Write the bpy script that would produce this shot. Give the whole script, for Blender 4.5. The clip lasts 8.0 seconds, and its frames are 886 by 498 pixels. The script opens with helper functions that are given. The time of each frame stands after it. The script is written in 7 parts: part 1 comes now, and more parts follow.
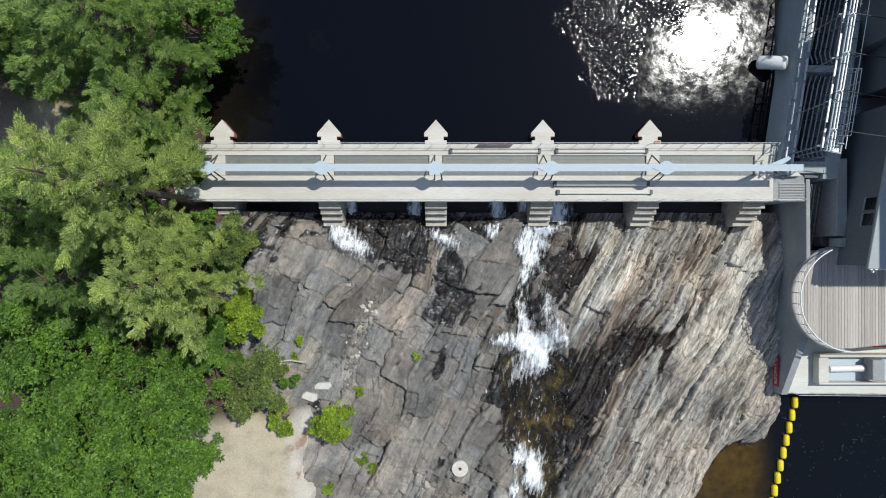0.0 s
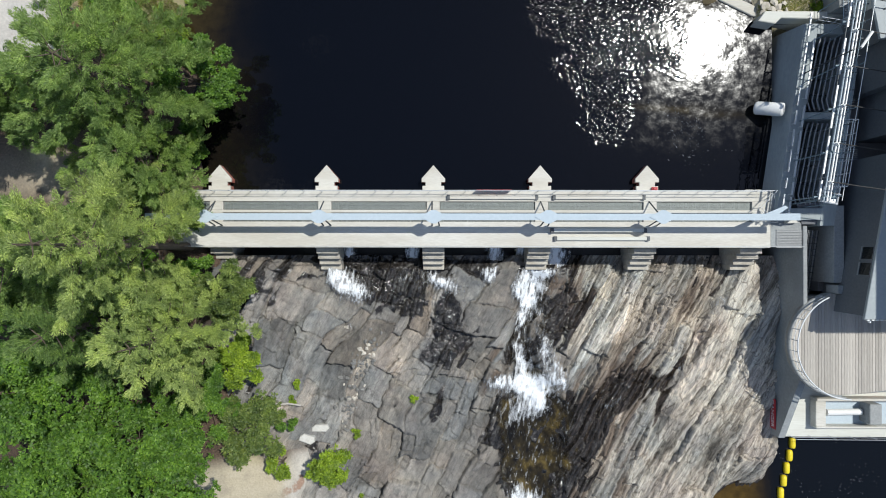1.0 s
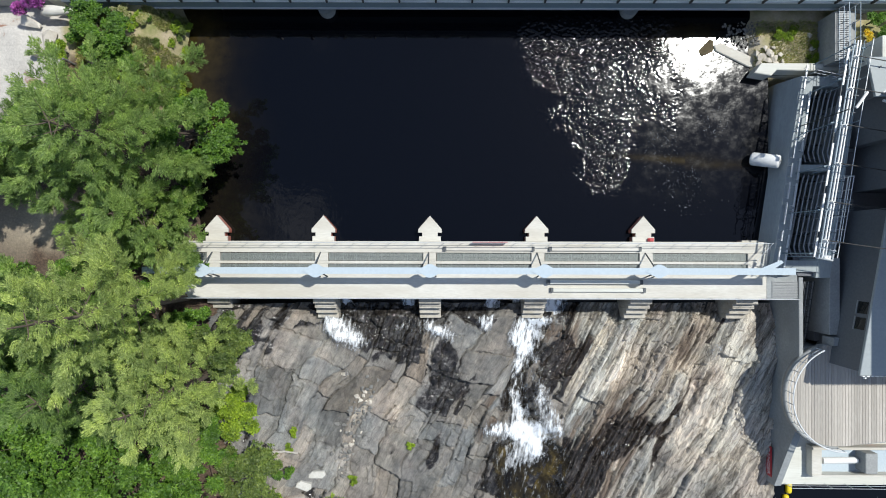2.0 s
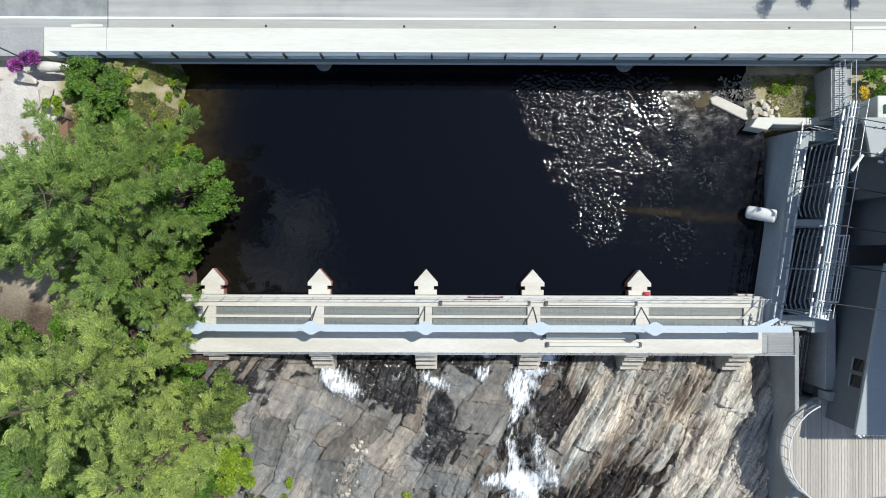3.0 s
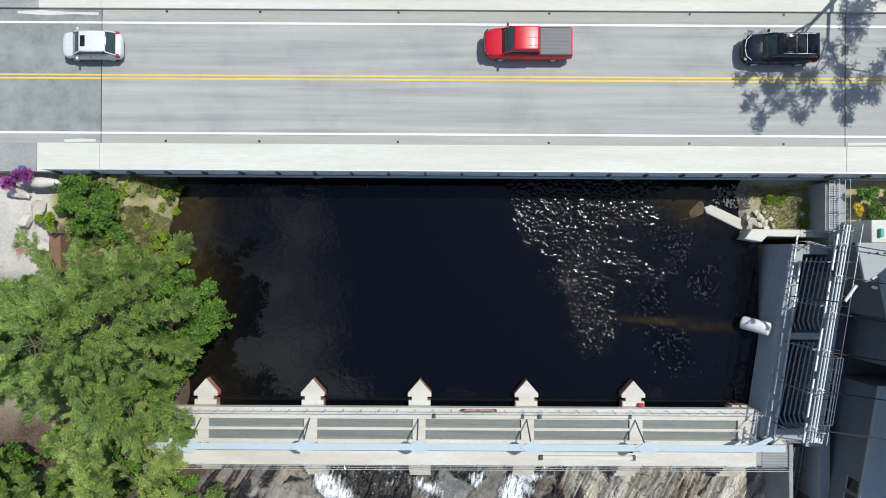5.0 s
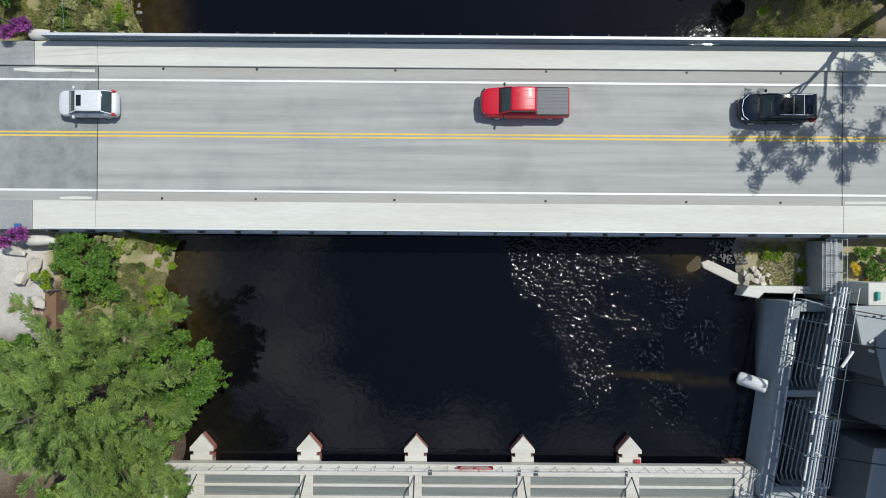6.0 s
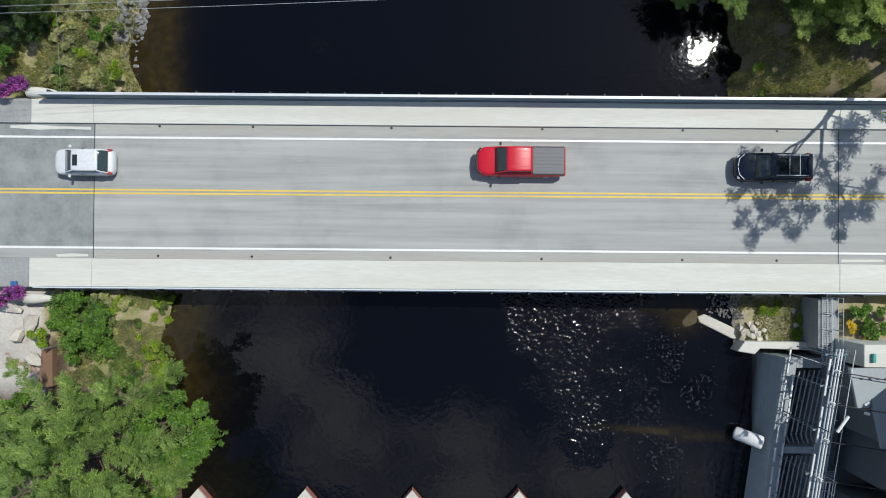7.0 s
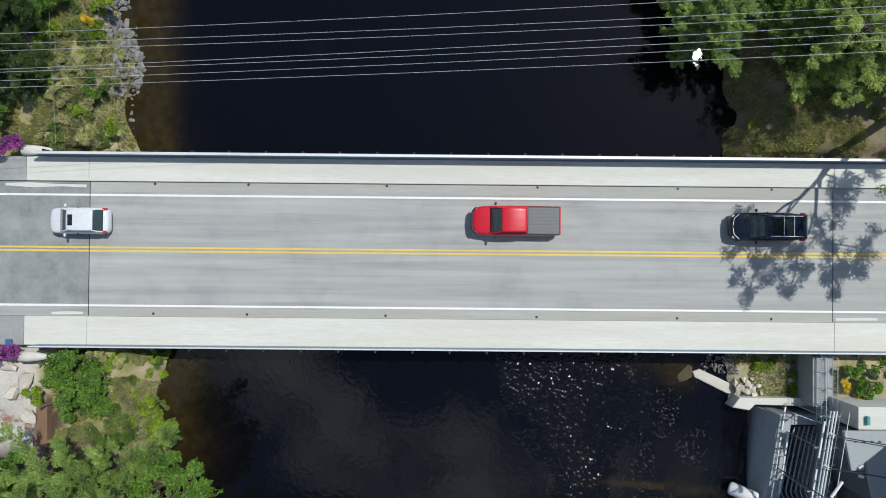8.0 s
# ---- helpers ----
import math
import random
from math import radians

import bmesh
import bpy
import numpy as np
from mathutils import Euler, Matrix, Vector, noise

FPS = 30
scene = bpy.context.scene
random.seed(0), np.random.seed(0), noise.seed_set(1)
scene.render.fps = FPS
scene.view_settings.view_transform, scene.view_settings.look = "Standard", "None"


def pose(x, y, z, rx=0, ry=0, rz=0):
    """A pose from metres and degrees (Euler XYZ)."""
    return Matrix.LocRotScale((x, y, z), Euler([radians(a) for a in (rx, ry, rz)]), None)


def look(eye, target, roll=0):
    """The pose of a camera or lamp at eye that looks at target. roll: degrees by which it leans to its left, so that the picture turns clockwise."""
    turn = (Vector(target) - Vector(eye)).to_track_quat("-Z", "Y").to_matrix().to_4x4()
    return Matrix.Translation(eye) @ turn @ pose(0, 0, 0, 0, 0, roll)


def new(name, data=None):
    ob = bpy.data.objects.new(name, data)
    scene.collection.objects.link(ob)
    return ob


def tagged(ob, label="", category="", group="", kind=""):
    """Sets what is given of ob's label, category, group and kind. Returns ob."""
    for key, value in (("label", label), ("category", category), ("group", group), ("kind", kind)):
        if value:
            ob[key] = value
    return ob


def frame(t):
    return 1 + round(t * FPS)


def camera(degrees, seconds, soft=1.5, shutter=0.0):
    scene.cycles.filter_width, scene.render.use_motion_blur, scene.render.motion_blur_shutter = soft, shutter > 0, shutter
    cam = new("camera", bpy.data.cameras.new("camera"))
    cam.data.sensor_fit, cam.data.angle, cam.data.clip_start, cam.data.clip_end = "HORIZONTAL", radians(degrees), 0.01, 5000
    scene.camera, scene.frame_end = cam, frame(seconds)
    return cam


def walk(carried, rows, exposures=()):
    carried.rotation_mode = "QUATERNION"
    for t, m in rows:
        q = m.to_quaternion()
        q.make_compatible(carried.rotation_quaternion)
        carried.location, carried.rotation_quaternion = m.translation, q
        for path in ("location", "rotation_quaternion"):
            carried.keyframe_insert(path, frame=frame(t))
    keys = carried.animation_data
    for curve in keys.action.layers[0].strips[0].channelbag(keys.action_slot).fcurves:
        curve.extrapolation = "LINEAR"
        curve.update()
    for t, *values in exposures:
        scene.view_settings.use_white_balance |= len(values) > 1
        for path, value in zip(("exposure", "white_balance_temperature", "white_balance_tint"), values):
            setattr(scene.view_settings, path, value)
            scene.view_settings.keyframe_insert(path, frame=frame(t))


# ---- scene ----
cam = camera(74.0, 8.0, 1.0)
METRES, EYE, TILT, LEAN, TURN = 30.0, 44.0, -90.0, 0.0, 0.0
ROWS = [
    (0.0, 0.0, 0.0, 0.0, 0.0, -0.0, -0.0),
    (0.5, 0.0028, 0.0001, 0.0514, -0.0, 0.03, -0.02),
    (1.0, 0.0064, -0.0013, 0.1065, 0.01, 0.06, -0.06),
    (1.5, 0.0102, -0.0029, 0.1642, 0.01, 0.11, -0.1),
    (3.0, 0.0226, -0.0047, 0.3497, -0.02, 0.22, -0.19),
    (3.5, 0.0263, -0.0046, 0.4134, -0.02, 0.27, -0.19),
    (4.0, 0.0291, -0.0044, 0.4779, -0.04, 0.3, -0.23),
    (4.5, 0.0328, -0.0039, 0.5435, -0.03, 0.33, -0.26),
    (6.0, 0.0422, -0.0017, 0.7392, -0.08, 0.43, -0.4),
    (6.5, 0.047, -0.0024, 0.8039, -0.02, 0.46, -0.43),
    (7.0, 0.0518, -0.0031, 0.8689, -0.02, 0.46, -0.45),
    (7.5, 0.0559, -0.0041, 0.934, -0.06, 0.52, -0.49),
    (8.0, 0.0595, -0.0054, 0.9981, -0.11, 0.56, -0.52),
]
walk(cam, [(t, pose(0, 0, EYE, TILT, LEAN, TURN) @ pose(METRES * x, METRES * y, METRES * z, 90 + pitch, roll, yaw)) for t, x, y, z, yaw, pitch, roll in ROWS],
     [(0.0, 0.17), (2.9, 0.45), (4.6, 0.38), (6.0, 0.10), (8.0, 0.09)])

# ---- light ----
SUN = Vector((0.438, 0.352, 1.0)).normalized()
world = bpy.data.worlds.new("world")
scene.world = world
world.use_nodes = True
wt = world.node_tree
sky = wt.nodes.new("ShaderNodeTexSky")
sky.sky_type, sky.sun_disc, sky.dust_density = "NISHITA", False, 0.3
sky.sun_elevation, sky.sun_rotation = math.asin(SUN.z), math.atan2(SUN.x, SUN.y)
# fair-weather clouds over the whole sky
way_ = wt.nodes.new("ShaderNodeTexCoord")
axes = wt.nodes.new("ShaderNodeSeparateXYZ")
wt.links.new(way_.outputs["Generated"], axes.inputs[0])
height_ = wt.nodes.new("ShaderNodeMath")
height_.operation, height_.inputs[1].default_value = "MAXIMUM", 0.08
wt.links.new(axes.outputs[2], height_.inputs[0])
plane = wt.nodes.new("ShaderNodeCombineXYZ")
for k in (0, 1):
    over = wt.nodes.new("ShaderNodeMath")
    over.operation = "DIVIDE"
    wt.links.new(axes.outputs[k], over.inputs[0])
    wt.links.new(height_.outputs[0], over.inputs[1])
    drift_ = wt.nodes.new("ShaderNodeMath")
    drift_.inputs[1].default_value = (0.06, -0.40)[k]
    wt.links.new(over.outputs[0], drift_.inputs[0])
    wt.links.new(drift_.outputs[0], plane.inputs[k])
plane.inputs[2].default_value = 9.2
puff = wt.nodes.new("ShaderNodeTexNoise")
puff.inputs["Scale"].default_value, puff.inputs["Detail"].default_value, puff.inputs["Roughness"].default_value = 2.1, 7.0, 0.58
wt.links.new(plane.outputs[0], puff.inputs["Vector"])
cover_ = wt.nodes.new("ShaderNodeValToRGB")
cover_.color_ramp.elements[0].position, cover_.color_ramp.elements[1].position = 0.57, 0.74
wt.links.new(puff.outputs[0], cover_.inputs[0])
cloudy = wt.nodes.new("ShaderNodeMix")
cloudy.data_type = "RGBA"
wt.links.new(cover_.outputs[0], cloudy.inputs[0])
wt.links.new(sky.outputs[0], cloudy.inputs[6])
cloudy.inputs[7].default_value = (14.6, 14.8, 15.2, 1)
wt.links.new(cloudy.outputs[2], wt.nodes["Background"].inputs[0])
wt.nodes["Background"].inputs[1].default_value = 0.095
sun = new("sun", bpy.data.lights.new("sun", "SUN"))
sun.data.energy, sun.data.angle, sun.data.color = 3.55, radians(0.53), (0.985, 0.98, 0.925)
sun.matrix_world = look(SUN * 120, (0, 0, 0))


# ---- materials ----
def shader(name):
    m = bpy.data.materials.new(name)
    m.use_nodes = True
    return m, m.node_tree, m.node_tree.nodes["Principled BSDF"]


def node(tree, kind, **values):
    n = tree.nodes.new("ShaderNode" + kind)
    for key, value in values.items():
        n.inputs[key].default_value = value
    return n


def ramp(tree, fac, stops):
    n = tree.nodes.new("ShaderNodeValToRGB")
    while len(n.color_ramp.elements) < len(stops):
        n.color_ramp.elements.new(0.5)
    for e, (at, c) in zip(n.color_ramp.elements, stops):
        e.position, e.color = at, (*c, 1) if len(c) == 3 else c
    tree.links.new(fac, n.inputs[0])
    return n.outputs[0]


def mix(tree, fac, a, b, how="MIX"):
    n = tree.nodes.new("ShaderNodeMix")
    n.data_type, n.blend_type = "RGBA", how
    for slot, v in ((0, fac), (6, a), (7, b)):
        if isinstance(v, (int, float)):
            n.inputs[slot].default_value = v
        elif isinstance(v, tuple):
            n.inputs[slot].default_value = (*v, 1)
        else:
            tree.links.new(v, n.inputs[slot])
    return n.outputs[2]


def coords(tree, scale=(1, 1, 1), turn=0.0):
    geo = tree.nodes.new("ShaderNodeNewGeometry")
    mp = tree.nodes.new("ShaderNodeMapping")
    mp.vector_type = "TEXTURE"
    mp.inputs["Rotation"].default_value = (0, 0, radians(turn))
    mp.inputs["Scale"].default_value = scale
    tree.links.new(geo.outputs["Position"], mp.inputs[0])
    return mp.outputs[0]


def noise_at(tree, vec, scale, detail=4.0, rough=0.6):
    n = node(tree, "TexNoise", Scale=scale, Detail=detail, Roughness=rough)
    tree.links.new(vec, n.inputs["Vector"])
    return n.outputs[0]


def bumped(tree, bsdf, height, strength=0.3, distance=0.02):
    b = node(tree, "Bump", Strength=strength, Distance=distance)
    tree.links.new(height, b.inputs["Height"])
    tree.links.new(b.outputs[0], bsdf.inputs["Normal"])


def surface(name, light, dark, rough=0.8, metal=0.0, fine=9.0, coarse=0.6, stretch=(1, 1, 1), turn=0.0, relief=0.3, vary=0.0, dirt=None):
    """A worn surface: a fine grain and broad stains between two colours, some spread from piece to piece."""
    m, t, b = shader(name)
    v = coords(t, stretch, turn)
    n1, n2 = noise_at(t, v, fine, 5), noise_at(t, v, coarse, 4)
    a = mix(t, ramp(t, n1, [(0.3, (0, 0, 0)), (0.7, (1, 1, 1))]), dark, light)
    c = mix(t, ramp(t, n2, [(0.35, (0, 0, 0)), (0.65, (1, 1, 1))]), mix(t, 0.5, a, dirt or dark), a)
    if vary:
        info = t.nodes.new("ShaderNodeObjectInfo")
        k = ramp(t, info.outputs["Random"], [(0, (1 - vary,) * 3), (1, (1 + vary,) * 3)])
        c = mix(t, 1.0, c, k, "MULTIPLY")
    t.links.new(c, b.inputs["Base Color"])
    b.inputs["Roughness"].default_value, b.inputs["Metallic"].default_value = rough, metal
    bumped(t, b, n1, relief, 0.01)
    return m


def leafy(name, a, b_, c):
    m, t, b = shader(name)
    geo = t.nodes.new("ShaderNodeNewGeometry")
    col = ramp(t, geo.outputs["Random Per Island"], [(0.0, a), (0.55, b_), (1.0, c)])
    big = ramp(t, noise_at(t, coords(t), 0.95, 4), [(0.34, (0.52, 0.58, 0.56)), (0.5, (1, 1, 1)), (0.66, (1.38, 1.32, 1.15))])
    col = mix(t, 1.0, col, big, "MULTIPLY")
    t.links.new(col, b.inputs["Base Color"])
    b.inputs["Roughness"].default_value = 0.55
    tr = t.nodes.new("ShaderNodeBsdfTranslucent")
    t.links.new(mix(t, 1.0, col, (1.25, 1.35, 0.6), "MULTIPLY"), tr.inputs[0])
    mx = t.nodes.new("ShaderNodeMixShader")
    mx.inputs[0].default_value = 0.3
    t.links.new(b.outputs[0], mx.inputs[1])
    t.links.new(tr.outputs[0], mx.inputs[2])
    t.links.new(mx.outputs[0], t.nodes["Material Output"].inputs[0])
    return m


def plain(name, col, rough=0.5, metal=0.0):
    m, t, b = shader(name)
    n = noise_at(t, coords(t), 6.0, 3)
    t.links.new(mix(t, ramp(t, n, [(0.3, (0, 0, 0)), (0.7, (1, 1, 1))]), tuple(v * 0.88 for v in col), col), b.inputs["Base Color"])
    b.inputs["Roughness"].default_value, b.inputs["Metallic"].default_value = rough, metal
    return m


CONCRETE = surface("pale_concrete", (0.63, 0.615, 0.56), (0.52, 0.505, 0.455), 0.85, fine=7, coarse=0.5, stretch=(3, 0.6, 1), dirt=(0.40, 0.36, 0.29))
CONCRETE_W = surface("bright_concrete", (0.645, 0.655, 0.605), (0.555, 0.56, 0.51), 0.85, fine=5, coarse=0.35, stretch=(5, 0.5, 1), dirt=(0.46, 0.44, 0.38))
CONCRETE_G = surface("grey_concrete", (0.36, 0.37, 0.36), (0.27, 0.28, 0.28), 0.9, fine=6, coarse=0.5, dirt=(0.20, 0.21, 0.21))
STEP_C = surface("stained_concrete", (0.55, 0.52, 0.46), (0.40, 0.37, 0.31), 0.9, fine=6, coarse=0.8, dirt=(0.24, 0.20, 0.15))
PIER_RED = surface("red_painted_concrete", (0.42, 0.12, 0.08), (0.30, 0.09, 0.06), 0.8, fine=8, coarse=0.9, dirt=(0.34, 0.22, 0.18))
STEEL_B = surface("pale_blue_painted_steel", (0.46, 0.53, 0.58), (0.40, 0.47, 0.52), 0.75, 0.0, fine=6, coarse=0.7, relief=0.1)
STEEL_G = surface("galvanised_steel", (0.60, 0.62, 0.64), (0.46, 0.48, 0.50), 0.6, 0.3, fine=10, coarse=1.0, relief=0.1)
STEEL_D = surface("dark_weathered_steel", (0.11, 0.12, 0.13), (0.06, 0.065, 0.07), 0.6, 0.3, fine=9, coarse=0.8, relief=0.2)
CONCRETE_M = surface("blue_grey_concrete", (0.38, 0.425, 0.43), (0.31, 0.35, 0.36), 0.9, fine=6, coarse=0.5, stretch=(0.6, 3, 1), dirt=(0.25, 0.27, 0.275))
PIPE_G = surface("grey_pipe_steel", (0.36, 0.37, 0.38), (0.26, 0.27, 0.28), 0.6, 0.2, fine=9, coarse=0.8, relief=0.15)
RAIL_S = surface("blue_grey_rail_steel", (0.22, 0.285, 0.32), (0.16, 0.215, 0.25), 0.72, 0.1, fine=8, coarse=0.8, relief=0.1)
WHITE_P = surface("white_paint", (0.80, 0.80, 0.78), (0.68, 0.68, 0.66), 0.5, fine=8, coarse=0.9, relief=0.1)
TIMBER = surface("weathered_grey_timber", (0.50, 0.47, 0.42), (0.36, 0.33, 0.29), 0.85, fine=6, coarse=0.7, stretch=(0.25, 3, 1), vary=0.16)
ROOF_M = surface("grey_roof_sheet", (0.33, 0.365, 0.37), (0.28, 0.31, 0.32), 0.6, fine=5, coarse=0.4, relief=0.1)
WALL_M = surface("dark_grey_wall_cladding", (0.15, 0.16, 0.17), (0.11, 0.12, 0.13), 0.7, fine=6, coarse=0.4)
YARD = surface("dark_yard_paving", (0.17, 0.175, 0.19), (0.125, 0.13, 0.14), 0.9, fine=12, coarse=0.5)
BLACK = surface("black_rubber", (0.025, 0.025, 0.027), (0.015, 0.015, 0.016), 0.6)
GLASS_D = plain("dark_vehicle_glass", (0.012, 0.016, 0.018), 0.05)
GLASS_T = plain("tinted_vehicle_glass", (0.035, 0.055, 0.058), 0.06)
LENS = plain("clear_lens", (0.55, 0.57, 0.58), 0.12)
VINYL = surface("grey_vinyl", (0.145, 0.15, 0.158), (0.13, 0.135, 0.142), 0.6, relief=0.04)
YELLOW = plain("yellow_float_plastic", (0.80, 0.62, 0.02), 0.45)
SIGN_RED = plain("red_sign_paint", (0.45, 0.03, 0.04), 0.5)
# near-black that carries the shade under the deck and in the yard pit
SHADE_C = surface("shade_black_concrete", (0.03, 0.03, 0.028), (0.012, 0.012, 0.012), 0.5, fine=6, coarse=0.8)
GUTTER = surface("stained_gutter_concrete", (0.40, 0.41, 0.38), (0.34, 0.35, 0.325), 0.9, fine=6, coarse=0.5, stretch=(5, 0.5, 1), dirt=(0.30, 0.27, 0.23))
CONCRETE_D = surface("weathered_concrete", (0.34, 0.36, 0.36), (0.26, 0.275, 0.28), 0.9, fine=6, coarse=0.5, dirt=(0.19, 0.20, 0.20))
GRATE = surface("green_grey_grating", (0.27, 0.30, 0.285), (0.20, 0.22, 0.21), 0.6, 0.2, fine=8, coarse=0.8)
STEEL_W = surface("pale_galvanised_steel", (0.70, 0.72, 0.73), (0.60, 0.62, 0.63), 0.5, 0.2, fine=10, coarse=1.0, relief=0.1)
YELLOW_L = surface("worn_yellow_paint", (0.80, 0.57, 0.09), (0.68, 0.48, 0.08), 0.7, fine=9, coarse=0.6, dirt=(0.45, 0.36, 0.16))
BARK = surface("pine_bark", (0.16, 0.12, 0.09), (0.08, 0.06, 0.045), 0.95, fine=12, coarse=2)
DEADWOOD = surface("bleached_dead_wood", (0.55, 0.52, 0.47), (0.38, 0.35, 0.31), 0.9, fine=10, coarse=2)
STONE_P = surface("pale_stone", (0.60, 0.56, 0.49), (0.44, 0.40, 0.34), 0.9, fine=5, coarse=1.2, vary=0.2)
STONE_W = surface("white_quartz_stone", (0.66, 0.645, 0.60), (0.50, 0.485, 0.44), 0.85, fine=5, coarse=1.5)
STONE_G = surface("grey_stone", (0.25, 0.245, 0.23), (0.12, 0.118, 0.11), 0.9, fine=5, coarse=1.2, vary=0.25)
PINE = leafy("white_pine_needles", (0.116, 0.196, 0.046), (0.197, 0.300, 0.074), (0.318, 0.42, 0.130))
PINE_Y = leafy("yellow_green_pine_needles", (0.180, 0.250, 0.066), (0.296, 0.382, 0.110), (0.45, 0.525, 0.177))
PINE_D = leafy("fir_green_needles", (0.07, 0.13, 0.03), (0.125, 0.21, 0.05), (0.205, 0.30, 0.08))
LEAF = leafy("broad_green_leaves", (0.045, 0.115, 0.012), (0.095, 0.195, 0.022), (0.16, 0.285, 0.035))
LEAF_Y = leafy("bright_green_leaves", (0.11, 0.19, 0.012), (0.20, 0.30, 0.02), (0.32, 0.42, 0.04))
LEAF_O = leafy("olive_green_leaves", (0.07, 0.11, 0.025), (0.12, 0.18, 0.04), (0.19, 0.24, 0.06))
GRASS = leafy("dry_green_grass", (0.19, 0.26, 0.06), (0.34, 0.34, 0.15), (0.54, 0.46, 0.30))
# needle green darkened to hold the shade of the northwest bank
PINE_SHADE = leafy("shade_dark_needles", (0.035, 0.070, 0.022), (0.062, 0.112, 0.034), (0.10, 0.165, 0.05))
BLOOM = leafy("magenta_blooms", (0.24, 0.04, 0.26), (0.38, 0.08, 0.40), (0.50, 0.18, 0.52))
BLOOM_Y = leafy("yellow_blooms", (0.55, 0.35, 0.02), (0.70, 0.50, 0.03), (0.20, 0.28, 0.04))


def asphalt():
    m, t, b = shader("worn_grey_asphalt")
    g, band = noise_at(t, coords(t), 40, 3), noise_at(t, coords(t, (14, 0.5, 1)), 1.0, 4)
    c = ramp(t, band, [(0.3, (0.305, 0.312, 0.300)), (0.55, (0.385, 0.390, 0.373)), (0.75, (0.445, 0.447, 0.425))])
    c = mix(t, ramp(t, g, [(0.35, (0, 0, 0)), (0.65, (1, 1, 1))]), mix(t, 1.0, c, (0.86, 0.86, 0.87), "MULTIPLY"), c)
    blot = ramp(t, noise_at(t, coords(t), 0.33, 5), [(0.3, (0.84, 0.85, 0.86)), (0.50, (1, 1, 1))])
    t.links.new(mix(t, 1.0, c, blot, "MULTIPLY"), b.inputs["Base Color"])
    b.inputs["Roughness"].default_value = 0.9
    bumped(t, b, g, 0.3, 0.005)
    return m


def old_asphalt():
    m, t, b = shader("patched_dark_asphalt")
    n1, n2 = noise_at(t, coords(t), 0.9, 6, 0.7), noise_at(t, coords(t), 30, 3)
    c = ramp(t, n1, [(0.3, (0.18, 0.195, 0.193)), (0.5, (0.245, 0.262, 0.257)), (0.7, (0.305, 0.322, 0.313))])
    t.links.new(mix(t, 1.0, c, ramp(t, n2, [(0.3, (0.85,) * 3), (0.7, (1.08,) * 3)]), "MULTIPLY"), b.inputs["Base Color"])
    b.inputs["Roughness"].default_value = 0.9
    bumped(t, b, n2, 0.3, 0.005)
    return m


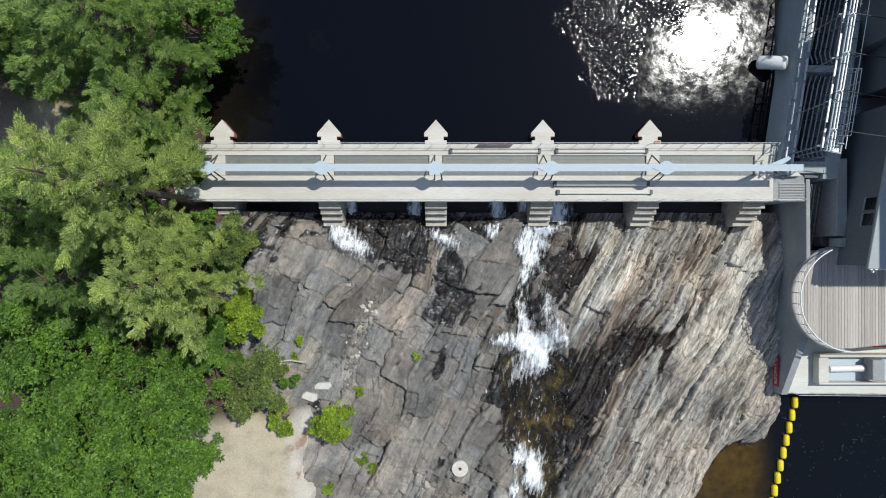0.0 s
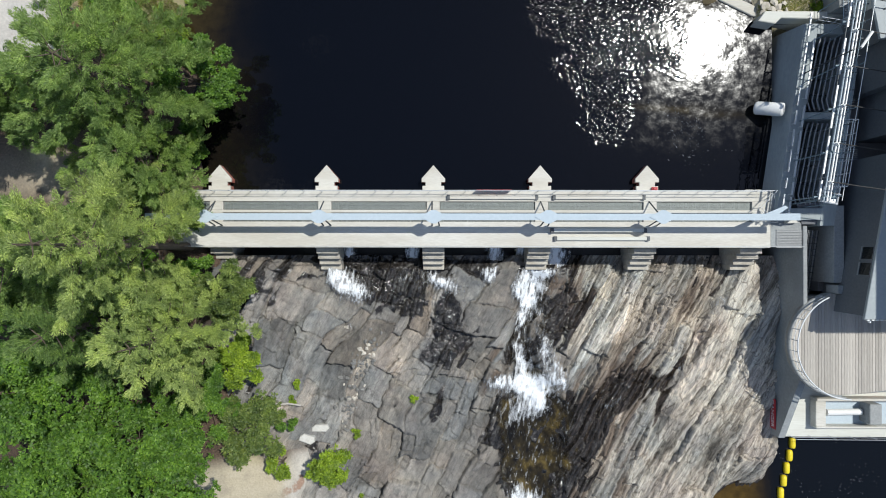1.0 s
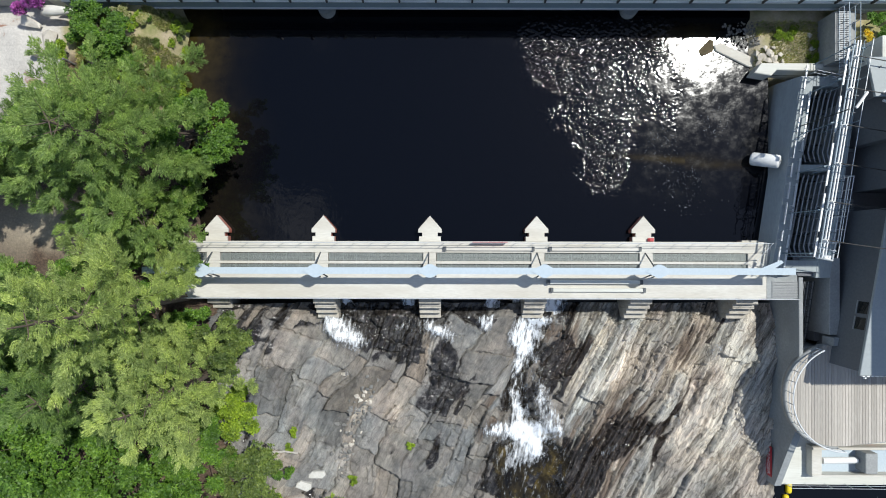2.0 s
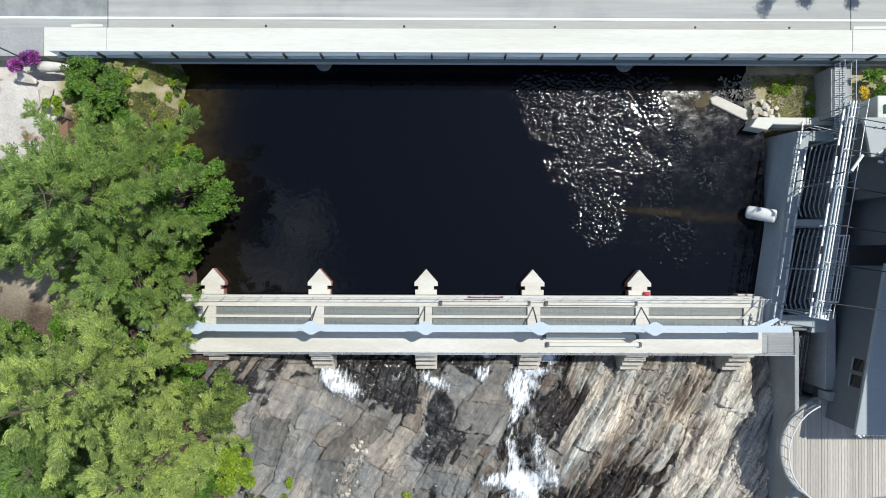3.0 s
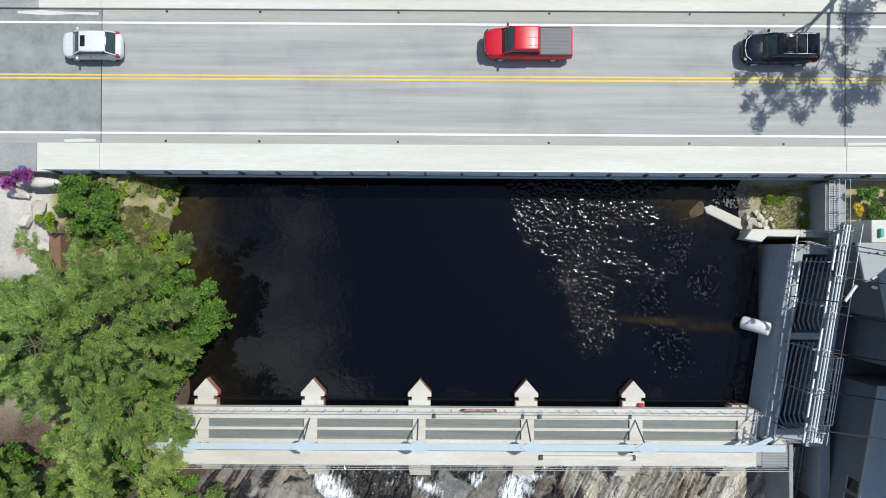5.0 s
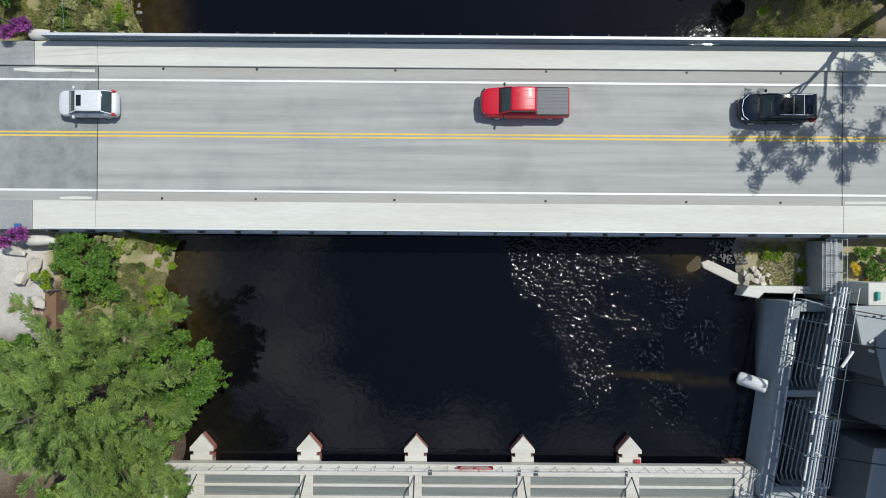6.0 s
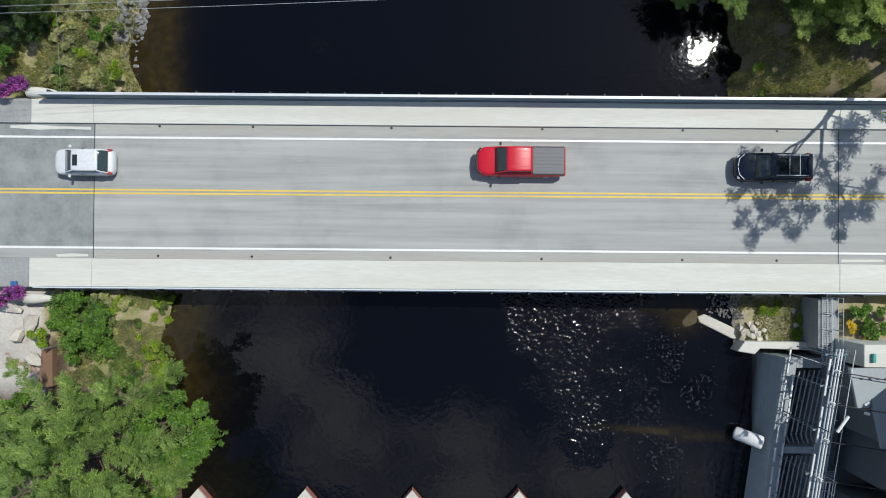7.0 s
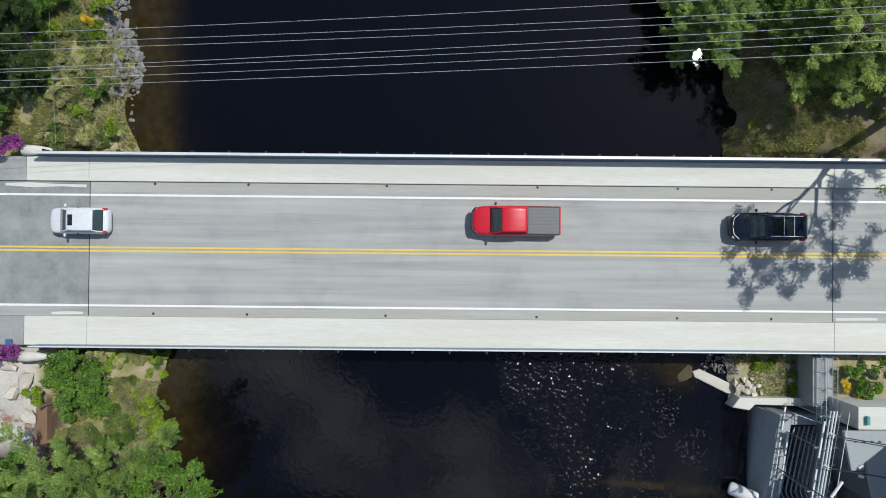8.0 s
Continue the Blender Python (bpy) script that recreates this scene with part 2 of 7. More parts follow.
def rock():
    """Banded gneiss: grey in the west, paler in the east, dark and glossy where wet, rust-brown in places."""
    m, t, b = shader("banded_gneiss")
    at = t.nodes.new("ShaderNodeAttribute")
    at.attribute_name = "cover"
    sep = t.nodes.new("ShaderNodeSeparateColor")
    t.links.new(at.outputs["Color"], sep.inputs[0])
    wet, pale, rust = sep.outputs[0], sep.outputs[1], sep.outputs[2]
    along, fine = coords(t, (6, 0.55, 2), 63), coords(t, (1, 1, 1))
    s1, s2 = noise_at(t, along, 1.3, 6, 0.65), noise_at(t, along, 5.0, 5, 0.7)
    s3 = noise_at(t, coords(t, (2.2, 0.3, 2), 63), 8.0, 5, 0.78)
    grain, blot = noise_at(t, fine, 14, 5, 0.7), noise_at(t, fine, 0.45, 5)
    s1w = noise_at(t, coords(t, (2.0, 0.8, 2), 60), 0.8, 7, 0.62)
    grey = ramp(t, s1w, [(0.28, (0.115, 0.117, 0.117)), (0.45, (0.190, 0.190, 0.186)), (0.58, (0.262, 0.258, 0.248)), (0.75, (0.35, 0.34, 0.325))])
    cream = ramp(t, s1, [(0.25, (0.12, 0.117, 0.11)), (0.40, (0.28, 0.275, 0.26)), (0.54, (0.44, 0.434, 0.412)), (0.72, (0.58, 0.57, 0.54))])
    slab = t.nodes.new("ShaderNodeAttribute")
    slab.attribute_name = "slab"
    c = mix(t, pale, grey, cream)
    bedded = ramp(t, pale, [(0.05, (0.62,) * 3), (0.5, (1.0,) * 3)])
    c = mix(t, bedded, c, mix(t, 1.0, c, ramp(t, s2, [(0.3, (0.55, 0.54, 0.52)), (0.48, (1, 1, 1)), (0.7, (1.12, 1.1, 1.07))]), "MULTIPLY"))
    c = mix(t, bedded, c, mix(t, 1.0, c, ramp(t, s3, [(0.30, (0.55, 0.55, 0.54)), (0.45, (1, 1, 1)), (0.75, (1.10, 1.09, 1.07))]), "MULTIPLY"))
    # darker, browner beds between the pale ones
    fold = noise_at(t, mix(t, 0.16, coords(t, (4.2, 1.1, 3), 58), noise_at(t, fine, 0.35, 4)), 0.9, 6, 0.66)
    c = mix(t, pale, c, mix(t, 1.0, c, ramp(t, fold, [(0.32, (0.23, 0.215, 0.205)), (0.40, (0.60, 0.58, 0.56)), (0.46, (1, 1, 1))]), "MULTIPLY"))
    c = mix(t, 1.0, c, ramp(t, grain, [(0.3, (0.68, 0.68, 0.68)), (0.62, (1.16, 1.16, 1.15))]), "MULTIPLY")
    c = mix(t, 1.0, c, ramp(t, blot, [(0.3, (0.80, 0.76, 0.76)), (0.6, (1.06, 1.04, 1.0))]), "MULTIPLY")
    tone = noise_at(t, fine, 0.2, 4)
    c = mix(t, 1.0, c, ramp(t, tone, [(0.38, (0.86, 0.885, 0.90)), (0.5, (1.02, 1.0, 0.97)), (0.62, (1.18, 1.10, 1.04))]), "MULTIPLY")
    crack = node(t, "TexVoronoi", Scale=0.9)
    crack.feature = "DISTANCE_TO_EDGE"
    bend = mix(t, 0.06, coords(t, (2.4, 0.8, 1), 63), noise_at(t, fine, 1.2, 5, 0.7))
    t.links.new(bend, crack.inputs["Vector"])
    c = mix(t, 1.0, c, ramp(t, crack.outputs["Distance"], [(0.0, (0.66, 0.65, 0.64)), (0.014, (1, 1, 1))]), "MULTIPLY")
    seam = node(t, "TexVoronoi", Scale=1.5)
    seam.feature = "DISTANCE_TO_EDGE"
    t.links.new(mix(t, 0.05, coords(t, (3.2, 0.5, 1), 62), noise_at(t, fine, 1.6, 5, 0.75)), seam.inputs["Vector"])
    c = mix(t, pale, c, mix(t, 1.0, c, ramp(t, seam.outputs["Distance"], [(0.0, (0.30, 0.28, 0.26)), (0.022, (0.85, 0.84, 0.82)), (0.06, (1.06, 1.06, 1.05))]), "MULTIPLY"))
    c = mix(t, 1.0, c, slab.outputs["Color"], "MULTIPLY")
    c = mix(t, rust, c, ramp(t, s2, [(0.3, (0.045, 0.031, 0.024)), (0.7, (0.19, 0.14, 0.105))]))
    soaked = mix(t, pale, ramp(t, noise_at(t, coords(t, (1.5, 0.8, 1), 60), 1.7, 7, 0.75), [(0.36, (0.006, 0.0055, 0.005)), (0.50, (0.026, 0.023, 0.021)), (0.60, (0.075, 0.071, 0.067)), (0.72, (0.15, 0.145, 0.138))]),
                 ramp(t, s2, [(0.3, (0.009, 0.008, 0.007)), (0.5, (0.028, 0.022, 0.018)), (0.72, (0.105, 0.08, 0.062))]))
    c = mix(t, wet, c, soaked)
    t.links.new(c, b.inputs["Base Color"])
    t.links.new(ramp(t, wet, [(0, (0.9,) * 3), (1, (0.12,) * 3)]), b.inputs["Roughness"])
    bumped(t, b, mix(t, 0.35, mix(t, 0.5, s2, s3), grain), 1.0, 0.10)
    t.links.new(ramp(t, wet, [(0, (1, 1, 1)), (1, (0.22, 0.22, 0.22))]), b.inputs["Normal"].links[0].from_node.inputs["Strength"])
    film = node(t, "Bump", Distance=0.075)
    t.links.new(wet, film.inputs["Strength"])
    t.links.new(noise_at(t, fine, 4.8, 2, 0.5), film.inputs["Height"])
    t.links.new(b.inputs["Normal"].links[0].from_socket, film.inputs["Normal"])
    t.links.new(film.outputs[0], b.inputs["Normal"])
    return m


def water(name, deep, shoal, ripple, size, rough=0.09):
    m, t, b = shader(name)
    at = t.nodes.new("ShaderNodeAttribute")
    at.attribute_name = "cover"
    sep = t.nodes.new("ShaderNodeSeparateColor")
    t.links.new(at.outputs["Color"], sep.inputs[0])
    v = coords(t)
    bed = ramp(t, noise_at(t, v, 1.5, 5), [(0.3, tuple(0.45 * s for s in shoal)), (0.7, shoal)])
    t.links.new(mix(t, sep.outputs[0], deep, bed), b.inputs["Base Color"])
    b.inputs["IOR"].default_value = 1.33
    scum = ramp(t, noise_at(t, v, 1.1, 6, 0.72), [(0.40, (0.055,) * 3), (0.62, (0.135,) * 3)])
    t.links.new(mix(t, sep.outputs[2], ramp(t, sep.outputs[1], [(0.0, (rough,) * 3), (0.15, (0.05,) * 3), (0.7, (0.125,) * 3)]), scum), b.inputs["Roughness"])
    w1, w2 = noise_at(t, v, size, 1, 0.4), noise_at(t, v, size * 0.4, 1, 0.4)
    calm = mix(t, 0.5, mix(t, 1.0, w1, (0.07,) * 3, "MULTIPLY"), mix(t, 1.0, w2, (0.085,) * 3, "MULTIPLY"))
    bumped(t, b, calm, 1.0, ripple)
    return m


def torrent():
    """Running water over brown rock, white where the cover says that it is broken."""
    m, t, b = shader("running_brown_water")
    at = t.nodes.new("ShaderNodeAttribute")
    at.attribute_name = "cover"
    sep = t.nodes.new("ShaderNodeSeparateColor")
    t.links.new(at.outputs["Color"], sep.inputs[0])
    v = coords(t)
    n1, n2 = noise_at(t, coords(t, (0.5, 1.7, 1), -8), 2.3, 6, 0.62), noise_at(t, v, 9, 4, 0.7)
    brown = ramp(t, noise_at(t, coords(t, (1.3, 1.8, 1)), 0.9, 6, 0.65), [(0.38, (0.008, 0.007, 0.006)), (0.52, (0.03, 0.023, 0.011)), (0.68, (0.125, 0.09, 0.028))])
    th = node(t, "Math")
    th.operation = "MULTIPLY_ADD"
    t.links.new(ramp(t, mix(t, 0.25, n1, n2), [(0.32, (0, 0, 0)), (0.68, (1, 1, 1))]), th.inputs[0])
    th.inputs[1].default_value = 0.62
    wide = node(t, "Math")
    wide.operation = "MULTIPLY"
    t.links.new(sep.outputs[0], wide.inputs[0])
    wide.inputs[1].default_value = 0.5
    t.links.new(wide.outputs[0], th.inputs[2])
    foam = ramp(t, th.outputs[0], [(0.42, (0, 0, 0)), (0.62, (0.38, 0.38, 0.38)), (0.86, (0.97, 0.97, 0.97))])
    solid = mix(t, foam, sep.outputs[1], (1.0, 1.0, 1.0))
    t.links.new(solid, b.inputs["Alpha"])
    t.links.new(mix(t, foam, brown, (0.80, 0.83, 0.86)), b.inputs["Base Color"])
    t.links.new(ramp(t, foam, [(0, (0.16,) * 3), (1, (0.8,) * 3)]), b.inputs["Roughness"])
    b.inputs["IOR"].default_value = 1.33
    bumped(t, b, mix(t, 0.3, n1, n2), 0.5, 0.03)
    return m


def earth():
    """The banks: pine litter, sand, gravel and dry grass."""
    m, t, b = shader("bank_soil")
    at = t.nodes.new("ShaderNodeAttribute")
    at.attribute_name = "cover"
    sep = t.nodes.new("ShaderNodeSeparateColor")
    t.links.new(at.outputs["Color"], sep.inputs[0])
    v = coords(t)
    n1, n2 = noise_at(t, v, 7, 6, 0.7), noise_at(t, v, 0.7, 5)
    litter = ramp(t, n1, [(0.3, (0.035, 0.026, 0.018)), (0.55, (0.085, 0.056, 0.038)), (0.75, (0.16, 0.105, 0.07))])
    grass = ramp(t, n2, [(0.3, (0.17, 0.19, 0.06)), (0.47, (0.30, 0.27, 0.135)), (0.66, (0.45, 0.37, 0.25))])
    sand = ramp(t, n2, [(0.3, (0.36, 0.315, 0.24)), (0.5, (0.46, 0.40, 0.29)), (0.7, (0.50, 0.44, 0.335))])
    paved = ramp(t, n2, [(0.36, (0.30, 0.17, 0.12)), (0.43, (0.47, 0.44, 0.40)), (0.7, (0.58, 0.55, 0.50))])
    c = mix(t, sep.outputs[0], litter, grass)
    c = mix(t, sep.outputs[1], c, sand)
    c = mix(t, sep.outputs[2], c, paved)
    t.links.new(mix(t, 1.0, c, ramp(t, n1, [(0.3, (0.8,) * 3), (0.7, (1.1,) * 3)]), "MULTIPLY"), b.inputs["Base Color"])
    b.inputs["Roughness"].default_value = 0.95
    bumped(t, b, n1, 0.8, 0.04)
    return m


ASPHALT_D = old_asphalt()
ASPHALT, ROCK, EARTH, TORRENT = asphalt(), rock(), earth(), torrent()
POND = water("dark_pond_water", (0.002, 0.0025, 0.0045), (0.036, 0.026, 0.009), 0.112, 3.1, 0.022)
TAIL = water("dark_tail_water", (0.004, 0.005, 0.007), (0.09, 0.055, 0.012), 0.03, 3.0)


# ---- mesh helpers ----
def thing(name, loc, label, category, group="", kind=""):
    ob = new(name)
    ob.location = loc
    ob.empty_display_size = 0.3
    return tagged(ob, label, category, group, kind)


def part(name, bm, material, parent=None, label="", smooth=False):
    """Links a bmesh as one mesh object, a part of parent."""
    me = bpy.data.meshes.new(name)
    bm.to_mesh(me)
    bm.free()
    me.materials.append(material)
    if smooth:
        me.polygons.foreach_set("use_smooth", [True] * len(me.polygons))
    ob = new(name, me)
    if parent is not None:
        ob.parent = parent
        if parent.type == "EMPTY":
            ob.matrix_parent_inverse = Matrix.Translation(-parent.location)
    if label:
        ob["label"] = label
    return ob


def whole(name, bm, material, label, category, group="", kind="", smooth=False):
    return tagged(part(name, bm, material, None, "", smooth), label, category, group, kind)


def box(bm, x0, x1, y0, y1, z0, z1, bevel=0.0, m=None):
    r = bmesh.ops.create_cube(bm, size=1.0)
    vs = r["verts"]
    for v in vs:
        v.co = Vector(((x0 + x1) / 2 + v.co.x * (x1 - x0), (y0 + y1) / 2 + v.co.y * (y1 - y0), (z0 + z1) / 2 + v.co.z * (z1 - z0)))
    if m is not None:
        bmesh.ops.transform(bm, matrix=m, verts=vs)
    if bevel:
        bmesh.ops.bevel(bm, geom=list({e for v in vs for e in v.link_edges}), offset=bevel, segments=1, affect="EDGES")
    return bm


def prism(bm, pts, z0, z1, bevel=0.0, m=None):
    lo = [bm.verts.new((x, y, z0)) for x, y in pts]
    hi = [bm.verts.new((x, y, z1)) for x, y in pts]
    n = len(pts)
    top = bm.faces.new(hi)
    faces = [top, bm.faces.new(lo[::-1])]
    faces += [bm.faces.new((lo[i], lo[(i + 1) % n], hi[(i + 1) % n], hi[i])) for i in range(n)]
    bmesh.ops.recalc_face_normals(bm, faces=faces)
    if bevel:
        bmesh.ops.bevel(bm, geom=list(top.edges), offset=bevel, segments=1, affect="EDGES")
    if m is not None:
        bmesh.ops.transform(bm, matrix=m, verts=bm.verts[:])
    return bm


def tube(bm, pts, r, n=8, r1=None):
    """A round bar along the points, tapering from r to r1."""
    pts = [Vector(p) for p in pts]
    rings = []
    for i, p in enumerate(pts):
        d = (pts[min(i + 1, len(pts) - 1)] - pts[max(i - 1, 0)]).normalized()
        a = d.cross(Vector((0, 0, 1)) if abs(d.z) < 0.9 else Vector((1, 0, 0))).normalized()
        b = d.cross(a)
        rr = r if r1 is None else r + (r1 - r) * i / (len(pts) - 1)
        rings.append([bm.verts.new(p + (a * math.cos(k * math.tau / n) + b * math.sin(k * math.tau / n)) * rr) for k in range(n)])
    for p, q in zip(rings, rings[1:]):
        for k in range(n):
            bm.faces.new((p[k], p[(k + 1) % n], q[(k + 1) % n], q[k]))
    bm.faces.new(rings[0][::-1])
    bm.faces.new(rings[-1])
    return bm


def bars(*runs, r=0.03, n=6):
    bm = bmesh.new()
    for pts in runs:
        tube(bm, pts, r, n)
    return bm


def loft(bm, rings):
    made = [[bm.verts.new(p) for p in ring] for ring in rings]
    n = len(made[0])
    for p, q in zip(made, made[1:]):
        for k in range(n):
            bm.faces.new((p[k], p[(k + 1) % n], q[(k + 1) % n], q[k]))
    bm.faces.new(made[0][::-1])
    bm.faces.new(made[-1])
    bmesh.ops.recalc_face_normals(bm, faces=bm.faces[:])
    return bm


def lattice(i, j, seed):
    h = np.sin(i * 127.1 + j * 311.7 + seed * 74.7) * 43758.5453
    return h - np.floor(h)


def value(x, y, seed=0):
    """Smooth noise from 0 to 1, for arrays."""
    i, j = np.floor(x), np.floor(y)
    u, v = x - i, y - j
    u, v = u * u * (3 - 2 * u), v * v * (3 - 2 * v)
    a, b = lattice(i, j, seed), lattice(i + 1, j, seed)
    c, d = lattice(i, j + 1, seed), lattice(i + 1, j + 1, seed)
    return (a + (b - a) * u) * (1 - v) + (c + (d - c) * u) * v


def fbm(x, y, octaves=4, seed=0):
    return sum(value(x * 2 ** k, y * 2 ** k, seed + k) / 2 ** k for k in range(octaves)) / sum(0.5 ** k for k in range(octaves))


def ease(a, b, x):
    t = np.clip((x - a) / (b - a), 0, 1)
    return t * t * (3 - 2 * t)


def sheet(name, xs, ys, height, cover, material, keep=None, tint=None):
    """A mesh over a grid of places; cover gives three numbers a place for the material."""
    X, Y = np.meshgrid(xs, ys)
    Z = height(X, Y)
    nx, ny = len(xs), len(ys)
    i = np.arange(nx * ny).reshape(ny, nx)
    q = np.stack([i[:-1, :-1], i[:-1, 1:], i[1:, 1:], i[1:, :-1]], -1).reshape(-1, 4)
    if keep is not None:
        k = keep(X, Y, Z)
        q = q[(k.reshape(-1)[q]).all(1)] if name == "pond" else q[(k.reshape(-1)[q]).any(1)]
    me = bpy.data.meshes.new(name)
    used, inv = np.unique(q, return_inverse=True)
    co = np.stack([X, Y, Z], -1).reshape(-1, 3)[used]
    fill_mesh(me, co, inv.reshape(-1, 4))
    c = np.stack([*cover(X, Y, Z), np.ones_like(X)], -1).reshape(-1, 4)[used]
    me.color_attributes.new("cover", "FLOAT_COLOR", "POINT").data.foreach_set("color", c.astype(np.float32).ravel())
    if tint is not None:
        c = np.concatenate([tint(X, Y), np.ones((*X.shape, 1))], -1).reshape(-1, 4)[used]
        me.color_attributes.new("slab", "FLOAT_COLOR", "POINT").data.foreach_set("color", c.astype(np.float32).ravel())
    me.materials.append(material)
    return new(name, me)


def fill_mesh(me, co, quads, smooth=True):
    me.vertices.add(len(co))
    me.vertices.foreach_set("co", np.asarray(co, np.float32).ravel())
    sides = quads.shape[1]
    me.loops.add(quads.size)
    me.loops.foreach_set("vertex_index", quads.astype(np.int32).ravel())
    me.polygons.add(len(quads))
    me.polygons.foreach_set("loop_start", np.arange(0, quads.size, sides, dtype=np.int32))
    me.polygons.foreach_set("loop_total", np.full(len(quads), sides, np.int32))
    me.polygons.foreach_set("use_smooth", np.full(len(quads), smooth))
    me.update()
    me.validate()


rng = np.random.default_rng(7)


def blades(name, base, way, length, width, material, parent=None):
    """Many small pointed leaves: base places, ways, lengths and widths."""
    n = len(base)
    way = way / np.linalg.norm(way, axis=1, keepdims=True)
    side = np.cross(way, rng.normal(size=(n, 3)) * 0.5 + np.array([0, 0, 1.0]))
    side /= np.linalg.norm(side, axis=1, keepdims=True)
    L, W = np.asarray(length).reshape(-1, 1) * np.ones((n, 1)), np.asarray(width).reshape(-1, 1) * np.ones((n, 1))
    co = np.stack([base + side * W / 2, base + way * L, base - side * W / 2], 1).reshape(-1, 3)
    me = bpy.data.meshes.new(name)
    fill_mesh(me, co, np.arange(3 * n).reshape(-1, 3), False)
    me.materials.append(material)
    ob = new(name, me)
    if parent is not None:
        ob.parent = parent
        ob.matrix_parent_inverse = Matrix.Translation(-parent.location)
    return ob


def spread(n):
    v = rng.normal(size=(n, 3))
    return v / np.linalg.norm(v, axis=1, keepdims=True)


NEEDLES = 42


def pine_tree(x, y, z, top, reach, material, label, density=1.0, low=0.25, name="pine_tree"):
    """Whorls of long limbs, each a feathered frond of twigs that carry tufts of needles."""
    global rng
    rng = np.random.default_rng(int(abs(x * 131 + y * 977)))
    ob = thing(name, (x, y, z), label, "tree")
    bm = bmesh.new()
    h = top - z
    lean = rng.normal(0, 0.25, 2)
    tube(bm, [(x, y, z - 0.4), (x + lean[0], y + lean[1], z + h * 0.5), (x, y, top - 0.5)], 0.30, 8, 0.03)
    base, out, size = [], [], []
    level = z + h * low
    while level < top:
        f = (level - z) / h
        n = int(rng.integers(4, 7)) if f < 0.8 else 4
        turn = rng.uniform(0, math.tau)
        full = reach * (1.04 - f) ** 0.62 * (1.1 if f > low + 0.05 else 0.9)
        for k in range(n):
            a = turn + math.tau * k / n + rng.normal(0, 0.25)
            length = full * rng.uniform(0.5, 1.18)
            rise = length * (0.02 + 0.30 * f) + rng.normal(0, 0.25)
            dx, dy = math.cos(a), math.sin(a)
            tube(bm, [(x, y, level - 0.3), (x + dx * length * 0.5, y + dy * length * 0.5, level + rise * 0.2 - 0.2), (x + dx * length * 0.92, y + dy * length * 0.92, level + rise - 0.12)], 0.036, 5, 0.008)
            sprays = max(3, int(length / 0.46))
            for s in range(sprays):
                g = 0.25 + 0.75 * (s + rng.uniform(0.3, 1.0)) / sprays
                b = a + (1 if s % 2 else -1) * radians(rng.uniform(12, 55)) * (1 if s < sprays - 1 else 0.15)
                long_s = rng.uniform(0.55, 1.05) * (0.62 + 0.055 * reach)
                root = np.array([x + dx * length * g, y + dy * length * g, level + rise * g * g + rng.normal(0, 0.12)])
                # a spray fans out into a hand of plump shoots
                for j in range(6):
                    c = b + radians(rng.uniform(-58, 58))
                    ux, uy = math.cos(c), math.sin(c)
                    shoot = long_s * rng.uniform(0.55, 1.0) * (1.15 - 0.3 * abs(c - b))
                    k_ = int(NEEDLES * shoot / 0.4)
                    v_ = np.sqrt(rng.uniform(0.02, 1, (k_, 1)))
                    fat = 0.16 * (0.35 + 1.1 * v_ - 0.75 * v_ ** 3)
                    base.append(root + v_ * shoot * np.array([ux, uy, 0.22]) + spread(k_) * fat * np.array([1, 1, 0.8]))
                    out.append(np.array([ux, uy, 0.55]) * 0.8 + spread(k_) * 0.55)
                    size.append(rng.uniform(0.10, 0.18, k_))
        level += h * rng.uniform(0.064, 0.100) / density
    part("trunk", bm, BARK, ob, "brown scaly trunk and limbs")
    size = np.concatenate(size)
    blades("crown", np.concatenate(base), np.concatenate(out), size, size * rng.uniform(0.20, 0.36, len(size)), material, ob)
    return ob


